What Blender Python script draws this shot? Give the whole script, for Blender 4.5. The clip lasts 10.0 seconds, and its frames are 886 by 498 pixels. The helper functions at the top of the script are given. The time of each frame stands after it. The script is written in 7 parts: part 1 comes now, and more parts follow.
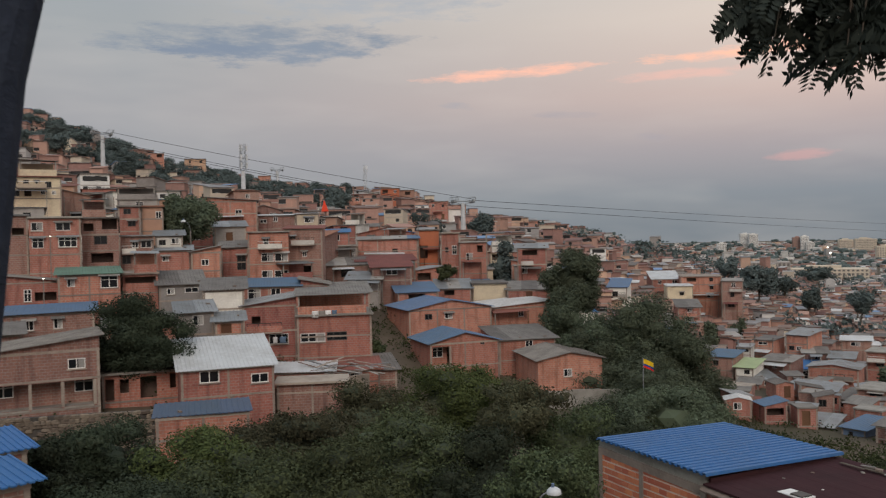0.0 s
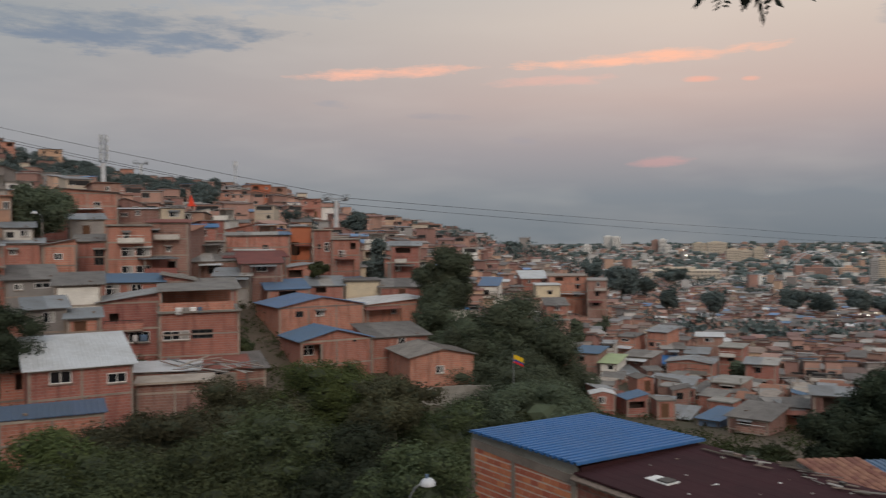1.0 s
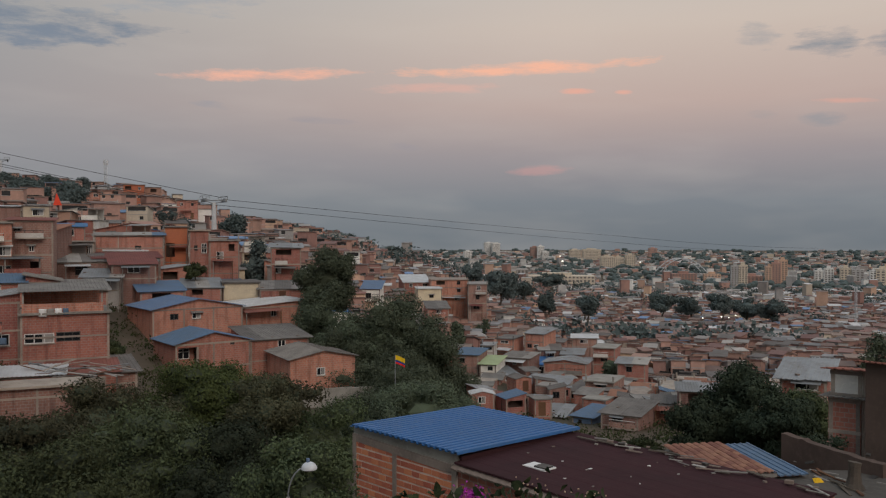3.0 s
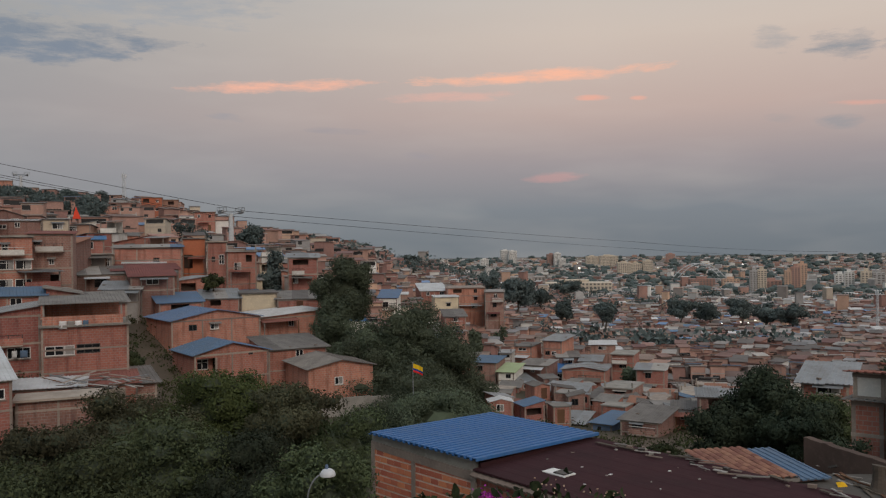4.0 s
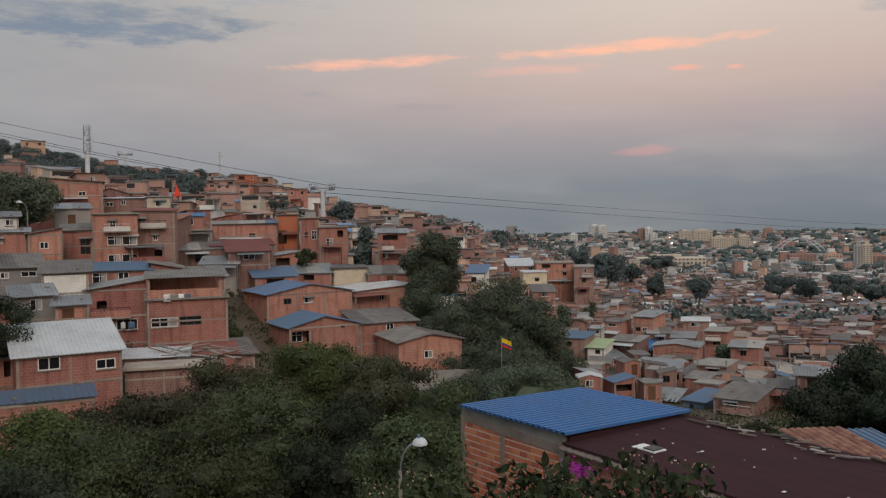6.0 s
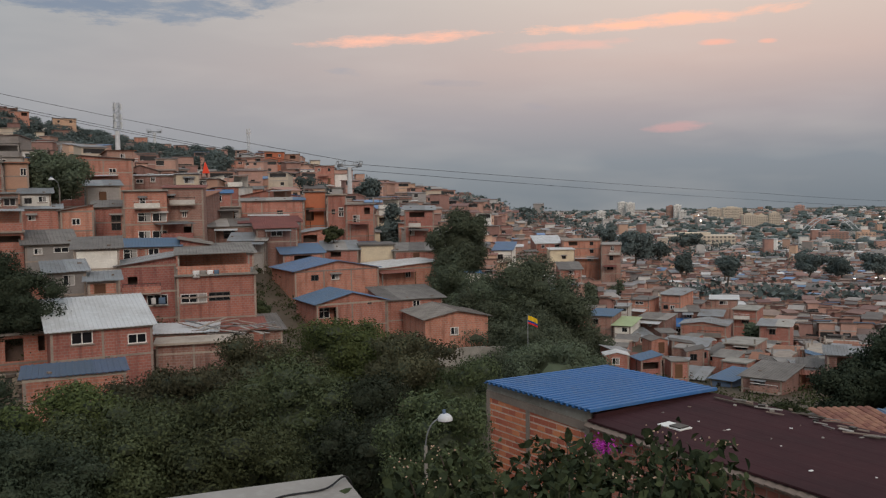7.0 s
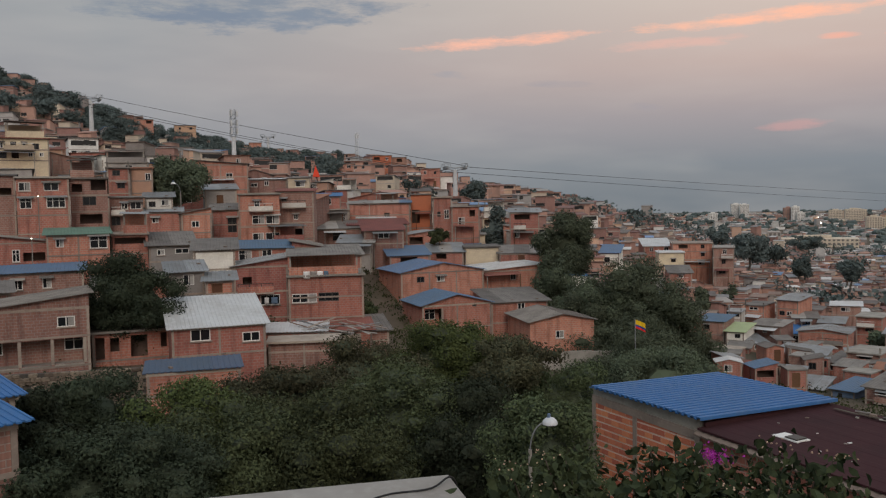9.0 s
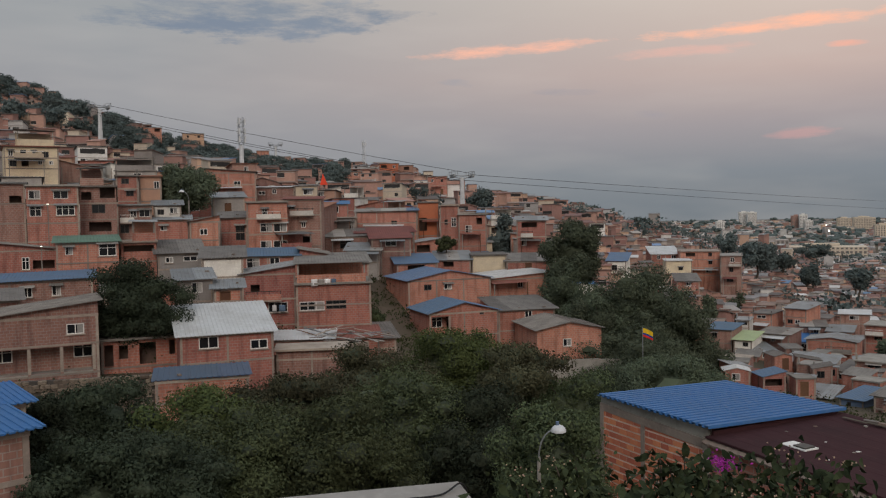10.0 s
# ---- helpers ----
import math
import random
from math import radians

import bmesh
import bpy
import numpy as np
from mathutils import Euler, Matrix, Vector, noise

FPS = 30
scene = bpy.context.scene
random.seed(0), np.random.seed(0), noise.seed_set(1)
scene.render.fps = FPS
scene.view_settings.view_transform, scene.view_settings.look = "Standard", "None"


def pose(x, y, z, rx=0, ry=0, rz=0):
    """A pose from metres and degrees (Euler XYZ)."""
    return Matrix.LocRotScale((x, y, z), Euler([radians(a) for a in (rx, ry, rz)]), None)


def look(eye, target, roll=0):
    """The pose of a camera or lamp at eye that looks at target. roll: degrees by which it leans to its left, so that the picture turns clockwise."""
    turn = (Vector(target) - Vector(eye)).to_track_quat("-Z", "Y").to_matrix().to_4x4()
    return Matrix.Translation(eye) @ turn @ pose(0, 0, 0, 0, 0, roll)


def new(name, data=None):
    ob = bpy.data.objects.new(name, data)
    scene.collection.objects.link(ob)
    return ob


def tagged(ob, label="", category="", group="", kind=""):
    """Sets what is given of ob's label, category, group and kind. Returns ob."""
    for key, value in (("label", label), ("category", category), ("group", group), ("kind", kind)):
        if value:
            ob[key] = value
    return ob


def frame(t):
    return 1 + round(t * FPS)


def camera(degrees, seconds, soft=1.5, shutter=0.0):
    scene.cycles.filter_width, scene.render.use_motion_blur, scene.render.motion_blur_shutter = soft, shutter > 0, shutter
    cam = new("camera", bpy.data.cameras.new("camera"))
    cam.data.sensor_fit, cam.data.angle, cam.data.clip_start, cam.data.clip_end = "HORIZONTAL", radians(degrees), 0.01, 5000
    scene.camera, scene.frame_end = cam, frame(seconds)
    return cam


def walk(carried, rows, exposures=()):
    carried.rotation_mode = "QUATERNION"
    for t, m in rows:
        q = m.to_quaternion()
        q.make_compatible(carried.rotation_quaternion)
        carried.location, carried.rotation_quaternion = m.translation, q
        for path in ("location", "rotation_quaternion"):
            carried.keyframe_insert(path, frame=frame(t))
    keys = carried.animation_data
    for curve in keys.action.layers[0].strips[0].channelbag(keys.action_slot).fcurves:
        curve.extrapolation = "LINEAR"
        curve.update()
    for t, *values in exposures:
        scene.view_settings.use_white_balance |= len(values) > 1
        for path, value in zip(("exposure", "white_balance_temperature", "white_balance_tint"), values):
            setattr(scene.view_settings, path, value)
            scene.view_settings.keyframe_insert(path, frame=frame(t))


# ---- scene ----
cam = camera(55.80, 10.0, soft=1.2, shutter=0.5)
walk(cam, [
    (0, pose(0.123, -0.280, 0.842, 89.187, 1.263, 0.094)),
    (0.1, pose(0.114, -0.201, 0.810, 89.147, 1.276, -0.350)),
    (0.2, pose(0.104, -0.122, 0.778, 89.107, 1.289, -1.135)),
    (0.3, pose(0.095, -0.042, 0.745, 89.067, 1.302, -1.468)),
    (0.4, pose(0.086, 0.037, 0.713, 89.027, 1.314, -1.726)),
    (0.5, pose(0.077, 0.116, 0.681, 88.987, 1.327, -2.327)),
    (0.6, pose(0.092, 0.198, 0.637, 88.998, 1.172, -2.898)),
    (0.7, pose(0.107, 0.279, 0.593, 89.009, 1.016, -4.392)),
    (0.8, pose(0.122, 0.361, 0.550, 89.020, 0.861, -6.165)),
    (0.9, pose(0.137, 0.442, 0.506, 89.031, 0.705, -7.403)),
    (1, pose(0.152, 0.524, 0.462, 89.041, 0.550, -8.566)),
    (1.1, pose(0.146, 0.508, 0.421, 89.066, 0.523, -9.656)),
    (1.2, pose(0.140, 0.492, 0.380, 89.091, 0.496, -10.747)),
    (1.3, pose(0.133, 0.476, 0.338, 89.115, 0.469, -12.109)),
    (1.4, pose(0.127, 0.461, 0.297, 89.140, 0.441, -13.546)),
    (1.5, pose(0.121, 0.445, 0.256, 89.164, 0.414, -15.595)),
    (1.6, pose(0.122, 0.449, 0.217, 89.171, 0.333, -16.473)),
    (1.7, pose(0.123, 0.453, 0.179, 89.177, 0.252, -16.813)),
    (1.8, pose(0.123, 0.457, 0.141, 89.184, 0.171, -16.998)),
    (1.9, pose(0.124, 0.460, 0.103, 89.191, 0.090, -17.069)),
    (2, pose(0.125, 0.464, 0.064, 89.197, 0.009, -17.064)),
    (2.5, pose(0.107, 0.466, 0.043, 89.206, -0.100, -17.013)),
    (3.8, pose(0.120, 0.463, -0.036, 89.865, 0.697, -15.585)),
    (3.9, pose(0.121, 0.463, -0.042, 89.916, 0.759, -15.526)),
    (4, pose(0.122, 0.463, -0.048, 89.966, 0.820, -15.504)),
    (4.1, pose(0.117, 0.465, -0.050, 89.914, 0.968, -15.251)),
    (4.2, pose(0.111, 0.468, -0.051, 89.861, 1.117, -14.998)),
    (4.3, pose(0.105, 0.471, -0.053, 89.808, 1.265, -14.936)),
    (4.4, pose(0.100, 0.474, -0.055, 89.756, 1.414, -14.567)),
    (4.5, pose(0.094, 0.477, -0.056, 89.703, 1.562, -14.273)),
    (4.6, pose(0.089, 0.442, -0.051, 89.682, 1.554, -13.301)),
    (4.7, pose(0.084, 0.407, -0.046, 89.661, 1.546, -12.094)),
    (4.8, pose(0.079, 0.372, -0.040, 89.639, 1.538, -11.119)),
    (4.9, pose(0.074, 0.337, -0.035, 89.618, 1.530, -10.763)),
    (5, pose(0.070, 0.302, -0.029, 89.597, 1.522, -10.718)),
    (5.1, pose(0.063, 0.291, -0.030, 89.502, 1.435, -10.550)),
    (5.2, pose(0.057, 0.280, -0.031, 89.407, 1.349, -10.421)),
    (5.3, pose(0.050, 0.269, -0.032, 89.312, 1.262, -10.370)),
    (5.4, pose(0.044, 0.258, -0.033, 89.218, 1.175, -10.318)),
    (5.5, pose(0.038, 0.247, -0.034, 89.123, 1.088, -10.267)),
    (5.6, pose(0.039, 0.244, -0.034, 88.970, 1.081, -10.096)),
    (5.7, pose(0.041, 0.241, -0.035, 88.817, 1.073, -9.885)),
    (6.8, pose(0.058, 0.208, -0.039, 87.133, 0.990, -8.187)),
    (6.9, pose(0.060, 0.205, -0.039, 86.980, 0.982, -7.858)),
    (7, pose(0.061, 0.202, -0.040, 86.827, 0.975, -7.646)),
    (7.1, pose(0.058, 0.196, -0.040, 86.796, 1.001, -7.352)),
    (7.2, pose(0.055, 0.189, -0.040, 86.764, 1.028, -6.901)),
    (7.3, pose(0.052, 0.183, -0.041, 86.732, 1.055, -6.101)),
    (7.4, pose(0.049, 0.177, -0.041, 86.700, 1.082, -5.147)),
    (7.5, pose(0.046, 0.170, -0.041, 86.669, 1.109, -4.157)),
    (7.6, pose(0.047, 0.170, -0.041, 86.678, 1.117, -3.391)),
    (7.7, pose(0.047, 0.170, -0.040, 86.688, 1.125, -2.819)),
    (7.8, pose(0.048, 0.170, -0.039, 86.697, 1.133, -2.479)),
    (7.9, pose(0.049, 0.169, -0.039, 86.707, 1.140, -2.255)),
    (8, pose(0.050, 0.169, -0.038, 86.716, 1.148, -2.031)),
    (8.1, pose(0.050, 0.173, -0.039, 86.751, 1.143, -1.848)),
    (8.2, pose(0.049, 0.176, -0.040, 86.786, 1.138, -1.628)),
    (8.3, pose(0.049, 0.179, -0.041, 86.820, 1.132, -1.446)),
    (8.4, pose(0.049, 0.183, -0.042, 86.855, 1.127, -1.265)),
    (8.5, pose(0.048, 0.186, -0.043, 86.890, 1.121, -1.045)),
    (9, pose(0.048, 0.135, -0.020, 87.107, 1.118, -0.467)),
    (9.5, pose(0.037, 0.086, -0.017, 87.390, 1.101, -0.002)),
    (10, pose(0.000, 0.000, -0.000, 87.651, 1.096, -0.000)),
], exposures=((0.0, 0.38), (0.8, 0.25), (1.6, 0.14), (2.7, 0.04), (4.5, 0.10), (5.5, 0.14), (6.8, 0.34), (8.5, 0.24), (10.0, 0.19)))

# ---- world, sun, exposure ----
scene.view_settings.exposure = 0.0
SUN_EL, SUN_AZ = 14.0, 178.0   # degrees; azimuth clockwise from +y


def lin(r, g, b):
    def f(c):
        c /= 255.0
        return c / 12.92 if c <= 0.04045 else ((c + 0.055) / 1.055) ** 2.4
    return (f(r), f(g), f(b), 1.0)


class Nodes:
    """Small helper to wire node trees."""

    def __init__(self, tree):
        self.t = tree

    def add(self, kind, **props):
        n = self.t.nodes.new(kind)
        for k, v in props.items():
            setattr(n, k, v)
        return n

    def link(self, a, b):
        if hasattr(a, "is_linked"):
            self.t.links.new(a, b)
        else:
            b.default_value = a

    def math(self, op, a, b=0.0, clamp=False):
        n = self.add("ShaderNodeMath", operation=op, use_clamp=clamp)
        self.link(a, n.inputs[0])
        self.link(b, n.inputs[1])
        return n.outputs[0]

    def mix(self, fac, a, b, blend="MIX"):
        n = self.add("ShaderNodeMix", data_type="RGBA", blend_type=blend)
        self.link(fac, n.inputs[0])
        self.link(a, n.inputs[6])
        self.link(b, n.inputs[7])
        return n.outputs[2]

    def ramp(self, fac, stops):
        n = self.add("ShaderNodeValToRGB")
        while len(n.color_ramp.elements) < len(stops):
            n.color_ramp.elements.new(0.5)
        for e, (p, c) in zip(n.color_ramp.elements, stops):
            e.position, e.color = p, c
        self.link(fac, n.inputs[0])
        return n.outputs[0]

    def noise(self, vec, scale, detail=4.0, rough=0.55):
        n = self.add("ShaderNodeTexNoise")
        n.inputs["Scale"].default_value = scale
        n.inputs["Detail"].default_value = detail
        n.inputs["Roughness"].default_value = rough
        if vec is not None:
            self.link(vec, n.inputs["Vector"])
        return n.outputs[0]


def make_world():
    w = bpy.data.worlds.new("dusk_sky")
    scene.world = w
    w.use_nodes = True
    w.node_tree.nodes.clear()
    n = Nodes(w.node_tree)
    tc = n.add("ShaderNodeTexCoord").outputs["Generated"]
    sep = n.add("ShaderNodeSeparateXYZ")
    n.link(tc, sep.inputs[0])
    az = n.math("MULTIPLY", n.math("ARCTAN2", sep.outputs[0], sep.outputs[1]), 180 / math.pi)
    el = n.math("MULTIPLY", n.math("ARCSINE", sep.outputs[2]), 180 / math.pi)
    e01 = n.math("DIVIDE", n.math("ADD", el, 10.0), 100.0, clamp=True)
    cool = n.ramp(e01, [(0.0, lin(92, 96, 98)), (0.100, lin(112, 120, 127)), (0.125, lin(122, 127, 134)), (0.150, lin(137, 138, 143)),
                        (0.185, lin(145, 144, 147)), (0.240, lin(146, 149, 151)), (0.300, lin(142, 150, 156)), (0.60, lin(168, 180, 192)), (1.0, lin(188, 200, 214))])
    warm = n.ramp(e01, [(0.0, lin(92, 96, 98)), (0.100, lin(108, 116, 124)), (0.125, lin(118, 124, 133)), (0.155, lin(152, 142, 145)),
                        (0.190, lin(190, 166, 157)), (0.240, lin(206, 189, 176)), (0.300, lin(198, 193, 186)), (0.60, lin(176, 182, 190)), (1.0, lin(188, 200, 214))])
    side = n.math("SMOOTH_MIN", n.math("DIVIDE", n.math("ADD", az, 20.0), 45.0, clamp=True), 1.0)
    col = n.mix(side, cool, warm)
    vec = n.add("ShaderNodeCombineXYZ")
    n.link(n.math("MULTIPLY", az, 0.10), vec.inputs[0])
    n.link(n.math("MULTIPLY", el, 0.45), vec.inputs[1])
    broad = n.noise(vec.outputs[0], 0.7, 3.0)
    fine = n.noise(vec.outputs[0], 3.1, 8.0, 0.68)
    col = n.mix(n.math("MULTIPLY", n.math("SUBTRACT", broad, 0.45, clamp=True), 0.5), col, lin(205, 196, 188))

    def cloud(col, a0, e0, wa, we, slope, colour, power, rough=1.3):
        da = n.math("SUBTRACT", az, a0)
        x = n.math("DIVIDE", da, wa)
        y = n.math("DIVIDE", n.math("SUBTRACT", n.math("SUBTRACT", el, e0), n.math("MULTIPLY", da, slope)), we)
        r2 = n.math("ADD", n.math("MULTIPLY", x, x), n.math("MULTIPLY", y, y))
        m = n.math("SUBTRACT", n.math("ADD", 1.0, n.math("MULTIPLY", n.math("SUBTRACT", fine, 0.5), rough * 4.5)), r2)
        m = n.math("MULTIPLY", n.math("MULTIPLY", m, 0.85, clamp=True), power)
        return n.mix(m, col, colour)

    col = cloud(col, -12.0, 13.05, 10.7, 1.32, 0.013, lin(118,128,142), 0.85, 1.0)
    col = cloud(col, -10.5, 12.34, 7.2, 0.85, 0.045, lin(122,131,145), 0.7, 1.2)
    col = cloud(col, -15.5, 12.38, 4.6, 0.80, -0.092, lin(116,126,142), 0.75, 1.2)
    col = cloud(col, -6.4, 16.57, 11.1, 2.33, -0.032, lin(150,156,164), 0.6, 1.2)
    col = cloud(col, 4.7, 10.90, 7.1, 0.43, 0.058, lin(246,180,152), 0.82, 0.9)
    col = cloud(col, 22.1, 11.46, 9.1, 0.50, 0.026, lin(246,182,152), 0.9, 0.9)
    col = cloud(col, 15.7, 10.23, 5.8, 0.35, 0.012, lin(226,172,156), 0.5, 1.0)
    col = cloud(col, 25.8, 9.92, 1.3, 0.23, -0.025, lin(244,168,142), 0.8, 0.5)
    col = cloud(col, 28.8, 9.76, 0.6, 0.16, -0.033, lin(240,170,146), 0.6, 0.5)
    col = cloud(col, 23.0, 4.70, 2.3, 0.39, 0.026, lin(206,150,146), 0.42, 1.0)
    col = cloud(col, 41.1, 12.10, 2.0, 1.01, -0.047, lin(132,138,146), 0.8, 0.9)
    col = cloud(col, 37.2, 12.83, 1.4, 0.78, -0.103, lin(150,152,156), 0.5, 1.2)
    col = cloud(col, 45.1, 11.87, 1.8, 0.85, 0.030, lin(128,134,144), 0.8, 0.9)
    col = cloud(col, 41.0, 7.49, 1.5, 0.54, -0.056, lin(148,146,150), 0.7, 0.9)
    col = cloud(col, 42.4, 8.50, 2.2, 0.19, -0.068, lin(226,164,146), 0.6, 0.7)
    col = cloud(col, 8.4, 8.02, 2.3, 0.27, -0.035, lin(150,144,150), 0.5, 0.9)
    col = cloud(col, 1.2, 8.83, 1.3, 0.27, -0.100, lin(146,146,154), 0.5, 0.9)
    col = cloud(col, 14.0, 6.26, 1.3, 0.35, -0.063, lin(148,142,150), 0.45, 0.9)
    col = cloud(col, 37.5, 7.95, 1.0, 0.31, -0.049, lin(160,152,152), 0.5, 0.9)
    col = cloud(col, 53.6, 9.67, 4.9, 1.16, -0.031, lin(140,142,150), 0.7, 1.0)
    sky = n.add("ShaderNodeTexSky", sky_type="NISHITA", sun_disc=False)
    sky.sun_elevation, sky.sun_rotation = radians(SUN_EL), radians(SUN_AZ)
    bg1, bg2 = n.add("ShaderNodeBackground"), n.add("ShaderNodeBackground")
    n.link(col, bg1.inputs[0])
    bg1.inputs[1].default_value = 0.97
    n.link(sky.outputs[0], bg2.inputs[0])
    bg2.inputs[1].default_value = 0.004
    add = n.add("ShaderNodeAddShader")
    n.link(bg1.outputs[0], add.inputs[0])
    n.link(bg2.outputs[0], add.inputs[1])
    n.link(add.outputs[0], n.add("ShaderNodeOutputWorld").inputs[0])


make_world()
sun = new("sun", bpy.data.lights.new("sun", "SUN"))
sun.data.energy, sun.data.angle, sun.data.color = 0.86, radians(25), (1.0, 0.86, 0.76)
sa, se = radians(SUN_AZ), radians(SUN_EL + 22)
sun.matrix_world = look((0, 0, 60), (-math.sin(sa) * math.cos(se) * 10, -math.cos(sa) * math.cos(se) * 10, 60 - math.sin(se) * 10))

# ---- materials ----
MATS = {}


def base_mat(name):
    m = bpy.data.materials.new(name)
    m.use_nodes = True
    n = Nodes(m.node_tree)
    bsdf = m.node_tree.nodes["Principled BSDF"]
    MATS[name] = m
    return m, n, bsdf


def worn(name, colour, dark, light=None, scale=0.5, rough=0.85, metal=0.0, bump=0.2, island=False, vary=0.25, coord="Object", fine_scale=9.0):
    """A painted, plastered or stained surface: two scales of stains, a little bump and a shade of its own for each object."""
    m, n, b = base_mat(name)
    tc = n.add("ShaderNodeTexCoord").outputs[coord]
    big, small = n.noise(tc, scale, 5.0, 0.6), n.noise(tc, scale * fine_scale, 6.0, 0.65)
    c = n.mix(n.math("MULTIPLY", n.math("SUBTRACT", big, 0.42, clamp=True), 3.0, clamp=True), colour, dark)
    c = n.mix(n.math("MULTIPLY", n.math("SUBTRACT", small, 0.5, clamp=True), 1.6, clamp=True), c, light or tuple(min(1, v * 1.5) for v in colour[:3]) + (1,))
    rnd = n.add("ShaderNodeNewGeometry").outputs["Random Per Island"] if island else n.add("ShaderNodeObjectInfo").outputs["Random"]
    hsv = n.add("ShaderNodeHueSaturation")
    n.link(n.math("ADD", 1.0 - vary, n.math("MULTIPLY", rnd, 2 * vary)), hsv.inputs["Value"])
    n.link(n.math("ADD", 0.49, n.math("MULTIPLY", rnd, 0.02)), hsv.inputs["Hue"])
    n.link(c, hsv.inputs["Color"])
    n.link(hsv.outputs[0], b.inputs["Base Color"])
    b.inputs["Roughness"].default_value, b.inputs["Metallic"].default_value = rough, metal
    b.inputs["Specular IOR Level"].default_value = 0.2 if rough > 0.5 else 0.4
    bm = n.add("ShaderNodeBump")
    bm.inputs["Strength"].default_value, bm.inputs["Distance"].default_value = bump, 0.03
    n.link(small, bm.inputs["Height"])
    n.link(bm.outputs[0], b.inputs["Normal"])
    return m


def brickwork(name, c1, c2, mortar, island=False):
    """Hollow clay blocks in mortar, laid out in metres on the walls' own coordinates."""
    m, n, b = base_mat(name)
    uv = n.add("ShaderNodeTexCoord").outputs["UV"]
    br = n.add("ShaderNodeTexBrick")
    n.link(uv, br.inputs["Vector"])
    for k, v in (("Color1", c1), ("Color2", c2), ("Mortar", mortar)):
        br.inputs[k].default_value = v
    for k, v in (("Scale", 1.0), ("Mortar Size", 0.021), ("Brick Width", 0.36), ("Row Height", 0.215), ("Bias", -0.1), ("Mortar Smooth", 0.3)):
        br.inputs[k].default_value = v
    big, small = n.noise(uv, 0.35, 5.0, 0.6), n.noise(uv, 3.5, 6.0, 0.65)
    c = n.mix(n.math("MULTIPLY", n.math("SUBTRACT", big, 0.48, clamp=True), 2.4, clamp=True), br.outputs[0], tuple(v * 0.5 for v in c2[:3]) + (1,))
    c = n.mix(n.math("MULTIPLY", n.math("SUBTRACT", small, 0.52, clamp=True), 1.5, clamp=True), c, mortar)
    mp = n.add("ShaderNodeMapping")
    mp.inputs["Scale"].default_value = (1.6, 0.16, 1.0)
    n.link(uv, mp.inputs["Vector"])
    streak = n.noise(mp.outputs[0], 1.0, 5.0, 0.6)
    c = n.mix(n.math("MULTIPLY", n.math("SUBTRACT", streak, 0.50, clamp=True), 3.6, clamp=True), c, tuple(v * 0.38 for v in c2[:3]) + (1,))
    rnd = n.add("ShaderNodeNewGeometry").outputs["Random Per Island"] if island else n.add("ShaderNodeObjectInfo").outputs["Random"]
    hsv = n.add("ShaderNodeHueSaturation")
    n.link(n.math("ADD", 0.78, n.math("MULTIPLY", rnd, 0.44)), hsv.inputs["Value"])
    n.link(n.math("ADD", 0.492, n.math("MULTIPLY", rnd, 0.012)), hsv.inputs["Hue"])
    n.link(c, hsv.inputs["Color"])
    n.link(hsv.outputs[0], b.inputs["Base Color"])
    b.inputs["Roughness"].default_value = 0.9
    bm = n.add("ShaderNodeBump")
    bm.inputs["Strength"].default_value, bm.inputs["Distance"].default_value = 0.5, 0.02
    n.link(n.math("ADD", n.math("MULTIPLY", br.outputs[1], -1.0), n.math("MULTIPLY", small, 0.4)), bm.inputs["Height"])
    n.link(bm.outputs[0], b.inputs["Normal"])
    return m


def leafy(name, dark, light, tip):
    m, n, b = base_mat(name)
    rnd = n.add("ShaderNodeNewGeometry").outputs["Random Per Island"]
    tc = n.add("ShaderNodeTexCoord").outputs["Object"]
    big = n.noise(tc, 0.35, 3.0)
    c = n.mix(rnd, dark, light)
    c = n.mix(n.math("MULTIPLY", n.math("SUBTRACT", big, 0.45, clamp=True), 3.5, clamp=True), c, tip)
    own = n.add("ShaderNodeObjectInfo").outputs["Random"]
    hsv = n.add("ShaderNodeHueSaturation")
    n.link(n.math("ADD", 0.72, n.math("MULTIPLY", own, 0.56)), hsv.inputs["Value"])
    n.link(n.math("ADD", 0.485, n.math("MULTIPLY", own, 0.03)), hsv.inputs["Hue"])
    n.link(c, hsv.inputs["Color"])
    n.link(hsv.outputs[0], b.inputs["Base Color"])
    b.inputs["Roughness"].default_value = 0.85
    b.inputs["Specular IOR Level"].default_value = 0.1
    return m


def rgb(r, g, b):
    return (r, g, b, 1.0)


brickwork("brick_orange", rgb(0.520, 0.212, 0.140), rgb(0.425, 0.170, 0.118), rgb(0.430, 0.312, 0.258))
brickwork("brick_red", rgb(0.440, 0.166, 0.122), rgb(0.360, 0.136, 0.104), rgb(0.390, 0.268, 0.224))
brickwork("brick_brown", rgb(0.345, 0.180, 0.138), rgb(0.285, 0.150, 0.118), rgb(0.350, 0.282, 0.246))
worn("clay_block", rgb(0.560, 0.190, 0.105), rgb(0.420, 0.145, 0.088), rgb(0.580, 0.290, 0.190), scale=1.2, vary=0.22)
worn("mortar", rgb(0.620, 0.500, 0.420), rgb(0.470, 0.380, 0.320), scale=1.0)
worn("plaster_white", rgb(0.670, 0.648, 0.594), rgb(0.432, 0.400, 0.356))
worn("plaster_cream", rgb(0.605, 0.508, 0.367), rgb(0.432, 0.346, 0.259))
worn("plaster_grey", rgb(0.356, 0.335, 0.313), rgb(0.238, 0.216, 0.205))
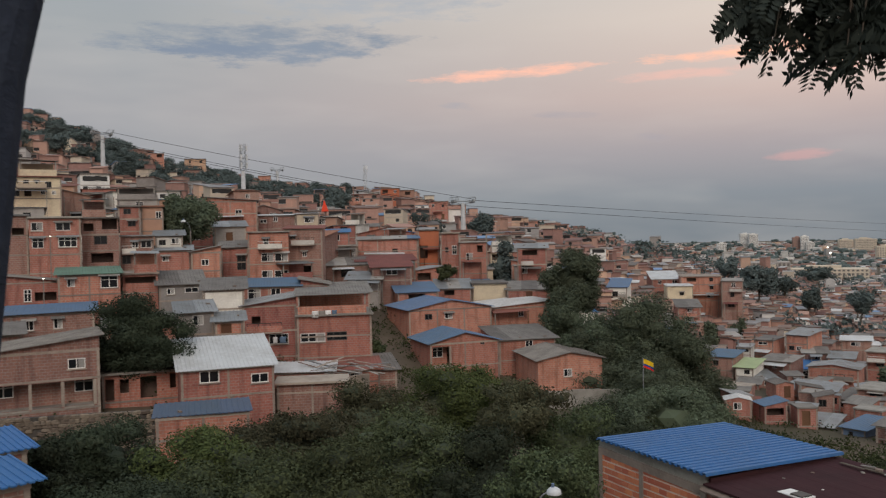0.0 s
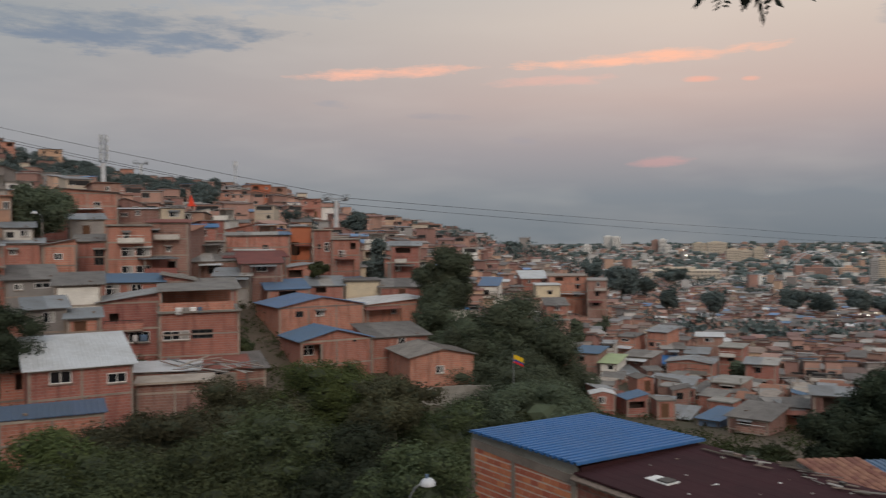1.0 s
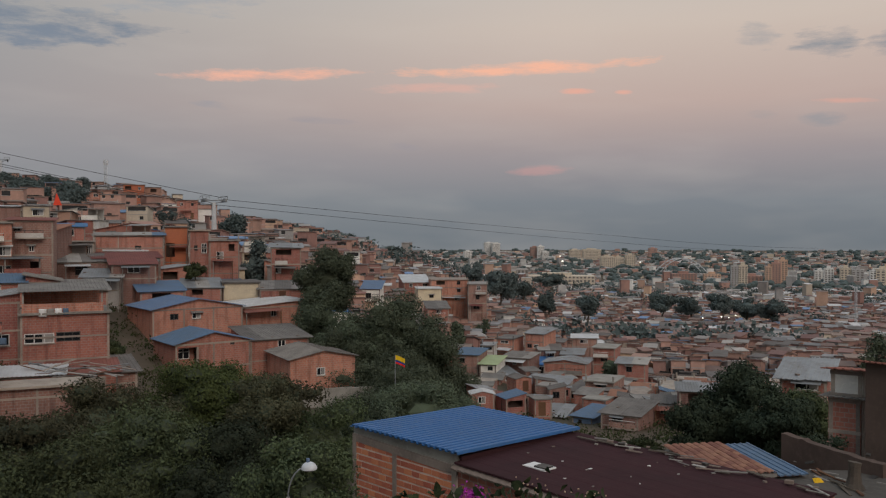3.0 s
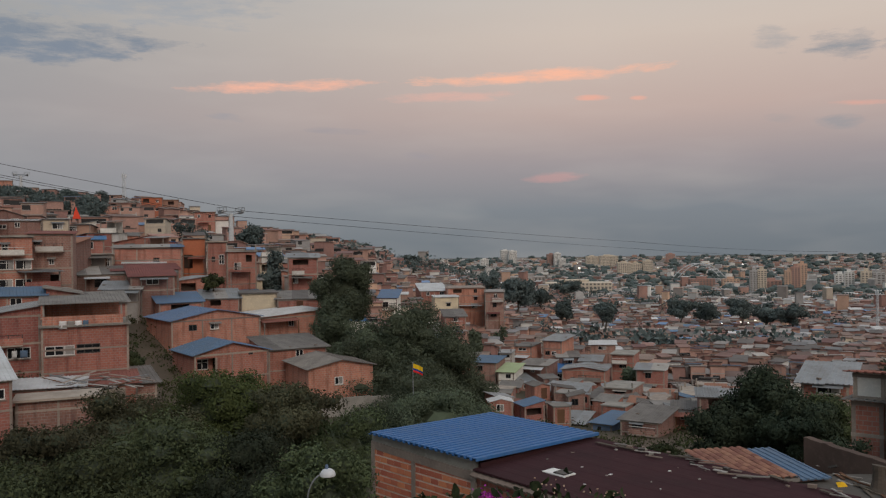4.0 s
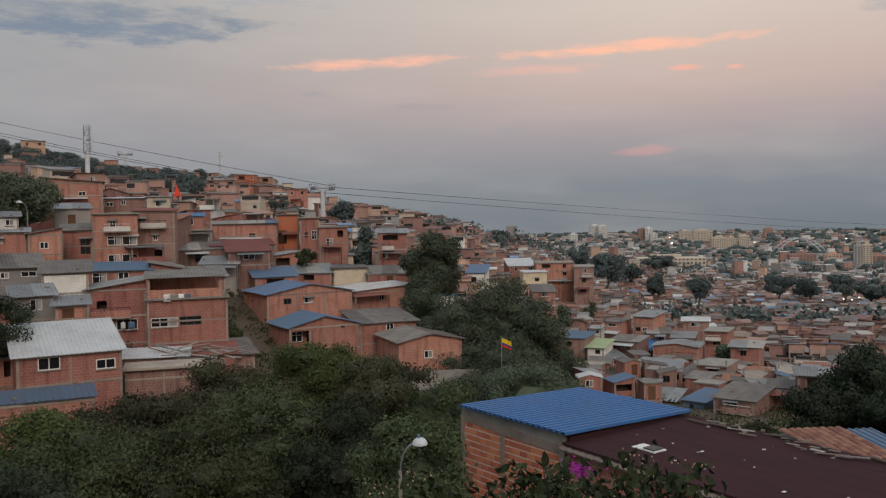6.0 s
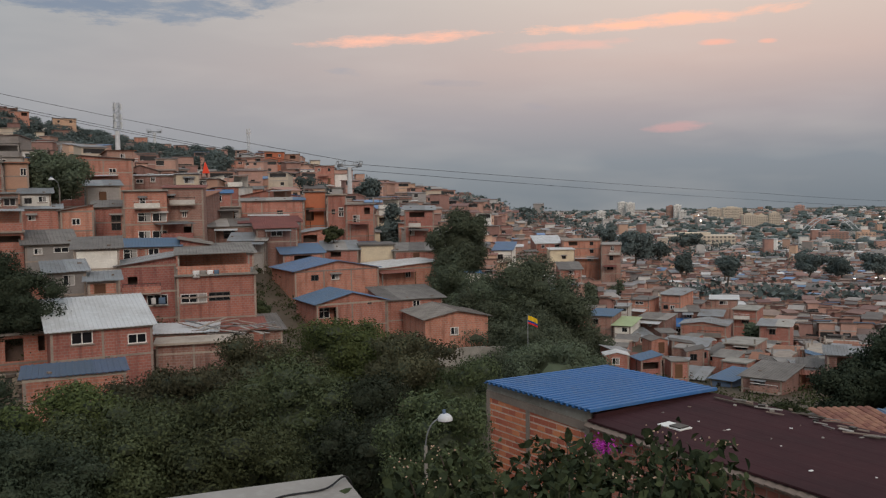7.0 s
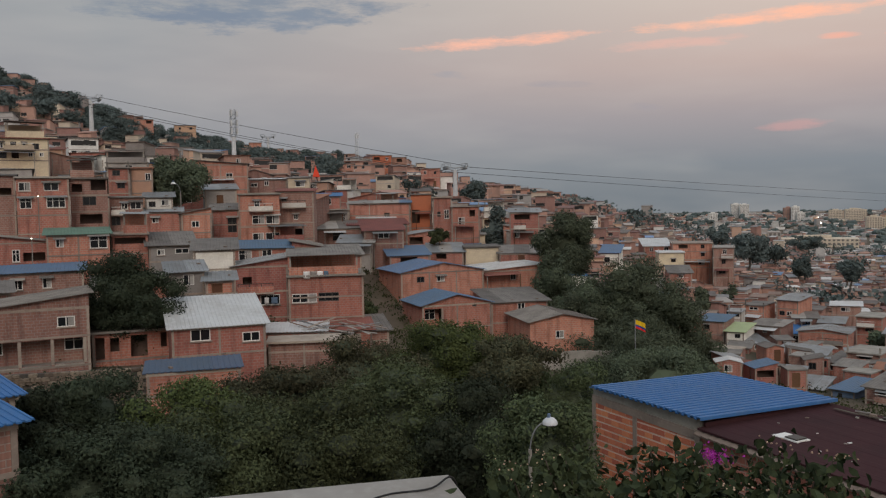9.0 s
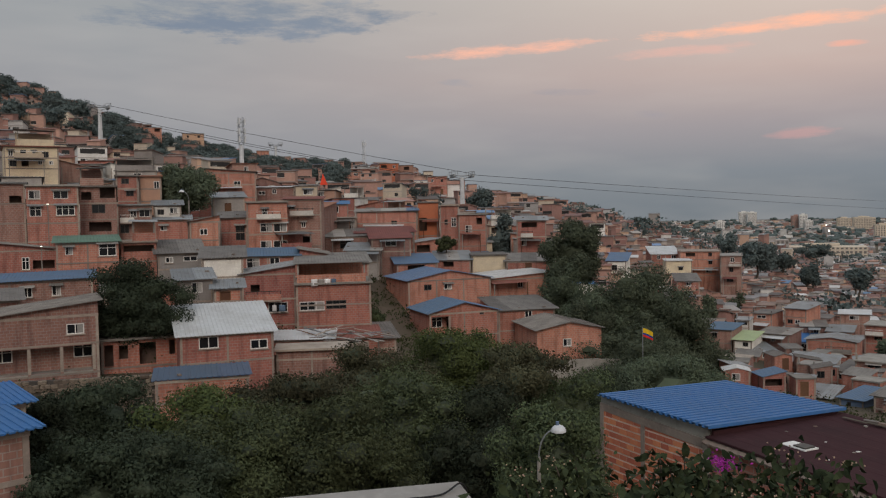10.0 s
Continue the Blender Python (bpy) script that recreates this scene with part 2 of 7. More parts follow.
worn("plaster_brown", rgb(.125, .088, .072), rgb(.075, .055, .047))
worn("plaster_peach", rgb(0.475, 0.292, 0.205), rgb(0.356, 0.227, 0.173))
worn("paint_orange", rgb(.46, .15, .085), rgb(.36, .13, .08))
worn("paint_teal", rgb(.16, .30, .30), rgb(.14, .22, .22))
worn("paint_blue", rgb(.13, .19, .28), rgb(.10, .14, .20))
worn("concrete", rgb(.34, .285, .240), rgb(.21, .175, .150), scale=0.8)
worn("concrete_old", rgb(.30, .28, .25), rgb(.16, .15, .13), scale=0.6)
worn("zinc_grey", rgb(.26, .275, .285), rgb(.16, .145, .13), scale=0.45, rough=0.55)
worn("zinc_white", rgb(.54, .55, .55), rgb(.38, .37, .35), scale=0.3, rough=0.5, vary=0.08)
worn("roof_blue", rgb(.042, .150, .330), rgb(.055, .138, .27), rgb(.11, .225, .39), scale=0.4, rough=0.55, vary=0.1)
worn("roof_slate", rgb(.080, .110, .165), rgb(.085, .100, .130), rgb(.15, .17, .20), scale=0.5, rough=0.65, vary=0.08)
worn("roof_blue_dull", rgb(.11, .175, .27), rgb(.12, .155, .20), scale=0.4, rough=0.65, vary=0.15)
worn("fibrocement", rgb(.20, .185, .17), rgb(.10, .092, .085), scale=0.5)
worn("fibro_pale", rgb(.33, .31, .285), rgb(.21, .19, .17), scale=0.5)
worn("dirty_slab", rgb(.105, .094, .082), rgb(.055, .052, .048), rgb(.17, .155, .14), scale=0.5)
worn("clay_tile", rgb(.275, .130, .092), rgb(.16, .085, .065), scale=0.6)
worn("rust_red", rgb(.24, .095, .078), rgb(.16, .075, .064), scale=0.5)
worn("roof_green", rgb(.13, .21, .16), rgb(.10, .14, .11), scale=0.5)
worn("roof_lime", rgb(.36, .42, .24), rgb(.28, .32, .2), scale=0.5)
worn("maroon_sheet", rgb(.052, .020, .022), rgb(.033, .016, .018), rgb(.072, .032, .033), scale=0.35, rough=0.95, vary=0.02)
worn("frame_white", rgb(.72, .71, .68), rgb(.5, .48, .45), vary=0.15)
worn("frame_dark", rgb(.05, .045, .04), rgb(.03, .03, .03), rough=0.5)
worn("steel_white", rgb(.62, .64, .65), rgb(.45, .46, .47), rough=0.45, scale=0.3, vary=0.05)
worn("steel_grey", rgb(.30, .32, .33), rgb(.2, .21, .22), rough=0.5, metal=0.3)
worn("cable", rgb(.03, .03, .032), rgb(.02, .02, .02), rough=0.6)
worn("wood_door", rgb(.16, .085, .05), rgb(.09, .05, .03))
worn("bark", rgb(.115, .095, .075), rgb(.05, .043, .036), scale=1.5, bump=0.7)
worn("bark_blue", rgb(.026, .034, .052), rgb(.014, .018, .028), rgb(.05, .06, .08), scale=1.5, bump=0.7)
worn("earth", rgb(.10, .075, .055), rgb(.05, .052, .030), scale=0.08)
worn("curtain", rgb(.34, .33, .31), rgb(.24, .23, .22), rough=0.45, scale=3.0)
worn("cloth_white", rgb(.75, .74, .72), rgb(.6, .6, .6))
worn("cloth_yellow", rgb(.78, .48, .02), rgb(.70, .40, .02), vary=0.0)
worn("cloth_red", rgb(.72, .05, .035), rgb(.6, .04, .03), vary=0.0)
worn("cloth_blue", rgb(.03, .06, .30), rgb(.03, .05, .24), vary=0.0)
worn("petal", rgb(.42, .04, .36), rgb(.30, .03, .26), island=True)
worn("bud", rgb(.50, .36, .26), rgb(.36, .22, .16), island=True)
worn("field_stone", rgb(.20, .16, .125), rgb(.085, .075, .060), rgb(.30, .25, .20), scale=1.4, vary=0.4)
worn("rubble", rgb(.22, .17, .14), rgb(.13, .105, .092), island=True)
# mid-distance leaves, lifted and greyed to carry some haze in their colour
leafy("leaf_deep", rgb(0.068, 0.086, 0.062), rgb(0.108, 0.130, 0.082), rgb(0.100, 0.122, 0.077))
leafy("leaf_mid", rgb(0.040, 0.053, 0.031), rgb(0.088, 0.106, 0.052), rgb(0.088, 0.107, 0.050))
leafy("leaf_bright", rgb(0.054, 0.076, 0.032), rgb(0.104, 0.134, 0.050), rgb(0.102, 0.128, 0.046))
leafy("leaf_shrub", rgb(0.019, 0.027, 0.015), rgb(0.052, 0.065, 0.030), rgb(0.040, 0.051, 0.025))
# distance haze put into the leaf colour: paler and bluer green
leafy("leaf_hazed", rgb(0.082, 0.108, 0.106), rgb(0.116, 0.144, 0.136), rgb(0.106, 0.134, 0.128))
leafy("leaf_ink", rgb(0.028, 0.038, 0.026), rgb(0.046, 0.059, 0.037), rgb(0.041, 0.053, 0.032))
leafy("leaf_core", rgb(0.052, 0.064, 0.046), rgb(0.080, 0.095, 0.060), rgb(0.070, 0.083, 0.053))
leafy("leaf_spray", rgb(.027, .036, .033), rgb(.052, .064, .054), rgb(.042, .052, .045))
leafy("leaf_olive", rgb(0.044, 0.047, 0.030), rgb(0.086, 0.084, 0.048), rgb(0.090, 0.086, 0.052))
leafy("scrub", rgb(.022, .030, .013), rgb(.050, .060, .025), rgb(.06, .058, .028))


def glass_mat():
    m, n, b = base_mat("glass")
    b.inputs["Base Color"].default_value = rgb(.012, .014, .017)
    b.inputs["Roughness"].default_value = 0.12
    tc = n.add("ShaderNodeTexCoord").outputs["Object"]
    n.link(n.math("ADD", 0.08, n.math("MULTIPLY", n.noise(tc, 1.2), 0.3)), b.inputs["Roughness"])
    return m


glass_mat()


def glow_mat():
    m, n, b = base_mat("lamp_glow")
    b.inputs["Base Color"].default_value = rgb(.9, .9, .85)
    b.inputs["Emission Color"].default_value = rgb(1, .93, .8)
    b.inputs["Emission Strength"].default_value = 2.5
    return m


glow_mat()

# ---- geometry helpers ----


def mesh_from(name, verts, faces, mats, idx=None, uvs=None, smooth=False):
    me = bpy.data.meshes.new(name)
    me.from_pydata([tuple(v) for v in verts], [], [tuple(f) for f in faces])
    for m in mats:
        me.materials.append(MATS[m])
    if idx is not None:
        me.polygons.foreach_set("material_index", idx)
    if uvs is not None:
        layer = me.uv_layers.new(name="UVMap")
        layer.data.foreach_set("uv", np.asarray(uvs, dtype=np.float32).ravel())
    if smooth:
        me.polygons.foreach_set("use_smooth", [True] * len(me.polygons))
    me.update()
    return me


class Build:
    """Collects faces of one mesh: verts, faces, material slots and metre-sized UVs."""

    def __init__(self):
        self.v, self.f, self.m, self.uv = [], [], [], []

    def quad(self, pts, mat=0, uv=None):
        i = len(self.v)
        self.v += [tuple(p) for p in pts]
        self.f.append(tuple(range(i, i + len(pts))))
        self.m.append(mat)
        if uv is None:
            a, b = Vector(pts[1]) - Vector(pts[0]), Vector(pts[-1]) - Vector(pts[0])
            nrm = a.cross(b)
            if abs(nrm.z) > 0.7 * nrm.length:
                uv = [(p[0], p[1]) for p in pts]
            elif abs(nrm.x) > abs(nrm.y):
                uv = [(p[1], p[2]) for p in pts]
            else:
                uv = [(p[0], p[2]) for p in pts]
        self.uv += uv

    def box(self, x0, x1, y0, y1, z0, z1, mat=0, m=None):
        c = [Vector((x, y, z)) for z in (z0, z1) for y in (y0, y1) for x in (x0, x1)]
        for f in ((0, 1, 5, 4), (1, 3, 7, 5), (3, 2, 6, 7), (2, 0, 4, 6), (4, 5, 7, 6), (2, 3, 1, 0)):
            pts = [c[k] for k in f]
            self.quad([m @ p for p in pts] if m else pts, mat)

    def tube(self, p0, p1, r0, r1, n=8, mat=0, cap=True):
        p0, p1 = Vector(p0), Vector(p1)
        q = (p1 - p0).to_track_quat("Z", "Y")
        a = [p0 + q @ Vector((r0 * math.cos(k * math.tau / n), r0 * math.sin(k * math.tau / n), 0)) for k in range(n)]
        b = [p1 + q @ Vector((r1 * math.cos(k * math.tau / n), r1 * math.sin(k * math.tau / n), 0)) for k in range(n)]
        for k in range(n):
            self.quad([a[k], a[(k + 1) % n], b[(k + 1) % n], b[k]], mat)
        if cap:
            self.quad(b, mat)
            self.quad(a[::-1], mat)

    def mesh(self, name, mats):
        """One mesh, with corners that meet joined."""
        seen, order, verts = {}, [], []
        for p in self.v:
            key = (round(p[0], 3), round(p[1], 3), round(p[2], 3))
            if key not in seen:
                seen[key] = len(verts)
                verts.append(p)
            order.append(seen[key])
        faces, slots, uvs, at = [], [], [], 0
        for f, m in zip(self.f, self.m):
            g = [order[k] for k in f]
            if len(set(g)) == len(g):
                faces.append(g)
                slots.append(m)
                uvs += self.uv[at:at + len(f)]
            at += len(f)
        return mesh_from(name, verts, faces, mats, slots, uvs)


def put(name, me, parent=None, m=None, label=""):
    ob = new(name, me)
    ob.parent = parent
    if m is not None:
        ob.matrix_basis = m
    if label:
        tagged(ob, label)
    return ob


def root(name, m, label, category, group="", kind=""):
    ob = new(name)
    ob.empty_display_size = 0.2
    ob.matrix_basis = m
    return tagged(ob, label, category, group, kind)


# ---- ground ----
AZ = (-30, -15, -9, -3, 0, 3, 7, 14, 20, 26, 40)
RAD = (60, 90, 130, 200, 300, 430, 700, 1100)
HEIGHT = np.array((
    (-13.8, -5.6, 3.0, 11.5, 29.0, 65.5, 25.0, -50.0),
    (-13.8, -7.6, 0.6, 6.0, 14.5, 30.0, 5.0, -55.0),
    (-14.2, -10.0, -2.2, 2.2, 10.2, 22.9, -0.6, -55.0),
    (-14.8, -13.0, -5.7, -2.5, 7.5, 19.5, -7.7, -55.0),
    (-15.0, -14.0, -6.8, -4.0, 4.6, 14.0, -10.0, -55.0),
    (-15.4, -15.0, -8.7, -5.4, 0.4, 6.6, -11.6, -55.0),
    (-16.0, -16.5, -11.5, -7.5, -3.2, 1.0, -14.0, -55.0),
    (-14.5, -18.0, -18.0, -17.5, -15.0, -10.5, -18.0, -55.0),
    (-15.0, -20.0, -21.5, -24.0, -27.0, -29.5, -33.0, -54.0),
    (-15.0, -20.5, -23.5, -28.5, -34.0, -40.0, -47.0, -57.0),
    (-14.0, -19.0, -22.5, -27.0, -34.0, -41.0, -49.0, -58.0)))


def ease(v, knots):
    """The knot below v and the smoothed share of the way to the next one."""
    v = max(knots[0], min(knots[-1] - 1e-6, v))
    k = max(i for i in range(len(knots) - 1) if knots[i] <= v)
    return k, (v - knots[k]) / (knots[k + 1] - knots[k])


def ground(x, y):
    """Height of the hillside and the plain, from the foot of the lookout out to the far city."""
    r, th = math.hypot(x, y), math.degrees(math.atan2(x, y))
    if abs(th) > 60:
        th *= max(0.0, (180 - abs(th)) / 120)
    i, f = ease(th, AZ)
    j, g = ease(math.log(max(r, 60.0)), LOGR)
    f = f * f * (3 - 2 * f) * .5 + f * .5
    a = HEIGHT[i, j] * (1 - g) + HEIGHT[i, j + 1] * g
    b = HEIGHT[i + 1, j] * (1 - g) + HEIGHT[i + 1, j + 1] * g
    z = a * (1 - f) + b * f
    if r > 1100:
        k = min(1.0, (r - 1100) / 600)
        z = z * (1 - k) - 60 * k
    if r < 60:
        # the lookout's own slope
        k = max(0.0, min(1.0, (r - 3.0) / 14.0))
        k = k * k * (3 - 2 * k)
        z = -1.75 * (1 - k) + min(z, -11.5) * k
    return z


LOGR = [math.log(v) for v in RAD]


def make_ground():
    radii = [0.0]
    r = 1.5
    while r < 4900:
        radii.append(r)
        r *= 1.045 if r < 1500 else 1.12
    radii.append(4900)
    n = 180
    verts, faces = [(0, 0, ground(0, 0))], []
    for r in radii[1:]:
        for k in range(n):
            a = k * math.tau / n
            x, y = r * math.sin(a), r * math.cos(a)
            verts.append((x, y, ground(x, y) + (noise.noise((x * .15, y * .15, 0)) * 0.35 if r > 10 else 0)))
    for k in range(n):
        faces.append((0, 1 + (k + 1) % n, 1 + k))
    for j in range(len(radii) - 2):
        for k in range(n):
            a, b = 1 + j * n + k, 1 + j * n + (k + 1) % n
            faces.append((a, b, b + n, a + n))
    me = mesh_from("ground", verts, faces, ["earth"], smooth=True)
    tagged(put("ground", me), "brown earth hillside falling away to a wide flat city plain", "ground", kind="structure")


make_ground()

# ---- houses ----
ROOF_WORD = dict(dirty_slab="dirty concrete slab", zinc_grey="grey corrugated zinc", zinc_white="white corrugated sheet", roof_blue="bright blue sheet", roof_blue_dull="dull blue sheet", roof_slate="weathered slate-blue sheet",
                 fibrocement="dark weathered fibre-cement", fibro_pale="pale fibre-cement", clay_tile="reddish clay tile", rust_red="rust-red sheet",
                 roof_green="green sheet", roof_lime="pale lime-green sheet", concrete="bare concrete slab", maroon_sheet="dark maroon sheet", concrete_old="stained concrete slab")
WALL_WORD = dict(brick_orange="orange brick", brick_red="red brick", brick_brown="brown brick", plaster_white="white plastered", plaster_cream="cream plastered",
                 plaster_grey="grey plastered", plaster_brown="dark brown plastered", plaster_peach="peach painted", paint_orange="bright orange painted", paint_teal="teal painted", paint_blue="blue painted")
CACHE = {}
TAKEN = []


def window_meshes(w, h, kind):
    key = (round(w, 1), round(h, 1), kind)
    if key in CACHE:
        return CACHE[key]
    w, h = key[0], key[1]
    b, t = Build(), 0.07
    b.box(-w / 2, w / 2, -0.06, 0.06, 0, t)
    b.box(-w / 2, w / 2, -0.06, 0.06, h - t, h)
    b.box(-w / 2, -w / 2 + t, -0.06, 0.06, t, h - t)
    b.box(w / 2 - t, w / 2, -0.06, 0.06, t, h - t)
    if kind != "door":
        n = 3 if w > 1.7 else 2
        for k in range(1, n):
            x = -w / 2 + w * k / n
            b.box(x - 0.035, x + 0.035, -0.05, 0.05, t, h - t)
        if h > 1.0:
            b.box(-w / 2 + t, w / 2 - t, -0.045, 0.045, h * 0.64, h * 0.64 + 0.05)
    mat = {"white": "frame_white", "dark": "frame_dark", "door": "wood_door"}[kind]
    p = Build()
    p.box(-w / 2 + t, w / 2 - t, -0.012, 0.012, t, h - t)
    CACHE[key] = (b.mesh("window_frame", [mat]), p.mesh("pane", ["glass" if kind != "door" else "wood_door"]))
    return CACHE[key]


def curtained(w, h):
    """A pane with a pale curtain drawn over part of it."""
    key = (round(w, 1), round(h, 1), "curtained")
    if key not in CACHE:
        w, h, t = key[0], key[1], .07
        p = Build()
        p.box(-w / 2 + t, w * .1, -0.012, 0.012, t, h - t, 0)
        p.box(w * .1, w / 2 - t, -0.012, 0.012, t, h - t, 1)
        CACHE[key] = p.mesh("pane", ["glass", "curtain"])
    return CACHE[key]


def facade(b, w, h, found, openings, mat=0, th=0.16):
    """A front wall with holes cut through it, at y = 0, its reveals th deep."""
    us = sorted({-w / 2, w / 2, *[a for o in openings for a in (o[0], o[0] + o[2])]})
    vs = sorted({-found, h, *[a for o in openings for a in (o[1], o[1] + o[3])]})
    for u0, u1 in zip(us, us[1:]):
        for v0, v1 in zip(vs, vs[1:]):
            uc, vc = (u0 + u1) / 2, (v0 + v1) / 2
            if not any(o[0] < uc < o[0] + o[2] and o[1] < vc < o[1] + o[3] for o in openings):
                b.quad([(u0, 0, v0), (u1, 0, v0), (u1, 0, v1), (u0, 0, v1)], mat)
    for u, v, ww, hh in [o[:4] for o in openings]:
        for p, q in (((u, v), (u + ww, v)), ((u + ww, v), (u + ww, v + hh)), ((u + ww, v + hh), (u, v + hh)), ((u, v + hh), (u, v))):
            b.quad([(p[0], 0, p[1]), (p[0], th, p[1]), (q[0], th, q[1]), (q[0], 0, q[1])], mat)


def sheet(w, run, thick, rib, mat, tall=0.035, crest=(0.60, 0.65, 0.94)):
    """A roof sheet in its own plane: ribs run along +y, from the eave (y = 0) to the ridge (y = run)."""
    key = (round(w, 2), round(run, 2), rib, mat)
    if key in CACHE:
        return CACHE[key]
    b = Build()
    if rib <= 0:
        b.box(-w / 2, w / 2, 0, run, -thick, 0)
    else:
        n = max(4, int(w / rib))
        xs, zs = [], []
        for k in range(n):
            x0 = -w / 2 + w * k / n
            d = w / n
            xs += [x0, x0 + crest[0] * d, x0 + crest[1] * d, x0 + crest[2] * d]
            zs += [0, 0, tall, tall]
        xs.append(w / 2)
        zs.append(0)
        for k in range(len(xs) - 1):
            a, c, za, zc = xs[k], xs[k + 1], zs[k], zs[k + 1]
            b.quad([(a, 0, za), (c, 0, zc), (c, run, zc), (a, run, za)])
            b.quad([(a, run, za - thick), (c, run, zc - thick), (c, 0, zc - thick), (a, 0, za - thick)])
            b.quad([(a, 0, za - thick), (c, 0, zc - thick), (c, 0, zc), (a, 0, za)])
            b.quad([(c, run, zc - thick), (a, run, za - thick), (a, run, za), (c, run, zc)])
        for x, s in ((-w / 2, 1), (w / 2, -1)):
            pts = [(x, run, -thick), (x, 0, -thick), (x, 0, 0), (x, run, 0)]
            b.quad(pts[::s])
    CACHE[key] = b.mesh("roof_sheet", [mat])
    return CACHE[key]


def auto_openings(w, h, floors, rng):
    out, fh = [], h / floors
    for k in range(floors):
        n = max(1, int(w / 3.2))
        for j in range(n):
            if rng.random() < 0.16:
                continue
            uc = -w / 2 + w * (j + 0.5) / n + rng.uniform(-.3, .3)
            big = rng.random()
            if big < 0.15:
                ww, wh, kind = min(2.2, w / n * .75), 1.3, "void"
            elif big < 0.27 and k == 0:
                ww, wh, kind = 0.9, min(2.0, fh - 0.3), "door"
            else:
                ww, wh, kind = rng.choice((.9, 1.2, 1.5)), rng.choice((.9, 1.1)), rng.choice(("white", "white", "dark"))
            v = k * fh + (0.05 if kind == "door" else max(0.2, fh * 0.4))
            wh = min(wh, (k + 1) * fh - v - 0.25)
            if wh > 0.35:
                out.append((uc - ww / 2, v, ww, wh, kind))
    return out


def house(x, y, z, w, h, d=7.0, yaw=0.0, wall="brick_orange", roof="back", rmat="zinc_grey", rise=0.8, floors=2, wins=None, bands=True, label="", ribs=0.3, over=0.35, near=True, group="hillside houses", canopy=None, balcony=True):
    """One house: x, y, z is the middle of its front wall's foot. wins: (u from the middle, v, width, height, kind)."""
    rng = random.Random(int(x * 7 + y * 131 + w * 17))
    m = pose(x, y, z, 0, 0, yaw)
    if canopy is None:
        canopy = roof == "flat" and w > 3.2 and not near and rng.random() < .6
    storeys = {1: "one", 2: "two", 3: "three", 4: "four"}[floors]
    if not label:
        label = f"{storeys}-storey {WALL_WORD[wall]} house with a {ROOF_WORD[rmat]} roof"
    r = root("house", m, label, "house", group)
    back = m @ Vector((0, d, 0))
    TAKEN.append(((x + back.x) / 2, (y + back.y) / 2, max(w, d) * .5 + 2.2))
    found = max(0.6, min(8.0, z - min(ground(x, y), ground(back.x, back.y)) + 1.0))
    if wins is None:
        wins = auto_openings(w, h, floors, rng)
    wins = [o for o in wins if o[0] > -w / 2 + 0.05 and o[0] + o[2] < w / 2 - 0.05 and o[1] + o[3] < h - 0.05]
    zl = {"right": rise, "gable": 0}.get(roof, 0)
    zr = {"left": rise}.get(roof, 0)
    zb = {"back": rise, "front": -rise}.get(roof, 0)
    b = Build()
    facade(b, w, h, found, wins)
    if zl or zr:
        b.quad([(-w / 2, 0, h), (w / 2, 0, h), (w / 2, 0, h + zr)] if zr else [(-w / 2, 0, h), (w / 2, 0, h), (-w / 2, 0, h + zl)])
        b.quad([(w / 2, d, h), (-w / 2, d, h), (w / 2, d, h + zr)] if zr else [(w / 2, d, h), (-w / 2, d, h), (-w / 2, d, h + zl)])
    if roof == "gable":
        b.quad([(-w / 2, 0, h), (w / 2, 0, h), (0, 0, h + rise)])
        b.quad([(w / 2, d, h), (-w / 2, d, h), (0, d, h + rise)])
    b.quad([(w / 2, 0, -found), (w / 2, d, -found), (w / 2, d, h + zb + zr), (w / 2, 0, h + zr)])
    b.quad([(-w / 2, d, -found), (-w / 2, 0, -found), (-w / 2, 0, h + zl), (-w / 2, d, h + zb + zl)])
    b.quad([(w / 2, d, -found), (-w / 2, d, -found), (-w / 2, d, h + zb + zl), (w / 2, d, h + zb + zr)])
    b.quad([(-w / 2, 0.2, 0.0), (w / 2, 0.2, 0.0), (w / 2, d, 0.0), (-w / 2, d, 0.0)])
    put("wall", b.mesh("wall", [wall]), r)
    if bands:
        fh, nc = h / floors, max(1, round(w / 3.4))
        if near:
            for k in range(floors + 1):
                c = Build()
                v = k * fh - (.115 if k == floors and roof != "flat" else 0)
                c.box(-w / 2 - .02, w / 2 + .02, -0.03, 0.02, v - 0.08, v + 0.08)
                put("beam", c.mesh("beam", ["concrete"]), r)
            for k in range(nc + 1):
                u = -w / 2 + 0.1 + (w - 0.2) * k / nc
                if any(o[0] - .12 < u < o[0] + o[2] + .12 for o in wins):
                    continue
                c = Build()
                c.box(u - 0.085, u + 0.085, -0.026, 0.02, -found, h)
                put("column", c.mesh("column", ["concrete"]), r)
        elif rng.random() < 0.7:
            c = Build()
            for k in range(floors):
                c.box(-w / 2 - .02, w / 2 + .02, -0.03, 0.02, k * fh - 0.07, k * fh + 0.07)
            for u in (-w / 2 + 0.1, w / 2 - 0.1):
                c.box(u - 0.075, u + 0.075, -0.026, 0.02, -found, h)
            put("concrete_frame", c.mesh("concrete_frame", ["concrete"]), r)
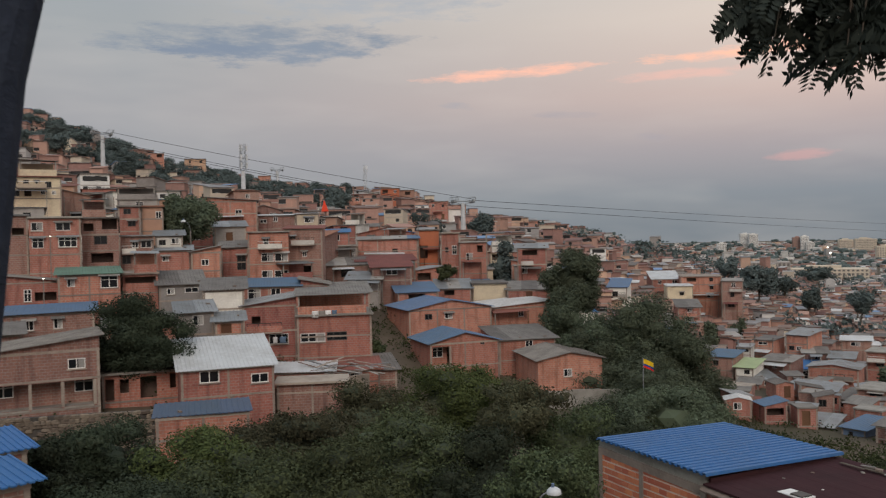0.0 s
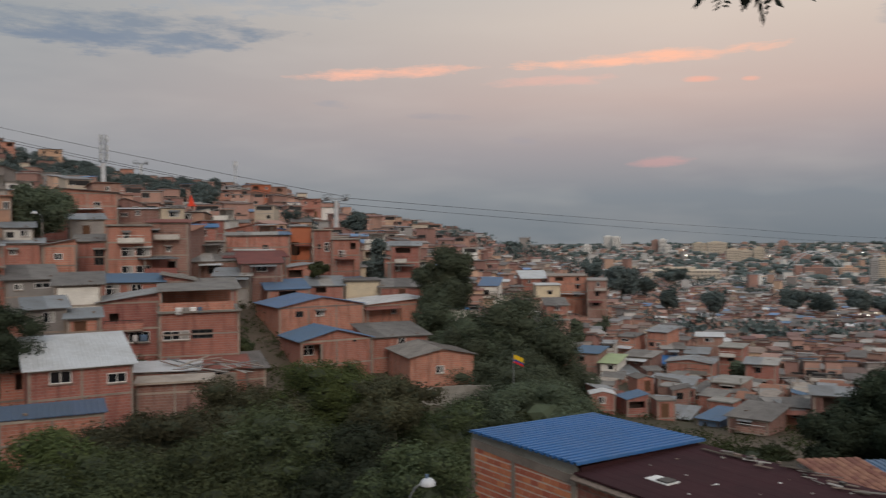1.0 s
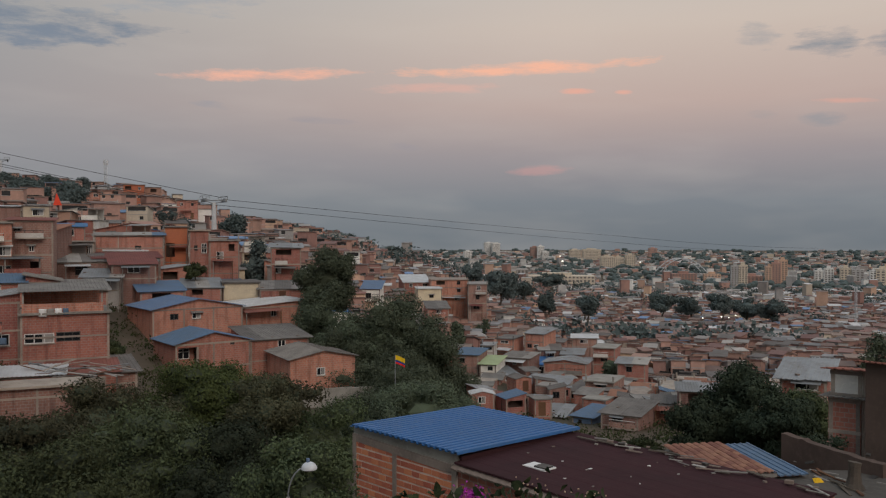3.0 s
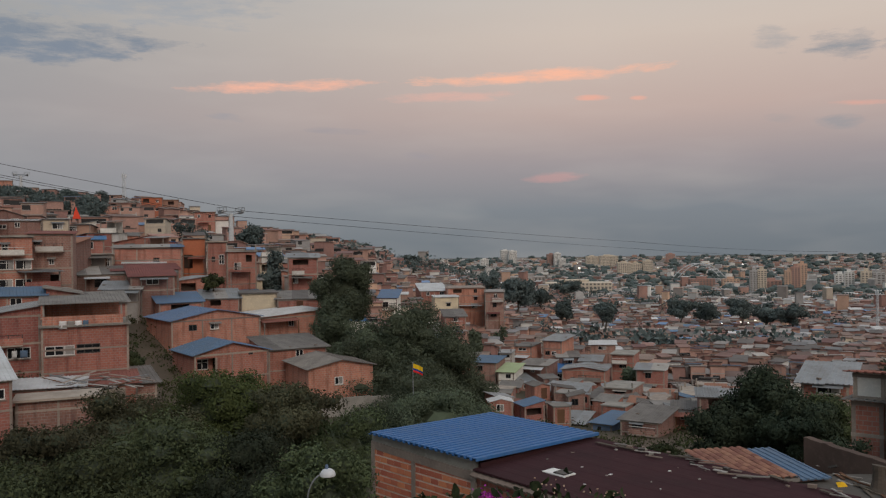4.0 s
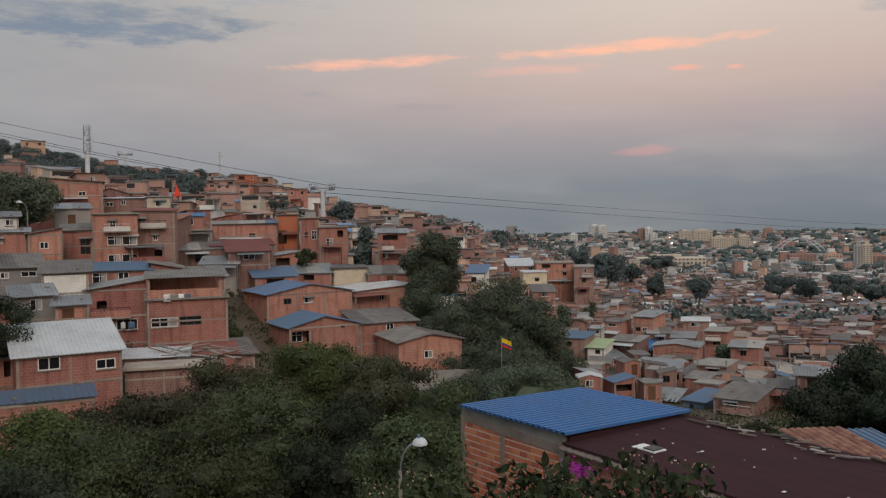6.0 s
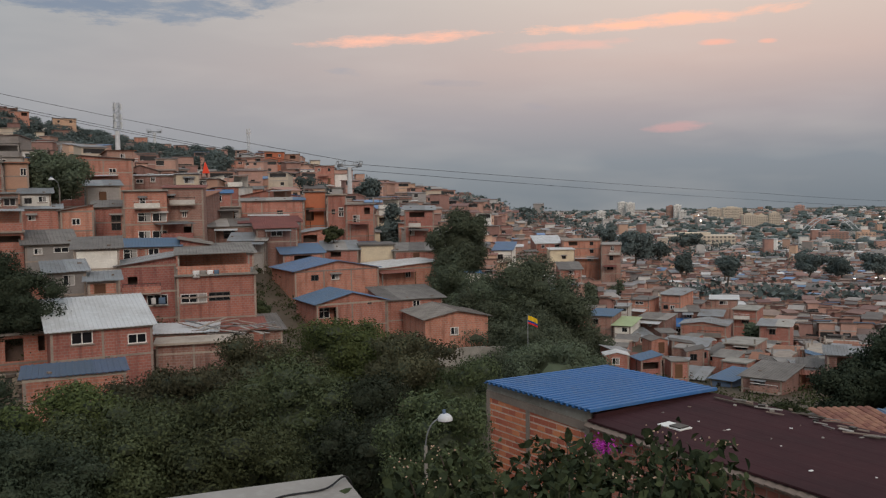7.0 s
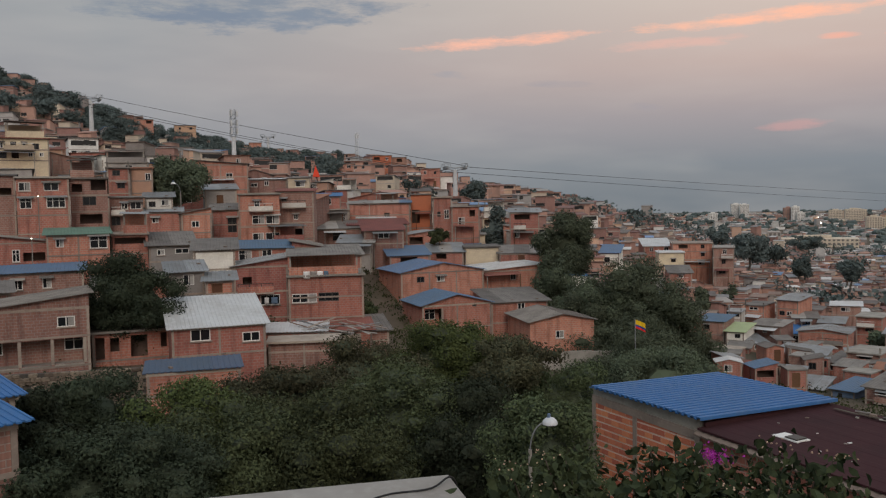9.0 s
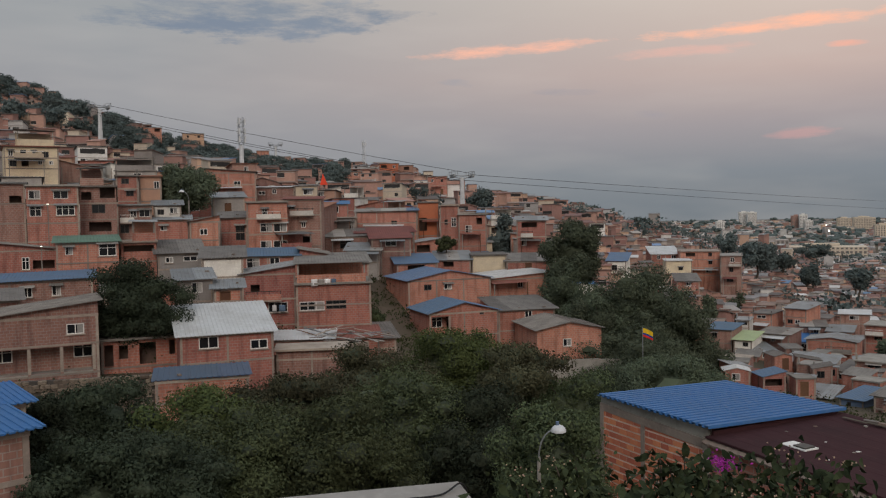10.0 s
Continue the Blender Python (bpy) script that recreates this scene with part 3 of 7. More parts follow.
    # a balcony on the upper floor: slab, low wall and rail
    if near and balcony and floors > 1 and w > 3.2 and rng.random() < .5:
        bw, v = w * rng.uniform(.4, .7), h / floors * (floors - 1)
        u = rng.uniform(-w / 2, w / 2 - bw)
        for nm, mt, bx in (("balcony_slab", "concrete", (u, u + bw, -.85, -.04, v - .14, v)), ("balcony_wall", rng.choice((wall, "concrete_old", "plaster_white")), (u, u + bw, -.85, -.75, v + .003, v + .55)),
                           ("rail", rng.choice(("frame_white", "frame_dark")), (u, u + bw, -.83, -.77, v + .8, v + .86))):
            c = Build()
            c.box(*bx)
            put(nm, c.mesh(nm, [mt]), r)
        for k in range(4):
            c = Build()
            c.box(u + .02 + (bw - .1) * k / 3, u + .08 + (bw - .1) * k / 3, -.82, -.78, v + .553, v + .8)
            put("baluster", c.mesh("baluster", ["frame_dark"]), r)
    # a lean-to of thin sheet on two posts before the lower floor
    if w > 3.0 and bands and (not near or (y > 100 and roof != "gable")) and rng.random() < .42:
        lw, v = w * rng.uniform(.45, .95), h / floors - rng.uniform(.1, .35)
        u = rng.uniform(-w / 2, w / 2 - lw) + lw / 2
        out = rng.uniform(1.0, 1.7)
        put("lean_to", sheet(round(lw, 1), round(out + .3, 1), .03, .3, rng.choice(("zinc_grey", "zinc_grey", "zinc_white", "fibrocement", "fibro_pale", "rust_red"))), r, pose(u, -out - .2, v - .22, 9, rng.uniform(-2, 2), 0))
        for p in (u - lw / 2 + .15, u + lw / 2 - .15):
            c = Build()
            c.box(p - .05, p + .05, -out - .05, -out + .05, -found, v - .22)
            put("post", c.mesh("post", ["wood_door" if rng.random() < .5 else "concrete_old"]), r)
    # roof
    if roof == "flat":
        c = Build()
        c.box(-w / 2 - over * .5, w / 2 + over * .5, -over, d + .1, h + .003, h + 0.16)
        for u in ([-w / 2 + .1, w / 2 - .1] if rng.random() < .5 else []):
            c.box(u - .1, u + .1, .1, .3, h + .16, h + rng.uniform(.5, 1.1))
        put("roof", c.mesh("roof", [rmat]), r)
        if canopy:
            # a tin roof on posts over part of the flat one
            cw, cd, ch = w * rng.uniform(.55, .95), d * .7, rng.uniform(1.7, 2.2)
            u0 = rng.uniform(-w / 2, w / 2 - cw)
            for u in (u0 + .1, u0 + cw - .1):
                for v in (.15, cd):
                    c = Build()
                    c.box(u - .07, u + .07, v - .07, v + .07, h + .16, h + .16 + ch + (.25 if v > 1 else 0))
                    put("post", c.mesh("post", ["concrete_old"]), r)
            c = Build()
            c.box(u0, u0 + cw, .02, .12, h + .16, h + .16 + ch * .42)
            put("parapet", c.mesh("parapet", [wall]), r)
            c = Build()
            c.box(u0, u0 + cw, cd - .1, cd, h + .16, h + .16 + ch)
            put("wall", c.mesh("wall", [wall]), r)
            put("roof", sheet(round(cw + .6, 1), round(cd + .6, 1), .05, .3, rng.choice(("zinc_grey", "fibrocement", "fibrocement", "fibro_pale"))), r, pose(u0 + cw / 2, -.3, h + .2 + ch, rng.uniform(2, 6), rng.uniform(-2.5, 2.5), 0))
    elif roof in ("back", "front"):
        # overlapping sheets, each a little off its neighbours
        run = math.hypot(d + 2 * over, zb * (d + 2 * over) / d)
        tilt = math.degrees(math.atan2(zb, d))
        full = w + 2 * over
        plain = rmat in ("roof_blue", "roof_blue_dull", "zinc_white", "roof_green", "roof_lime", "rust_red")
        count = 1 if plain else max(1, round(full / (2.0 if near else 2.8)))
        each = round(full / count, 2)
        base = pose(0, -over, h + 0.06 - zb * over / d, tilt, rng.uniform(-.7, .7), rng.uniform(-1.2, 1.2))
        for k in range(count):
            sm = rmat
            if not plain and rng.random() < .14:
                sm = rng.choice(("zinc_grey", "fibrocement", "fibro_pale", "fibro_pale", "roof_blue_dull"))
            jit = pose(-full / 2 + each * (k + .5), rng.uniform(-.14, .10) if count > 1 else 0, .012 * (k % 2), 0, 0, rng.uniform(-.8, .8) if count > 1 else 0)
            put("roof_sheet" if count > 1 else "roof", sheet(round(each + (.12 if count > 1 else 0), 2), run, 0.05, ribs, sm), r, base @ jit)
    elif roof in ("left", "right"):
        run = math.hypot(w + 2 * over, rise * (w + 2 * over) / w)
        tilt = math.degrees(math.atan2(rise, w))
        if roof == "left":
            put("roof", sheet(d + 2 * over, run, 0.05, ribs, rmat), r, pose(-w / 2 - over, d / 2, h + 0.06 - rise * over / w, 0, 0, -90) @ pose(0, 0, 0, tilt, 0, 0))
        else:
            put("roof", sheet(d + 2 * over, run, 0.05, ribs, rmat), r, pose(w / 2 + over, d / 2, h + 0.06 - rise * over / w, 0, 0, 90) @ pose(0, 0, 0, tilt, 0, 0))
    else:
        run = math.hypot(w / 2 + over, rise * (w / 2 + over) / (w / 2))
        tilt = math.degrees(math.atan2(rise, w / 2))
        for s, a in ((-1, -90), (1, 90)):
            put("roof", sheet(d + 2 * over, run, 0.05, ribs, rmat), r, pose(s * (w / 2 + over), d / 2, h + 0.06 - rise * over / (w / 2), 0, 0, a) @ pose(0, 0, 0, tilt, 0, 0))
    # windows and doors
    for u, v, ww, wh, kind in wins:
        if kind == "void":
            # an added panel behind the unglazed opening, dark brown for the room's shade
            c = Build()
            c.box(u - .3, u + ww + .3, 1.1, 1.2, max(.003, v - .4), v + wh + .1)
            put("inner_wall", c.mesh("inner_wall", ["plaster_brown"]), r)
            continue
        if kind == "porch":
            # a recessed wall behind concrete posts
            c = Build()
            c.box(u - .2, u + ww + .2, 1.3, 1.42, 0.003, v + wh + .3)
            put("porch_wall", c.mesh("porch_wall", [wall]), r)
            c = Build()
            c.box(u + ww - .02, u + ww + .2, -.05, .17, v, v + wh)
            put("post", c.mesh("post", ["concrete"]), r)
            c = Build()
            c.box(u - .02, u + ww, -.04, 1.3, v - .12, v - .006)
            put("porch_floor", c.mesh("porch_floor", ["concrete_old"]), r)
            if rng.random() < .7:
                fm, pm = window_meshes(1.3, 1.1, "white")
                ob = put("window", fm, r, pose(u + ww * rng.uniform(.45, .7), 1.28, v + .8))
                put("pane", pm, ob)
            continue
        fm, pm = window_meshes(ww, wh, kind)
        ob = put("door" if kind == "door" else "window", fm, r, pose(u + ww / 2, 0.06, v, 0, 0, 0))
        ob.scale = (ww / round(ww, 1), 1, wh / round(wh, 1))
        if kind == "white" and rng.random() < .45:
            pm = curtained(ww, wh)
        put("pane" if kind != "door" else "door_leaf", pm, ob)
        if kind in ("white", "dark") and rng.random() < 0.42:
            c = Build()
            aw = u - .2, u + ww + .2
            c.quad([(aw[0], -.5, v + wh + .02), (aw[1], -.5, v + wh + .02), (aw[1], 0, v + wh + .2), (aw[0], 0, v + wh + .2)])
            c.quad([(aw[0], 0, v + wh + .17), (aw[1], 0, v + wh + .17), (aw[1], -.5, v + wh - .01), (aw[0], -.5, v + wh - .01)])
            c.quad([(aw[0], -.5, v + wh - .01), (aw[1], -.5, v + wh - .01), (aw[1], -.5, v + wh + .02), (aw[0], -.5, v + wh + .02)])
            put("awning", c.mesh("awning", [rng.choice(("zinc_grey", "fibro_pale", "fibrocement"))]), r)
        if near and kind == "white" and rng.random() < 0.5:
            c = Build()
            c.box(u - .08, u + ww + .08, -0.09, 0.0, v - .09, v - 0.005)
            put("sill", c.mesh("sill", ["concrete"]), r)
    return r

# ---- houses on the near hillside ----
house(-29.0, 59.3, -11.0, 8.0, 4.3, 6, 26.1, "brick_brown", "left", "fibrocement", 0.9, 2, [(1.85, 2.87, 1.18, 0.75, 'white'), (-3.71, 0.18, 2.98, 1.83, 'porch'), (-0.56, 0.18, 1.94, 1.83, 'porch'), (1.6, 0.18, 1.94, 1.83, 'porch')])
house(-23.5, 63.9, -11.2, 5.5, 2.1, 5, 20.3, "brick_orange", "flat", "concrete_old", 0, 1, [(-2.53, 0.08, 0.65, 1.7, 'void'), (-1.48, 0.65, 0.65, 1.05, 'void'), (-0.02, 0.16, 1.21, 1.66, 'void'), (2.16, 0.77, 0.44, 1.13, 'void')])
house(-16.2, 61.9, -10.6, 6.8, 2.1, 6.5, 20.7, "brick_red", "back", "zinc_white", 1.5, 1, [(-2.07, 1.05, 1.42, 0.89, 'white'), (0.32, 0.69, 0.61, 1.42, 'door'), (1.66, 0.77, 1.3, 0.73, 'white')])
house(-14.74, 50.3, -11.0, 5.5, 1.4, 3.4, 16.5, "brick_orange", "back", "roof_slate", 0.15, 1, [], over=.15)
house(-35.5, 71.6, -7.2, 9.9, 2.2, 6, 23.4, "brick_brown", "back", "roof_blue_dull", 0.35, 1, [(1.63, 0.82, 0.73, 0.9, 'white'), (-0.65, 0.77, 0.77, 0.86, 'white')])
house(-40.6, 80.4, -5.5, 6.0, 2.9, 7, 26.8, "brick_red", "right", "fibrocement", 0.8, 1, [(-0.02, 0.96, 0.67, 1.2, 'white'), (0.94, 1.01, 1.92, 0.82, 'void')])
house(-34.5, 81.0, -4.0, 5.6, 2.0, 6, 23.1, "brick_orange", "back", "roof_green", 0.5, 1, [(1.0, 0.6, 1.6, 1.2, 'white'), (-2.0, 0.8, 0.7, 0.8, 'white')])
house(-30.5, 83.7, -4.1, 3.3, 1.9, 6, 20.1, "brick_orange", "flat", "concrete", 0, 1, [(-1.45, 1.0, 2.9, 0.63, 'void')], canopy=True)
house(-26.2, 83.1, -4.9, 4.3, 1.6, 7, 19.6, "plaster_grey", "back", "fibrocement", 1.1, 1, [(-1.41, 0.64, 0.74, 0.59, 'white'), (0.29, 0.74, 1.33, 0.53, 'white')])
house(-20.5, 77.4, -5.4, 3.7, 1.8, 6, 14.9, "plaster_white", "back", "fibrocement", 0.8, 1, [(-0.18, 0.5, 1.41, 1.26, 'white')])
house(-19.0, 90.1, -6.4, 6.7, 2.3, 6.5, 11.9, "brick_orange", "back", "roof_blue_dull", 0.6, 1, [(-2.23, 0.95, 1.37, 1.19, 'white'), (0.21, 1.13, 1.07, 1.01, 'white')])
house(-21.6, 102.8, -4.0, 4.9, 5.9, 7, 11.9, "brick_orange", "flat", "concrete_old", 0, 3, [(-0.61, 4.26, 0.68, 0.88, 'white'), (-0.88, 2.3, 1.49, 1.08, 'white'), (0.74, 2.3, 1.62, 1.02, 'white'), (-0.88, 0.34, 1.35, 0.88, 'white'), (0.68, 0.34, 1.69, 0.88, 'white')])
house(-17.9, 106.6, -3.7, 4.8, 6.0, 8, 5.6, "brick_brown", "back", "rust_red", 0.5, 3, [(-0.18, 2.4, 0.57, 0.71, 'white'), (-0.46, 0.28, 1.41, 0.99, 'void'), (-1.73, 4.74, 0.71, 0.35, 'dark')])
house(-14.3, 92.0, -6.2, 3.1, 2.1, 7, 8.9, "brick_red", "right", "fibrocement", 0.6, 1, None)
house(-16.5, 78.4, -10.1, 5.0, 4.9, 7, 13.9, "brick_red", "left", "zinc_grey", 0.7, 2, [(-0.1, 1.19, 1.81, 0.98, 'white'), (-1.66, 3.21, 0.83, 0.67, 'void')])
house(-10.4, 78.4, -10.2, 7.0, 3.9, 7, 9.6, "brick_orange", "flat", "concrete_old", 0, 2, [(-3.2, 1.47, 2.31, 0.84, 'white'), (-0.75, 1.55, 1.9, 0.8, 'dark')], canopy=True, balcony=False)
house(0.7, 100.0, -11.1, 10.6, 3.4, 9, 20.6, "brick_orange", "gable", "roof_blue_dull", 1, 1, [(-3.32, 2.17, 0.95, 0.68, 'dark'), (-0.81, 2.17, 1.02, 0.68, 'white')])
house(9.4, 103.6, -11.7, 8.0, 3.7, 9, 15.8, "brick_orange", "left", "zinc_white", 0.6, 1, [(-4.24, 2.52, 1.4, 0.98, 'white'), (-0.32, 2.45, 0.7, 0.98, 'white')])
house(2.1, 90.0, -13.1, 8.0, 2.6, 7, 19.7, "brick_orange", "gable", "roof_blue_dull", 1, 1, [(1.77, 2.2, 0.49, 0.24, 'dark'), (-3.7, 0.1, 1.9, 2.1, 'porch')])
house(9.2, 93.6, -13.1, 6.7, 2.3, 7, 14.4, "brick_orange", "back", "fibrocement", 0.8, 1, [(-0.25, 1.39, 0.89, 0.76, 'white')])
house(12.7, 85.1, -14.6, 6.9, 2.7, 8, 11.5, "brick_orange", "gable", "fibrocement", 0.7, 1, [(-0.72, 0.92, 0.92, 0.8, 'white')], bands=False)
house(-7.0, 111.9, -4.8, 5.3, 1.8, 7, 8.6, "brick_brown", "back", "rust_red", 1.2, 1, None)
house(-8.3, 119.8, -5.0, 8.4, 2.6, 7, 8.0, "brick_orange", "back", "rust_red", 0.7, 1, None)
house(-15.3, 124.2, -2.7, 4.8, 2.5, 7, 7.1, "plaster_grey", "flat", "fibro_pale", 0, 1, [(-1.91, 1.16, 0.66, 0.91, 'white'), (-1.08, 1.16, 0.66, 0.91, 'white'), (1.41, 0.83, 0.5, 1.08, 'white')])
house(-17.0, 129.0, -0.2, 4.8, 2.1, 7, 7.5, "brick_red", "back", "roof_blue", 0.6, 1, None)
house(-8.8, 130.7, -3.0, 9.5, 3.7, 8, 3.9, "brick_red", "back", "fibro_pale", 0.5, 2, [(0.7, 1.58, 0.88, 0.62, 'dark')])
house(-2.4, 136.1, -3.4, 3.6, 5.4, 7, 1.0, "paint_orange", "flat", "concrete_old", 0, 2, [(-1.51, 0.83, 1.28, 2.11, 'void')])
house(1.0, 132.1, -3.9, 3.0, 5.3, 7, -0.4, "brick_orange", "flat", "concrete", 0, 2, [(-0.8, 2.32, 0.53, 0.8, 'dark'), (0.27, 1.96, 0.8, 1.43, 'white')])
house(4.6, 131.0, -5.0, 4.4, 4.9, 7, 1.0, "brick_orange", "flat", "fibro_pale", 0, 2, [(-1.15, 1.77, 1.06, 1.5, 'white'), (0.62, 3.36, 0.88, 1.06, 'void')])
house(13.1, 124.4, -6.0, 4.4, 4.9, 8, -6.0, "brick_red", "back", "zinc_grey", 0.6, 2, [(-1.46, 3.85, 2.26, 0.75, 'void'), (-1.55, 1.17, 0.84, 1.26, 'white')])
house(1.3, 112.1, -8.2, 4.6, 2.1, 7, 3.4, "brick_orange", "back", "zinc_grey", 0.9, 1, [(-1.36, 1.21, 1.36, 0.83, 'void')])
house(6.1, 112.9, -7.9, 4.7, 2.3, 7, 0.9, "plaster_cream", "flat", "fibrocement", 0, 1, [(0.15, 1.22, 0.84, 1.37, 'void'), (1.14, 1.37, 0.61, 0.92, 'white')])
house(11.3, 111.5, -8.2, 5.9, 1.8, 7, -5.8, "brick_orange", "back", "fibrocement", 0.7, 1, None)
house(-40.1, 86.2, -2.0, 4.9, 5.7, 8, 25.0, "brick_red", "flat", "fibro_pale", 0, 3, [(-2.25, 4.39, 1.1, 0.89, 'white'), (0.05, 4.39, 1.41, 0.84, 'white'), (-2.2, 2.61, 1.1, 1.05, 'white'), (0.26, 2.67, 1.78, 1.05, 'white'), (0.16, 0.99, 2.4, 0.89, 'white')])
house(-37.3, 90.7, -1.6, 3.7, 5.3, 7, 22.4, "brick_brown", "flat", "fibrocement", 0, 3, [(-1.66, 3.93, 1.01, 0.84, 'void'), (0.2, 4.1, 1.52, 1.12, 'void'), (-0.65, 2.47, 1.35, 0.95, 'dark'), (-0.98, 0.51, 2.25, 1.01, 'void')], canopy=True)
house(-44.2, 85.3, -2.1, 3.1, 6.1, 8, 27.4, "brick_brown", "flat", "zinc_grey", 0, 3, [(0.08, 4.05, 1.11, 0.81, 'void'), (0.28, 1.47, 1.27, 1.52, 'void')])
house(-57.1, 116.9, 7.5, 6.9, 3.0, 8, 29.1, "plaster_cream", "flat", "clay_tile", 0, 2, [(-2.9, 0.3, 1.0, 0.8, 'dark'), (-1.4, 1.7, 0.7, 0.9, 'dark'), (-2.9, 1.7, 0.6, 0.8, 'white'), (-1.3, 0.3, 0.9, 0.9, 'void'), (0.07, 1.82, 0.42, 0.63, 'white'), (1.33, 1.4, 0.84, 0.98, 'dark'), (0.77, 0.56, 0.56, 0.56, 'white'), (2.17, 0.56, 0.56, 0.56, 'white')], canopy=True)
house(-39.1, 104.0, 2.4, 2.6, 3.1, 8, 20.7, "brick_orange", "flat", "fibrocement", 0, 2, None)
house(-36.9, 105.9, 2.4, 2.7, 3.1, 8, 19.3, "plaster_peach", "flat", "clay_tile", 0, 2, [(-1.57, 1.6, 0.8, 0.87, 'white'), (0.43, 1.6, 0.67, 0.94, 'white')])
house(-34.5, 94.0, -2.1, 3.5, 3.8, 7, 20.2, "brick_brown", "flat", "zinc_grey", 0, 2, [(-0.59, 2.48, 0.71, 0.71, 'white'), (0.35, 2.48, 1.18, 0.83, 'white'), (-1.66, 0.71, 0.95, 0.95, 'dark'), (0.53, 0.47, 1.0, 1.18, 'white')])
house(-32.2, 97.9, -0.0, 3.1, 1.7, 7, 18.2, "plaster_white", "back", "zinc_grey", 0.7, 1, [(-1.12, 0.62, 0.75, 0.62, 'dark'), (0.25, 0.75, 0.87, 0.69, 'white')])
house(-30.6, 94.3, -2.3, 3.8, 2.3, 7, 18.0, "brick_red", "back", "zinc_grey", 0.5, 1, [(-1.2, 1.08, 0.72, 0.6, 'white')])
house(-26.9, 94.4, -2.4, 3.3, 2.2, 7, 15.9, "brick_orange", "left", "fibrocement", 0.6, 1, [(-0.55, 0.61, 0.85, 0.73, 'white')])
house(-32.6, 128.0, 3.2, 8.1, 3.9, 8, 14.3, "brick_orange", "right", "fibrocement", 0.6, 2, [(-3.82, 1.99, 1.41, 1.0, 'void'), (0.75, 1.74, 1.0, 0.83, 'white')])
house(-27.4, 137.4, 2.8, 6.1, 2.2, 8, 11.3, "brick_brown", "back", "zinc_white", 0.4, 1, [(-2.71, 0.99, 1.08, 0.63, 'white'), (-0.54, 1.17, 0.72, 0.81, 'white')])
house(-22.3, 137.3, 2.7, 3.8, 2.5, 8, 9.3, "plaster_cream", "back", "zinc_white", 0.3, 1, None)
house(-29.2, 114.4, 0.1, 4.2, 2.8, 7, 17.3, "plaster_grey", "back", "zinc_grey", 0.9, 1, None)
house(-26.3, 104.9, -3.6, 3.3, 3.7, 7, 14.1, "brick_red", "back", "fibrocement", 0.8, 2, [(0.27, 0.89, 1.09, 1.85, 'dark')])
house(-12.3, 71.0, -11.1, 5.2, 0.7, 4, 6.8, "brick_red", "back", "zinc_white", 0.2, 1, None)
house(-18.1, 69.8, -6.9, 2.3, 1.1, 4, 14.6, "brick_orange", "back", "zinc_grey", 0.4, 1, None)
house(-21.2, 71.0, -7.0, 2.9, 1.9, 5, 20.7, "plaster_grey", "back", "zinc_grey", 0.6, 1, None)
house(55.5, 197.5, -15.2, 6.1, 3.2, 9, -10.7, "plaster_cream", "flat", "zinc_white", 0, 1, [(-0.06, 1.03, 1.03, 0.77, 'dark')])
house(57.7, 217.6, -13.5, 7.2, 2.1, 12, -6.9, "brick_orange", "back", "zinc_white", 1.6, 1, None)
house(63.0, 205.6, -16.2, 9.6, 5.9, 12, -13.0, "brick_orange", "flat", "concrete", 0, 3, None)
house(66.7, 194.0, -17.8, 4.7, 6.9, 12, -19.0, "brick_brown", "flat", "fibro_pale", 0, 3, None)
house(46.3, 158.5, -18.5, 4.2, 5.0, 9, -10.3, "brick_orange", "back", "fibrocement", 0.8, 3, None)
house(33.4, 161.7, -13.3, 3.7, 3.7, 8, -17.7, "plaster_white", "back", "roof_blue_dull", 1.2, 2, [(-0.97, 1.72, 1.07, 1.18, 'dark')])
house(56.7, 67.8, -15.5, 3.8, 2.0, 3.4, -32.1, "brick_orange", "back", "zinc_grey", 0.3, 1, None)
house(63.7, 113.8, -23.1, 4.2, 4.3, 4, -37.3, "brick_red", "back", "zinc_grey", 0.4, 2, None)
house(52.7, 79.5, -18.7, 4.1, 2.2, 3.6, -28.7, "brick_brown", "back", "zinc_grey", 0.3, 1, None)
house(-11.4, 97.4, -7.8, 5.3, 2.4, 6, 12.7, "brick_red", "back", "fibrocement", 0.9, 1, None)
house(-10.6, 109.6, -6.1, 4.4, 1.6, 6, 1.5, "plaster_grey", "back", "zinc_grey", 0.8, 1, None)
house(-3.5, 108.0, -8.2, 5.2, 2.0, 6, 9.9, "brick_orange", "back", "roof_blue_dull", 0.9, 1, None)
house(-8.4, 74.6, -12.0, 5.0, 1.1, 4, 10.5, "brick_red", "back", "rust_red", 0.5, 1, None)
house(-6.0, 75.9, -12.1, 3.1, 1.0, 4, 14.5, "brick_brown", "back", "fibrocement", 0.8, 1, None)
house(-10.5, 65.2, -11.1, 5.5, 0.7, 3, 7.2, "brick_brown", "flat", "concrete", 0, 1, None)
house(-27.0, 74.3, -9.2, 6.1, 2.8, 5, 22.1, "brick_red", "back", "fibrocement", 0.6, 1, None)
house(-34.8, 64.2, -7.7, 3.8, 1.7, 5, 28.5, "brick_brown", "back", "fibrocement", 0.5, 1, None)
house(-13.7, 117.3, -5.6, 6.3, 2.8, 6, 9.7, "brick_brown", "back", "fibrocement", 0.9, 1, None)
house(40.6, 123.6, -19.8, 3.8, 2.0, 6, -33.2, "brick_brown", "back", "roof_blue_dull", 0.3, 1, [(-1.04, 0.72, 0.8, 0.8, 'dark')])
house(43.1, 120.7, -20.3, 2.6, 1.3, 6, -34.6, "plaster_white", "back", "roof_lime", 0.5, 1, [(0.0, 0.39, 0.78, 0.62, 'dark')])
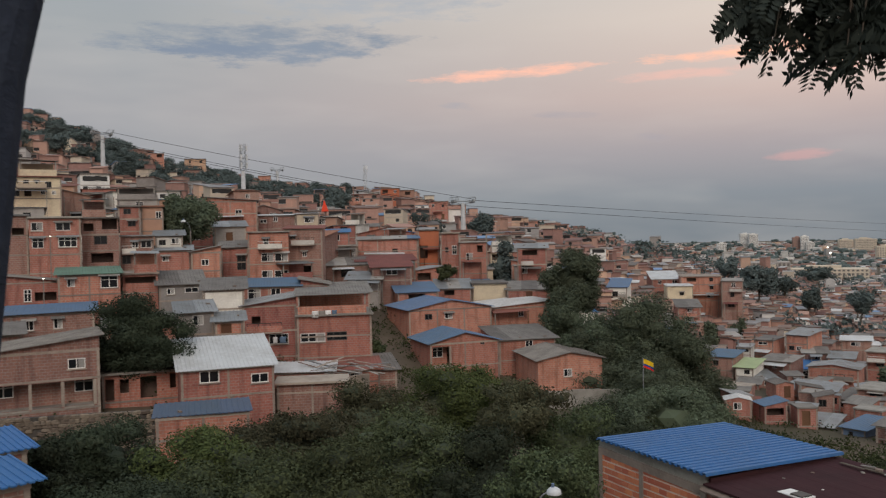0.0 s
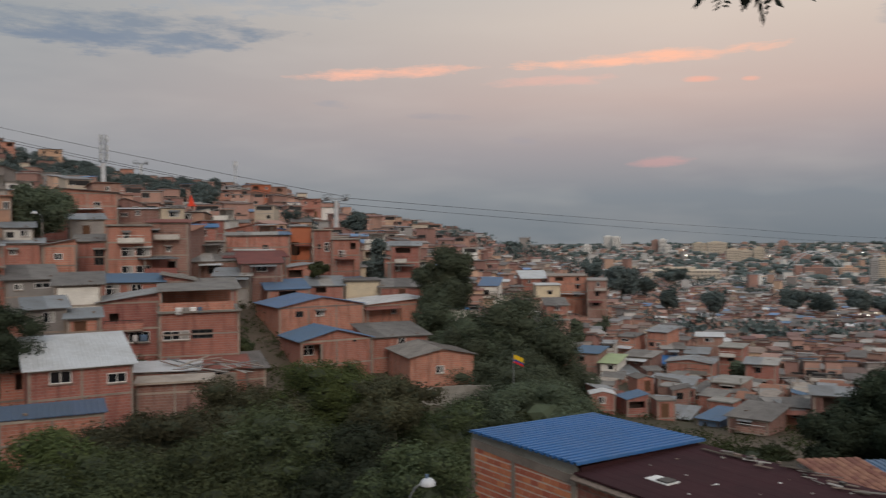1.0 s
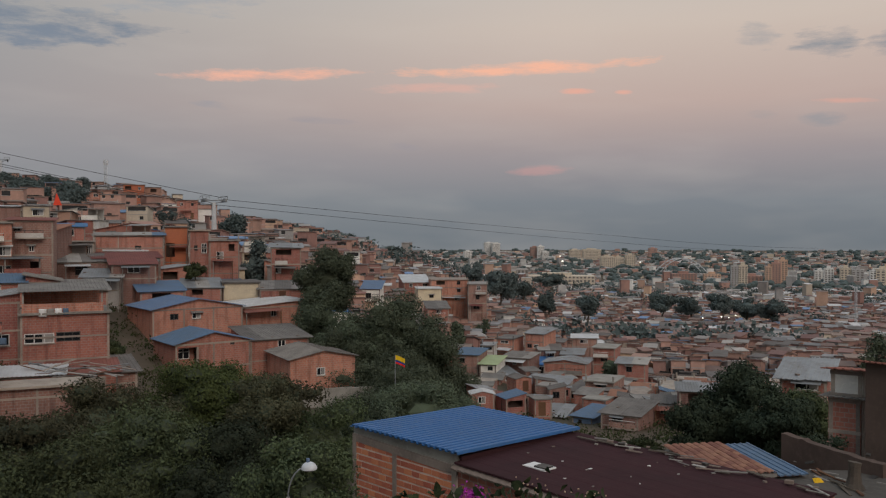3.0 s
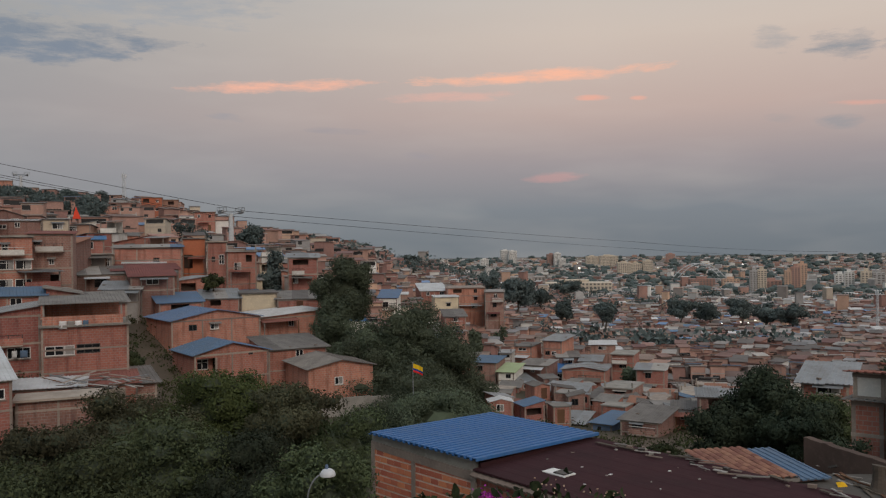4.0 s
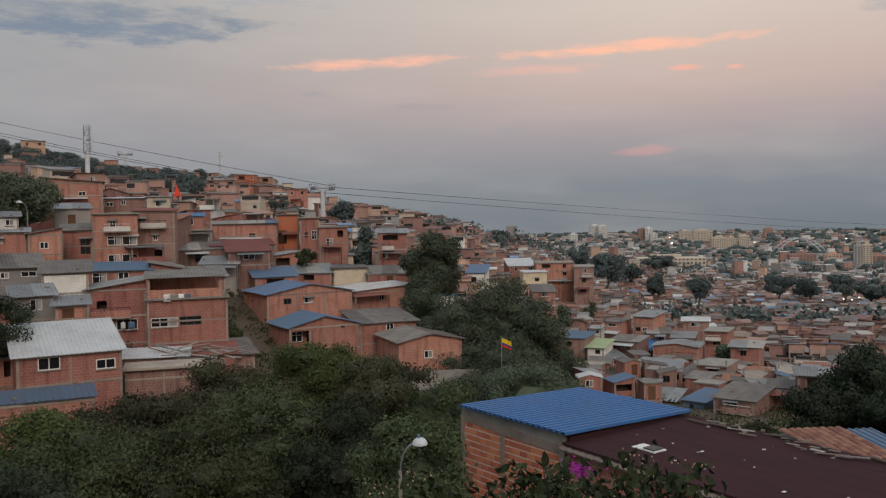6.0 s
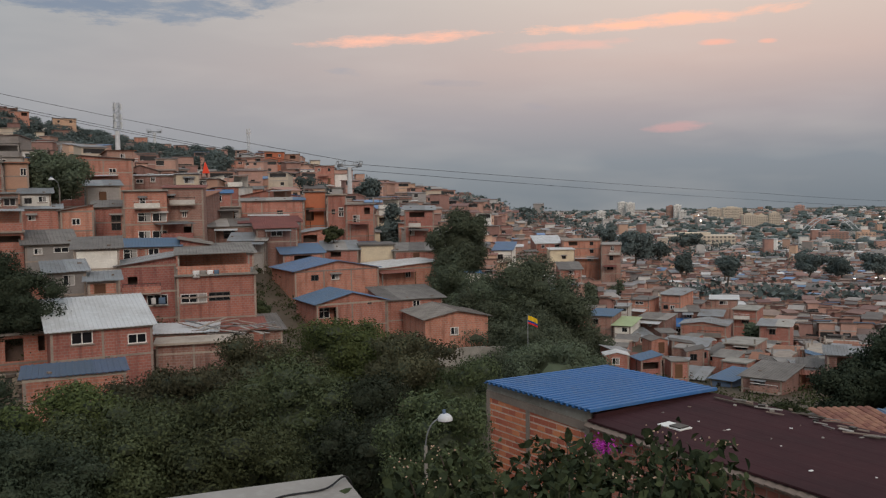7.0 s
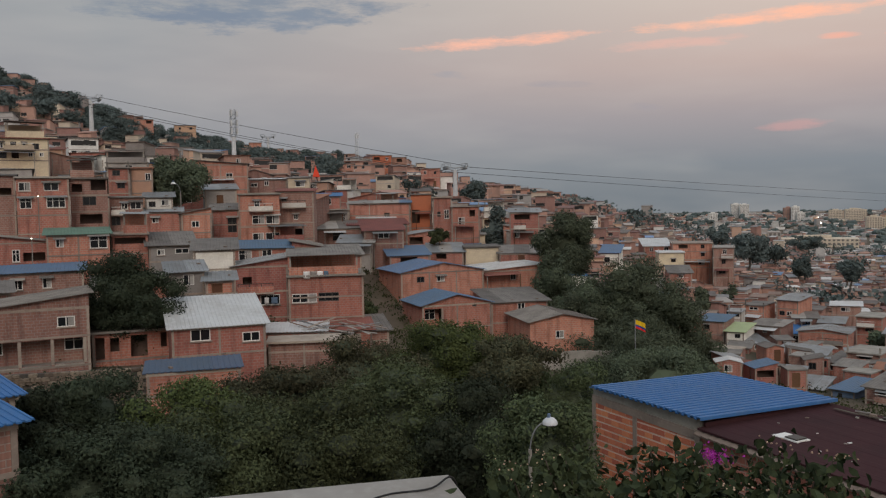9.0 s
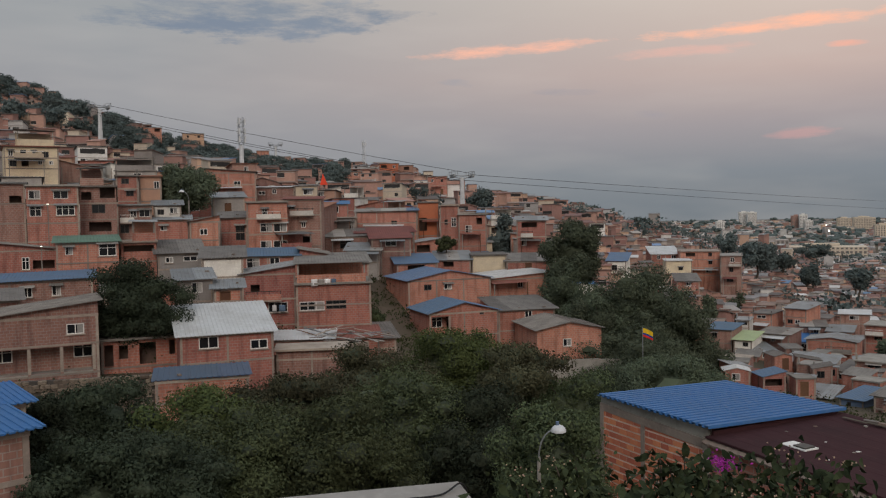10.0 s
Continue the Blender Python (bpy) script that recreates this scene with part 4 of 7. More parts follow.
house(49.2, 124.8, -20.8, 4.5, 2.0, 6, -39.5, "brick_brown", "back", "fibrocement", 0.2, 1, [(-0.4, 0.87, 0.63, 0.63, 'white')])
house(58.2, 138.4, -19.6, 3.6, 2.9, 6, -44.8, "brick_orange", "back", "zinc_grey", 0.5, 2, [(-1.31, 0.35, 0.87, 0.7, 'dark'), (-0.09, 0.35, 0.87, 0.7, 'white')])
house(56.0, 129.5, -22.2, 2.1, 1.3, 6, -28.4, "brick_red", "back", "roof_blue", 0.6, 1, None)
house(56.4, 121.7, -22.7, 6.8, 3.2, 5, -34.9, "brick_orange", "gable", "zinc_grey", 0.5, 2, [(-1.97, 1.44, 0.6, 0.53, 'dark')])
house(47.0, 111.6, -23.6, 4.6, 2.9, 6, -44.8, "brick_orange", "back", "zinc_grey", 0.4, 2, [(-1.55, 1.9, 0.85, 0.7, 'white'), (0.42, 1.76, 0.85, 0.78, 'dark')])
house(45.7, 118.7, -23.4, 3.0, 3.0, 6, -3.0, "brick_brown", "back", "zinc_grey", 0.4, 2, None)
house(41.9, 115.8, -22.9, 2.7, 2.4, 5, -24.9, "brick_red", "back", "fibrocement", 0.2, 2, [(-0.89, 0.45, 0.74, 0.6, 'dark')])
house(50.5, 105.7, -22.6, 2.1, 1.7, 6, -43.6, "brick_orange", "back", "fibrocement", 0.5, 1, None)
house(52.5, 102.4, -22.7, 3.9, 3.5, 6, -42.2, "brick_brown", "flat", "concrete_old", 0, 2, None)
house(50.3, 109.1, -22.9, 1.2, 2.4, 5, -34.8, "plaster_grey", "back", "zinc_grey", 0.3, 2, None)
house(38.6, 96.7, -22.8, 3.0, 2.1, 5, -16.8, "brick_red", "back", "zinc_grey", 0.5, 1, None)
house(41.5, 97.7, -23.2, 2.0, 2.2, 5, -31.0, "brick_brown", "back", "fibro_pale", 0.5, 1, None)
house(40.9, 91.4, -22.8, 2.3, 1.9, 6, -36.1, "plaster_grey", "back", "zinc_grey", 0.3, 1, [(-0.69, 0.8, 0.46, 0.57, 'dark')])
house(42.6, 87.3, -22.0, 2.5, 1.8, 6, -50.0, "paint_blue", "back", "roof_blue_dull", 0.3, 1, [(-0.49, 0.75, 0.43, 0.7, 'dark')])
house(43.9, 81.0, -21.3, 4.2, 2.5, 6, -48.5, "brick_brown", "back", "fibrocement", 0.6, 2, None)
house(38.2, 105.4, -24.2, 3.0, 2.6, 5, -15.9, "brick_brown", "back", "rust_red", 0.4, 1, None)
house(59.6, 134.5, -21.0, 3.6, 1.8, 5, -18.9, "brick_brown", "back", "fibrocement", 0.4, 1, None)
house(61.7, 130.3, -20.9, 3.4, 1.4, 5, -31.3, "brick_brown", "back", "zinc_grey", 0.4, 1, None)
house(69.8, 141.9, -19.9, 4.6, 1.6, 5, -26.2, "brick_brown", "back", "zinc_white", 0.2, 1, None)
house(67.4, 129.7, -21.4, 3.8, 2.8, 6, -37.5, "brick_orange", "flat", "concrete_old", 0, 2, None)
house(46.8, 131.0, -18.7, 2.0, 1.2, 4, -27.6, "plaster_white", "flat", "zinc_grey", 0, 1, None)
house(53.4, 140.3, -20.2, 3.2, 2.5, 6, -38.8, "brick_orange", "flat", "fibrocement", 0, 2, None)

# houses crowding the hilltop and the ridge
for hx, hy, hz, hw, hh, hyaw, hwall, hroof, hfl in (
        (-20.8, 329.3, 11.3, 7.6, 9.1, 3.7, "paint_orange", "concrete", 3), (-14.4, 334.7, 10.7, 5.9, 9.2, 2.5, "plaster_peach", "fibro_pale", 3), (-29.4, 318.6, 9.3, 10.4, 8.7, 5.3, "brick_brown", "zinc_white", 3),
        (-28.2, 343.8, 14.3, 4.2, 5.7, 4.8, "plaster_white", "zinc_white", 2), (-1.7, 290.0, 6.9, 6.9, 6.3, 0.4, "brick_red", "fibro_pale", 2), (32.7, 398.7, 1.2, 11.1, 7.7, -4.7, "brick_orange", "fibro_pale", 3),
        (40.4, 387.9, -0.7, 6.1, 7.9, -5.9, "brick_orange", "fibro_pale", 3), (61.4, 375.0, -2.1, 5.9, 5.4, -9.3, "plaster_grey", "fibrocement", 2), (54.6, 381.1, -2.8, 6.0, 6.5, -8.1, "brick_orange", "concrete", 2),
        (-32.8, 298.2, 8.7, 8.1, 7.1, 6.3, "brick_orange", "fibro_pale", 3), (-24.6, 278.9, 6.1, 4.7, 5.7, 5.1, "plaster_cream", "zinc_white", 2), (-34.8, 247.6, 5.0, 5.1, 5.4, 8.0, "plaster_white", "zinc_white", 2),
        (-136.7, 375.9, 36.5, 13.5, 6.4, 20.2, "brick_brown", "fibro_pale", 2), (-123.6, 359.3, 31.0, 7.7, 8.5, 19.1, "brick_orange", "fibro_pale", 3), (-113.3, 383.6, 33.0, 9.5, 6.1, 16.6, "plaster_peach", "fibrocement", 2), (-79.2, 371.7, 24.1, 5.4, 5.6, 12.1, "brick_orange", "concrete", 2)):
    house(hx, hy, hz, hw, hh, 8, hyaw, hwall, "flat", hroof, 0, hfl, None, True, near=False, group="hilltop houses", canopy=False)

# ---- the brick building with the blue and maroon roofs ----


def box_part(name, parent, dims, mat, label=""):
    b = Build()
    b.box(*dims)
    return put(name, b.mesh(name, [mat]), parent, None, label)


def brick_building():
    r = root("brick_building", pose(8.25, 26.14, -6.79, 0, 0, 26.44), "exposed clay-block building with a bright blue roof over a maroon one", "building")
    w, run, back = 5.95, 5.56, 9.5
    # blue roof, ribs along its long side
    put("roof", sheet(5.66, w + 0.37, 0.03, 0.27, "roof_blue", 0.075, (0.34, 0.37, 0.97)), r, pose(-0.25, 2.585, -0.02, 0, 0, -90) @ pose(0, 0, 0, -1.5, 0, 0), "bright blue ribbed metal roof")
    # concrete ring beam and columns of the side wall
    b = Build()
    t = 0.16
    pts0 = [(-0.03, run, -0.35), (-0.03, 0, -0.50), (-0.03, 0, -0.80), (-0.03, run, -0.62)]
    pts1 = [(t, p[1], p[2]) for p in pts0]
    b.quad(pts0)
    b.quad(pts1[::-1])
    for k in range(4):
        b.quad([pts0[k], pts1[k], pts1[(k + 1) % 4], pts0[(k + 1) % 4]])
    put("beam", b.mesh("beam", ["concrete"]), r)
    for y in (run - 0.1, 3.15, 0.14):
        box_part("column", r, (-0.036, 0.2, y - 0.1, y + 0.1, -5.5, -0.44), "concrete")
    box_part("wall", r, (0.0, 0.12, 0.002, run - .002, -5.5, -0.52), "mortar")
    box_part("wall", r, (0.02, 0.12, -back, -0.002, -5.5, -0.56), "brick_orange")
    box_part("wall", r, (0.12, w, run - 0.14, run, -5.5, -0.22), "brick_brown")
    box_part("wall", r, (w - 0.14, w, -back, run - .14, -5.5, -0.6), "brick_brown")
    # strip under the blue roof, dark maroon standing in for the overhang's shadow
    box_part("wall", r, (0.12, w - .14, -0.1, 0.05, -0.92, -0.19), "maroon_sheet")
    # the strip of rough blocks between beam and roof
    b = Build()
    b.quad([(0.024, run, -0.35), (0.024, 0.0, -0.50), (0.024, 0.0, -0.03), (0.024, run, -0.03)])
    b.quad([(0.12, 0.0, -0.50), (0.12, run, -0.35), (0.12, run, -0.03), (0.12, 0.0, -0.03)])
    put("wall", b.mesh("wall", ["concrete_old"]), r)
    # maroon roof towards the lookout, lower than the blue one
    put("roof", sheet(w + 0.3, back, 0.06, 0.85, "maroon_sheet", 0.008), r, pose(w / 2, -back, -0.53, 1.2, 0, 0), "dark maroon sheet roof")
    # stepped coping along the maroon roof's edge
    b = Build()
    b.box(-0.34, 0.13, -0.31, -0.02, -0.07, 0)
    block = b.mesh("coping_block", ["rubble"])
    for k in range(28):
        put("coping_block", block, r, pose(0.012 * (k % 3), -0.30 * k, -0.38 - 0.006 * k, 9, -16, 0))
    hatch = box_part("skylight", r, (1.24, 1.80, -2.62, -1.70, -0.42, -0.345), "frame_white", "small white skylight frame")
    box_part("skylight_pane", hatch, (1.30, 1.74, -2.55, -2.12, -0.342, -0.30), "frame_dark")
    return r


building = brick_building()


def edge_scraps():
    """Weathered boards, sheet offcuts and broken blocks along the outer edge of the maroon roof."""
    rng = random.Random(33)
    base = pose(8.25, 26.14, -6.79, 0, 0, 26.44)
    for k in range(34):
        y = rng.uniform(-9.2, -1.0)
        x = 5.98 - abs(rng.gauss(0, .5))
        top = -0.53 + (9.5 + y) * .021 + .075
        b = Build()
        if k % 3:
            ln, wd = rng.uniform(.12, .5), rng.uniform(.02, .07)
            b.box(-ln, ln, -wd, wd, 0, .025)
            nm, mt, lab, cat = "scrap_board", rng.choice(("fibro_pale", "concrete_old", "bark", "bark", "rubble")), "weathered board lying along the edge of the maroon roof", "board"
        else:
            ln = rng.uniform(.05, .13)
            b.box(-ln, ln, -ln * .7, ln * .7, 0, ln * .8)
            nm, mt, lab, cat = "broken_block", rng.choice(("rubble", "concrete_old", "frame_dark")), "broken block on the edge of the maroon roof", "rubble"
        ob = put(nm, b.mesh(nm, [mt]), None, base @ pose(x, y, top, rng.uniform(-3, 3), rng.uniform(-3, 3), 90 + rng.uniform(-35, 35)))
        tagged(ob, lab, cat, "scraps on the maroon roof")
    for k in range(16):
        b = Build()
        s = rng.uniform(.025, .07)
        b.box(-s, s, -s * .6, s * .6, 0, .02)
        y = rng.uniform(-8.5, -.8)
        ob = put("paper_scrap", b.mesh("paper_scrap", [rng.choice(("fibro_pale", "cloth_white", "rubble"))]), None, base @ pose(rng.uniform(1, 5.4), y, -0.53 + (9.5 + y) * .021 + .012, 0, 0, rng.uniform(0, 180)))
        tagged(ob, "pale scrap of litter on the maroon roof", "litter", "litter on the maroon roof")


edge_scraps()


def near_slab():
    """The low flat concrete roof right below the lookout."""
    x, y, z = 0.13, 10.6, -3.42
    r = root("low_building", pose(x, y, z, 0, 0, 13), "low building with a flat bare concrete roof below the lookout", "building")
    b = Build()
    b.box(-4.6, 0, -3.2, 0, -0.14, 0)
    put("roof", b.mesh("roof", ["fibro_pale"]), r)
    box_part("wall", r, (-4.5, -0.1, -3.1, -0.1, -4.0, -0.143), "brick_brown")
    c = bpy.data.curves.new("cable", "CURVE")
    c.dimensions, c.bevel_depth = "3D", 0.012
    s = c.splines.new("BEZIER")
    rows = ((-1.6, -1.2, 0.012), (-0.9, -0.55, 0.012), (-0.35, -0.5, 0.02), (0.02, -0.2, 0.012), (0.05, -0.1, -0.6))
    s.bezier_points.add(len(rows) - 1)
    for p, q in zip(s.bezier_points, rows):
        p.co, p.handle_left_type, p.handle_right_type = q, "AUTO", "AUTO"
    c.materials.append(MATS["cable"])
    ob = new("cable", c)
    ob.matrix_basis = pose(x, y, z, 0, 0, 13)
    tagged(ob, "black electric cable lying on the concrete roof", "cable")


near_slab()
house(-12.4, 21.6, -7.0, 2.8, 1.4, 2.4, 43.9, "brick_brown", "back", "roof_blue", 0.1, 1, [], ribs=0.22, group="houses by the lookout")
house(-16.4, 28.6, -7.2, 3.5, 0.8, 3, 41.9, "brick_brown", "back", "roof_blue", 0.15, 1, [], ribs=0.22, group="houses by the lookout")
house(27.9, 27.8, -8.7, 3.1, 3.5, 6, -70.4, "plaster_brown", "front", "rust_red", 1.1, 2, [(-1.5, 1.2, .8, .9, "dark")], bands=False, ribs=0.25, group="houses by the lookout")
house(39.9, 48.0, -10.7, 3.0, 1.2, 5, -47.9, "brick_orange", "back", "zinc_grey", 0.7, 1, group="houses by the lookout")
house(27.7, 30.8, -8.5, 1.3, 1.5, 4, -52.3, "brick_orange", "front", "fibrocement", 0.3, 1, [], group="houses by the lookout")
house(27.9, 30.9, -6.9, 1.3, 1.1, 4, -52.4, "plaster_white", "front", "rust_red", 0.5, 1, [(-0.6, .4, .5, .6, "dark")], group="houses by the lookout")
house(18.7, 17.9, -9.6, 8.0, 1.15, 8, -20, "brick_brown", "flat", "dirty_slab", 0, 1, [], canopy=False, group="houses by the lookout")


def clay_roof_house():
    """Low house with a clay tile roof, each row of tiles a ridge."""
    r = root("house", pose(18.3, 25.0, -7.8, 0, 0, -6), "low house with an old orange clay tile roof", "house", "houses by the lookout")
    box_part("wall", r, (-1.05, 2.2, 0.2, 3.6, -6, -0.43), "brick_brown")
    deck = box_part("roof", r, (-1.2, 1.2, 0.0, 3.8, -0.42, -0.3), "fibrocement", "orange clay tile roof")
    b = Build()
    prev = None
    for q in range(6):
        a = math.pi * q / 5
        p = (0.145 - 0.145 * math.cos(a), 0.085 * math.sin(a))
        if prev:
            b.quad([(prev[0], 0, prev[1]), (p[0], 0, p[1]), (p[0], .40, p[1] * .85 + .01), (prev[0], .40, prev[1] * .85 + .01)])
        prev = p
    me = b.mesh("tile", ["clay_tile"])
    rng = random.Random(9)
    for k in range(8):
        for j in range(11):
            put("tile", me, deck, pose(-1.2 + 0.3 * k + rng.uniform(-.015, .015), 3.8 * j / 11, -0.29 + .012 * j, 1.5, 0, rng.uniform(-2, 2)))
    put("roof", sheet(1.1, 3.9, 0.05, 0.25, "roof_blue_dull"), r, pose(1.78, -0.1, -0.33, 2, 0, 0), "grey-blue tin sheet")


clay_roof_house()


def yard_clutter():
    rng = random.Random(8)
    for k in range(60):
        x, y = rng.uniform(19.5, 26), rng.uniform(18.5, 27)
        b = Build()
        s = rng.uniform(.06, .22)
        m = pose(0, 0, 0, rng.uniform(-20, 20), rng.uniform(-20, 20), rng.uniform(0, 180))
        b.box(-s, s, -s * .5, s * .5, 0, s * rng.uniform(.15, .5), 0, m)
        ob = put("rubble_block", b.mesh("rubble_block", [rng.choice(("rubble", "concrete_old", "fibrocement", "frame_dark", "frame_dark"))]), None, pose(x, y, -8.36))
        tagged(ob, "broken block of masonry lying on the flat roof", "rubble", "rubble on the roof")
    ob = put("tarp", mesh_from("tarp", [(-.22, -.1, 0), (.16, -.12, .01), (.22, .1, .08), (-.1, .15, .1), (0, 0, .16)], [(0, 1, 4), (1, 2, 4), (2, 3, 4), (3, 0, 4), (0, 3, 2, 1)], ["cloth_yellow"]), None, pose(20.6, 24.2, -8.3))
    tagged(ob, "crumpled bright yellow plastic tarp", "tarp")


yard_clutter()


def broken_wall():
    """A crumbling brown wall at the back of the flat roof, lower towards its near end."""
    a, c = Vector((22.2, 27.9, -7.55)), Vector((23.2, 23.9, -7.85))
    r = root("broken_wall", pose(a.x, a.y, -8.3), "crumbling dark brown brick wall behind the flat roof", "wall")
    rng = random.Random(19)
    n = 22
    b, last = Build(), None
    for k in range(n + 1):
        p = a.lerp(c, k / n) - a
        top = a.z + 8.3 + p.z + rng.uniform(-.04, .04)
        row = [Vector((p.x + e, p.y, z)) for e, z in ((-.13, -2.6), (-.13, top), (.13, top + .03), (.13, -2.6))]
        if last:
            for q in range(3):
                b.quad([last[q], row[q], row[q + 1], last[q + 1]])
        else:
            b.quad(row)
        last = row
    b.quad(last[::-1])
    put("wall", b.mesh("wall", ["plaster_brown"]), r)
    for k in range(12):
        b = Build()
        L = rng.uniform(.4, 1.3)
        b.box(-L / 2, L / 2, -.05, .05, 0, .04)
        ob = put("plank", b.mesh("plank", [rng.choice(("bark", "concrete_old", "wood_door"))]), None, pose(rng.uniform(20.6, 21.6), rng.uniform(22.6, 25.2), -8.27, rng.uniform(-4, 4), rng.uniform(-10, 4), rng.uniform(60, 130)))
        tagged(ob, "loose weathered board on the cluttered flat roof", "plank", "boards in the yard")
    s = root("tree_stump", pose(21.2, 23.2, -8.3), "dark sawn-off tree stump at the edge of the flat roof", "stump")
    b = Build()
    rows = ((.36, 0), (.25, .2), (.20, .45), (.19, .72), (.22, .9))
    for (r0, z0), (r1, z1) in zip(rows, rows[1:]):
        b.tube((0, 0, z0), (.03 * z1, 0, z1), r0, r1, 11, cap=z1 == .9)
    put("trunk", b.mesh("trunk", ["bark"]), s)


broken_wall()


def terrace_wall(x0, y0, x1, y1, z, h, label, mat="concrete_old"):
    a = math.degrees(math.atan2(y1 - y0, x1 - x0))
    b = Build()
    L = math.hypot(x1 - x0, y1 - y0)
    n = max(2, int(L / 2.5))
    for k in range(n):
        b.box(L * k / n + .01, L * (k + 1) / n - .01, 0, 0.3, -h, 0.05 * ((k * 7) % 3))
    ob = put("retaining_wall", b.mesh("retaining_wall", [mat]), None, pose(x0, y0, z, 0, 0, a))
    tagged(ob, label, "wall", kind="structure")




def stone_wall(x0, y0, x1, y1, z, h, label):
    """A rough retaining wall: stones of uneven size set proud of a mortar backing."""
    rng = random.Random(61)
    L = math.hypot(x1 - x0, y1 - y0)
    b = Build()
    b.box(0, L, .08, .45, -h, -.05)
    wall = put("retaining_wall", b.mesh("retaining_wall", ["dirty_slab"]), None, pose(x0, y0, z, 0, 0, math.degrees(math.atan2(y1 - y0, x1 - x0))))
    tagged(wall, label, "wall", kind="structure")
    shapes = []
    for k in range(6):
        bm = bmesh.new()
        bmesh.ops.create_cube(bm, size=1.0)
        bmesh.ops.bevel(bm, geom=bm.edges[:], offset=.16, segments=1, affect="EDGES")
        for v in bm.verts:
            v.co += Vector((rng.uniform(-.07, .07), rng.uniform(-.06, .06), rng.uniform(-.07, .07)))
        me = bpy.data.meshes.new("stone")
        bm.to_mesh(me)
        bm.free()
        me.materials.append(MATS["field_stone"])
        shapes.append(me)
    v = -.02
    while v > -2.3:
        u, rise = rng.uniform(0, .2), rng.uniform(.20, .32)
        while u < L - .2:
            w = rng.uniform(.28, .62)
            if rng.random() < .9:
                ob = put("stone", rng.choice(shapes), wall, pose(u + w / 2, .08, v - rise / 2, 0, rng.uniform(-5, 5), 0))
                ob.scale = (w * .98, rng.uniform(.16, .30), rise * .98)
            u += w
        v -= rise


stone_wall(-30.0, 54.4, -20.0, 56.7, -10.5, 4, "stained rough stone retaining wall below the brick houses")
terrace_wall(7.0, 82.8, 18.3, 84.2, -14.9, 3, "low concrete retaining wall along the lane", "concrete_old")
terrace_wall(-13.8, 65.7, -6.6, 71.8, -10.9, 3, "pale concrete terrace edge", "concrete")


def laundry(x, y, z, yaw, n):
    rng = random.Random(int(x * 10))
    for k in range(n):
        w, h = rng.uniform(.35, .6), rng.uniform(.5, .8)
        v, f = [], []
        for j in range(5):
            for i in range(4):
                v.append((w * i / 3, .05 * math.sin(i * 2.1 + j), -h * j / 4))
        f = [(j * 4 + i, j * 4 + i + 1, j * 4 + i + 5, j * 4 + i + 4) for j in range(4) for i in range(3)]
        me = mesh_from("garment", v, f, [rng.choice(("cloth_white", "cloth_white", "fibro_pale", "roof_blue_dull"))], smooth=True)
        ob = put("garment", me, None, pose(x, y, z, 0, 0, yaw) @ pose(k * .62, 0, 0))
        m = ob.modifiers.new("thickness", "SOLIDIFY")
        m.thickness = .012
        tagged(ob, "pale garment hung out to dry on a terrace line", "laundry", "washing on the line")


laundry(-12.40, 77.74, -5.78, 10, 4)
laundry(-16.09, 77.77, -8.14, 10, 2)


def scrap_planks(x, y, z):
    """Loose boards and tin strips heaped on the low roofs."""
    rng = random.Random(41)
    for k in range(26):
        b = Build()
        L = rng.uniform(1.2, 3.4)
        b.box(-L / 2, L / 2, -rng.uniform(.06, .14), rng.uniform(.06, .14), 0, .05)
        m = pose(x + rng.uniform(-3.6, 3.2), y + rng.uniform(-1.5, 2.6), z + rng.uniform(.1, .75), rng.uniform(-6, 6), rng.uniform(-14, 14), rng.uniform(-60, 60))
        ob = put("plank", b.mesh("plank", [rng.choice(("rubble", "fibro_pale", "wood_door", "concrete", "zinc_grey"))]), None, m)
        tagged(ob, "loose weathered board heaped on a low roof", "plank", "scrap boards")


scrap_planks(-8.4, 70.6, -10.5)

# ---- trees ----


def lumps(rng, n, c, rad):
    """Centres and sizes of the clumps that make an uneven crown."""
    out = []
    for k in range(n):
        while True:
            p = np.array([rng.uniform(-1, 1) for _ in range(3)])
            if np.dot(p, p) < 1:
                break
        p *= 0.84
        s = rng.uniform(0.17, 0.37) * (30.0 / max(n, 30)) ** 0.33
        out.append((c + p * rad, rad * s * np.array([1, 1, rng.uniform(.75, 1)])))
    return out


def ico(sub):
    key = ("ico", sub)
    if key not in CACHE:
        bm = bmesh.new()
        bmesh.ops.create_icosphere(bm, subdivisions=sub, radius=1)
        bm.verts.ensure_lookup_table()
        CACHE[key] = (np.array([v.co[:] for v in bm.verts]), [tuple(v.index for v in f.verts) for f in bm.faces])
        bm.free()
    return CACHE[key]


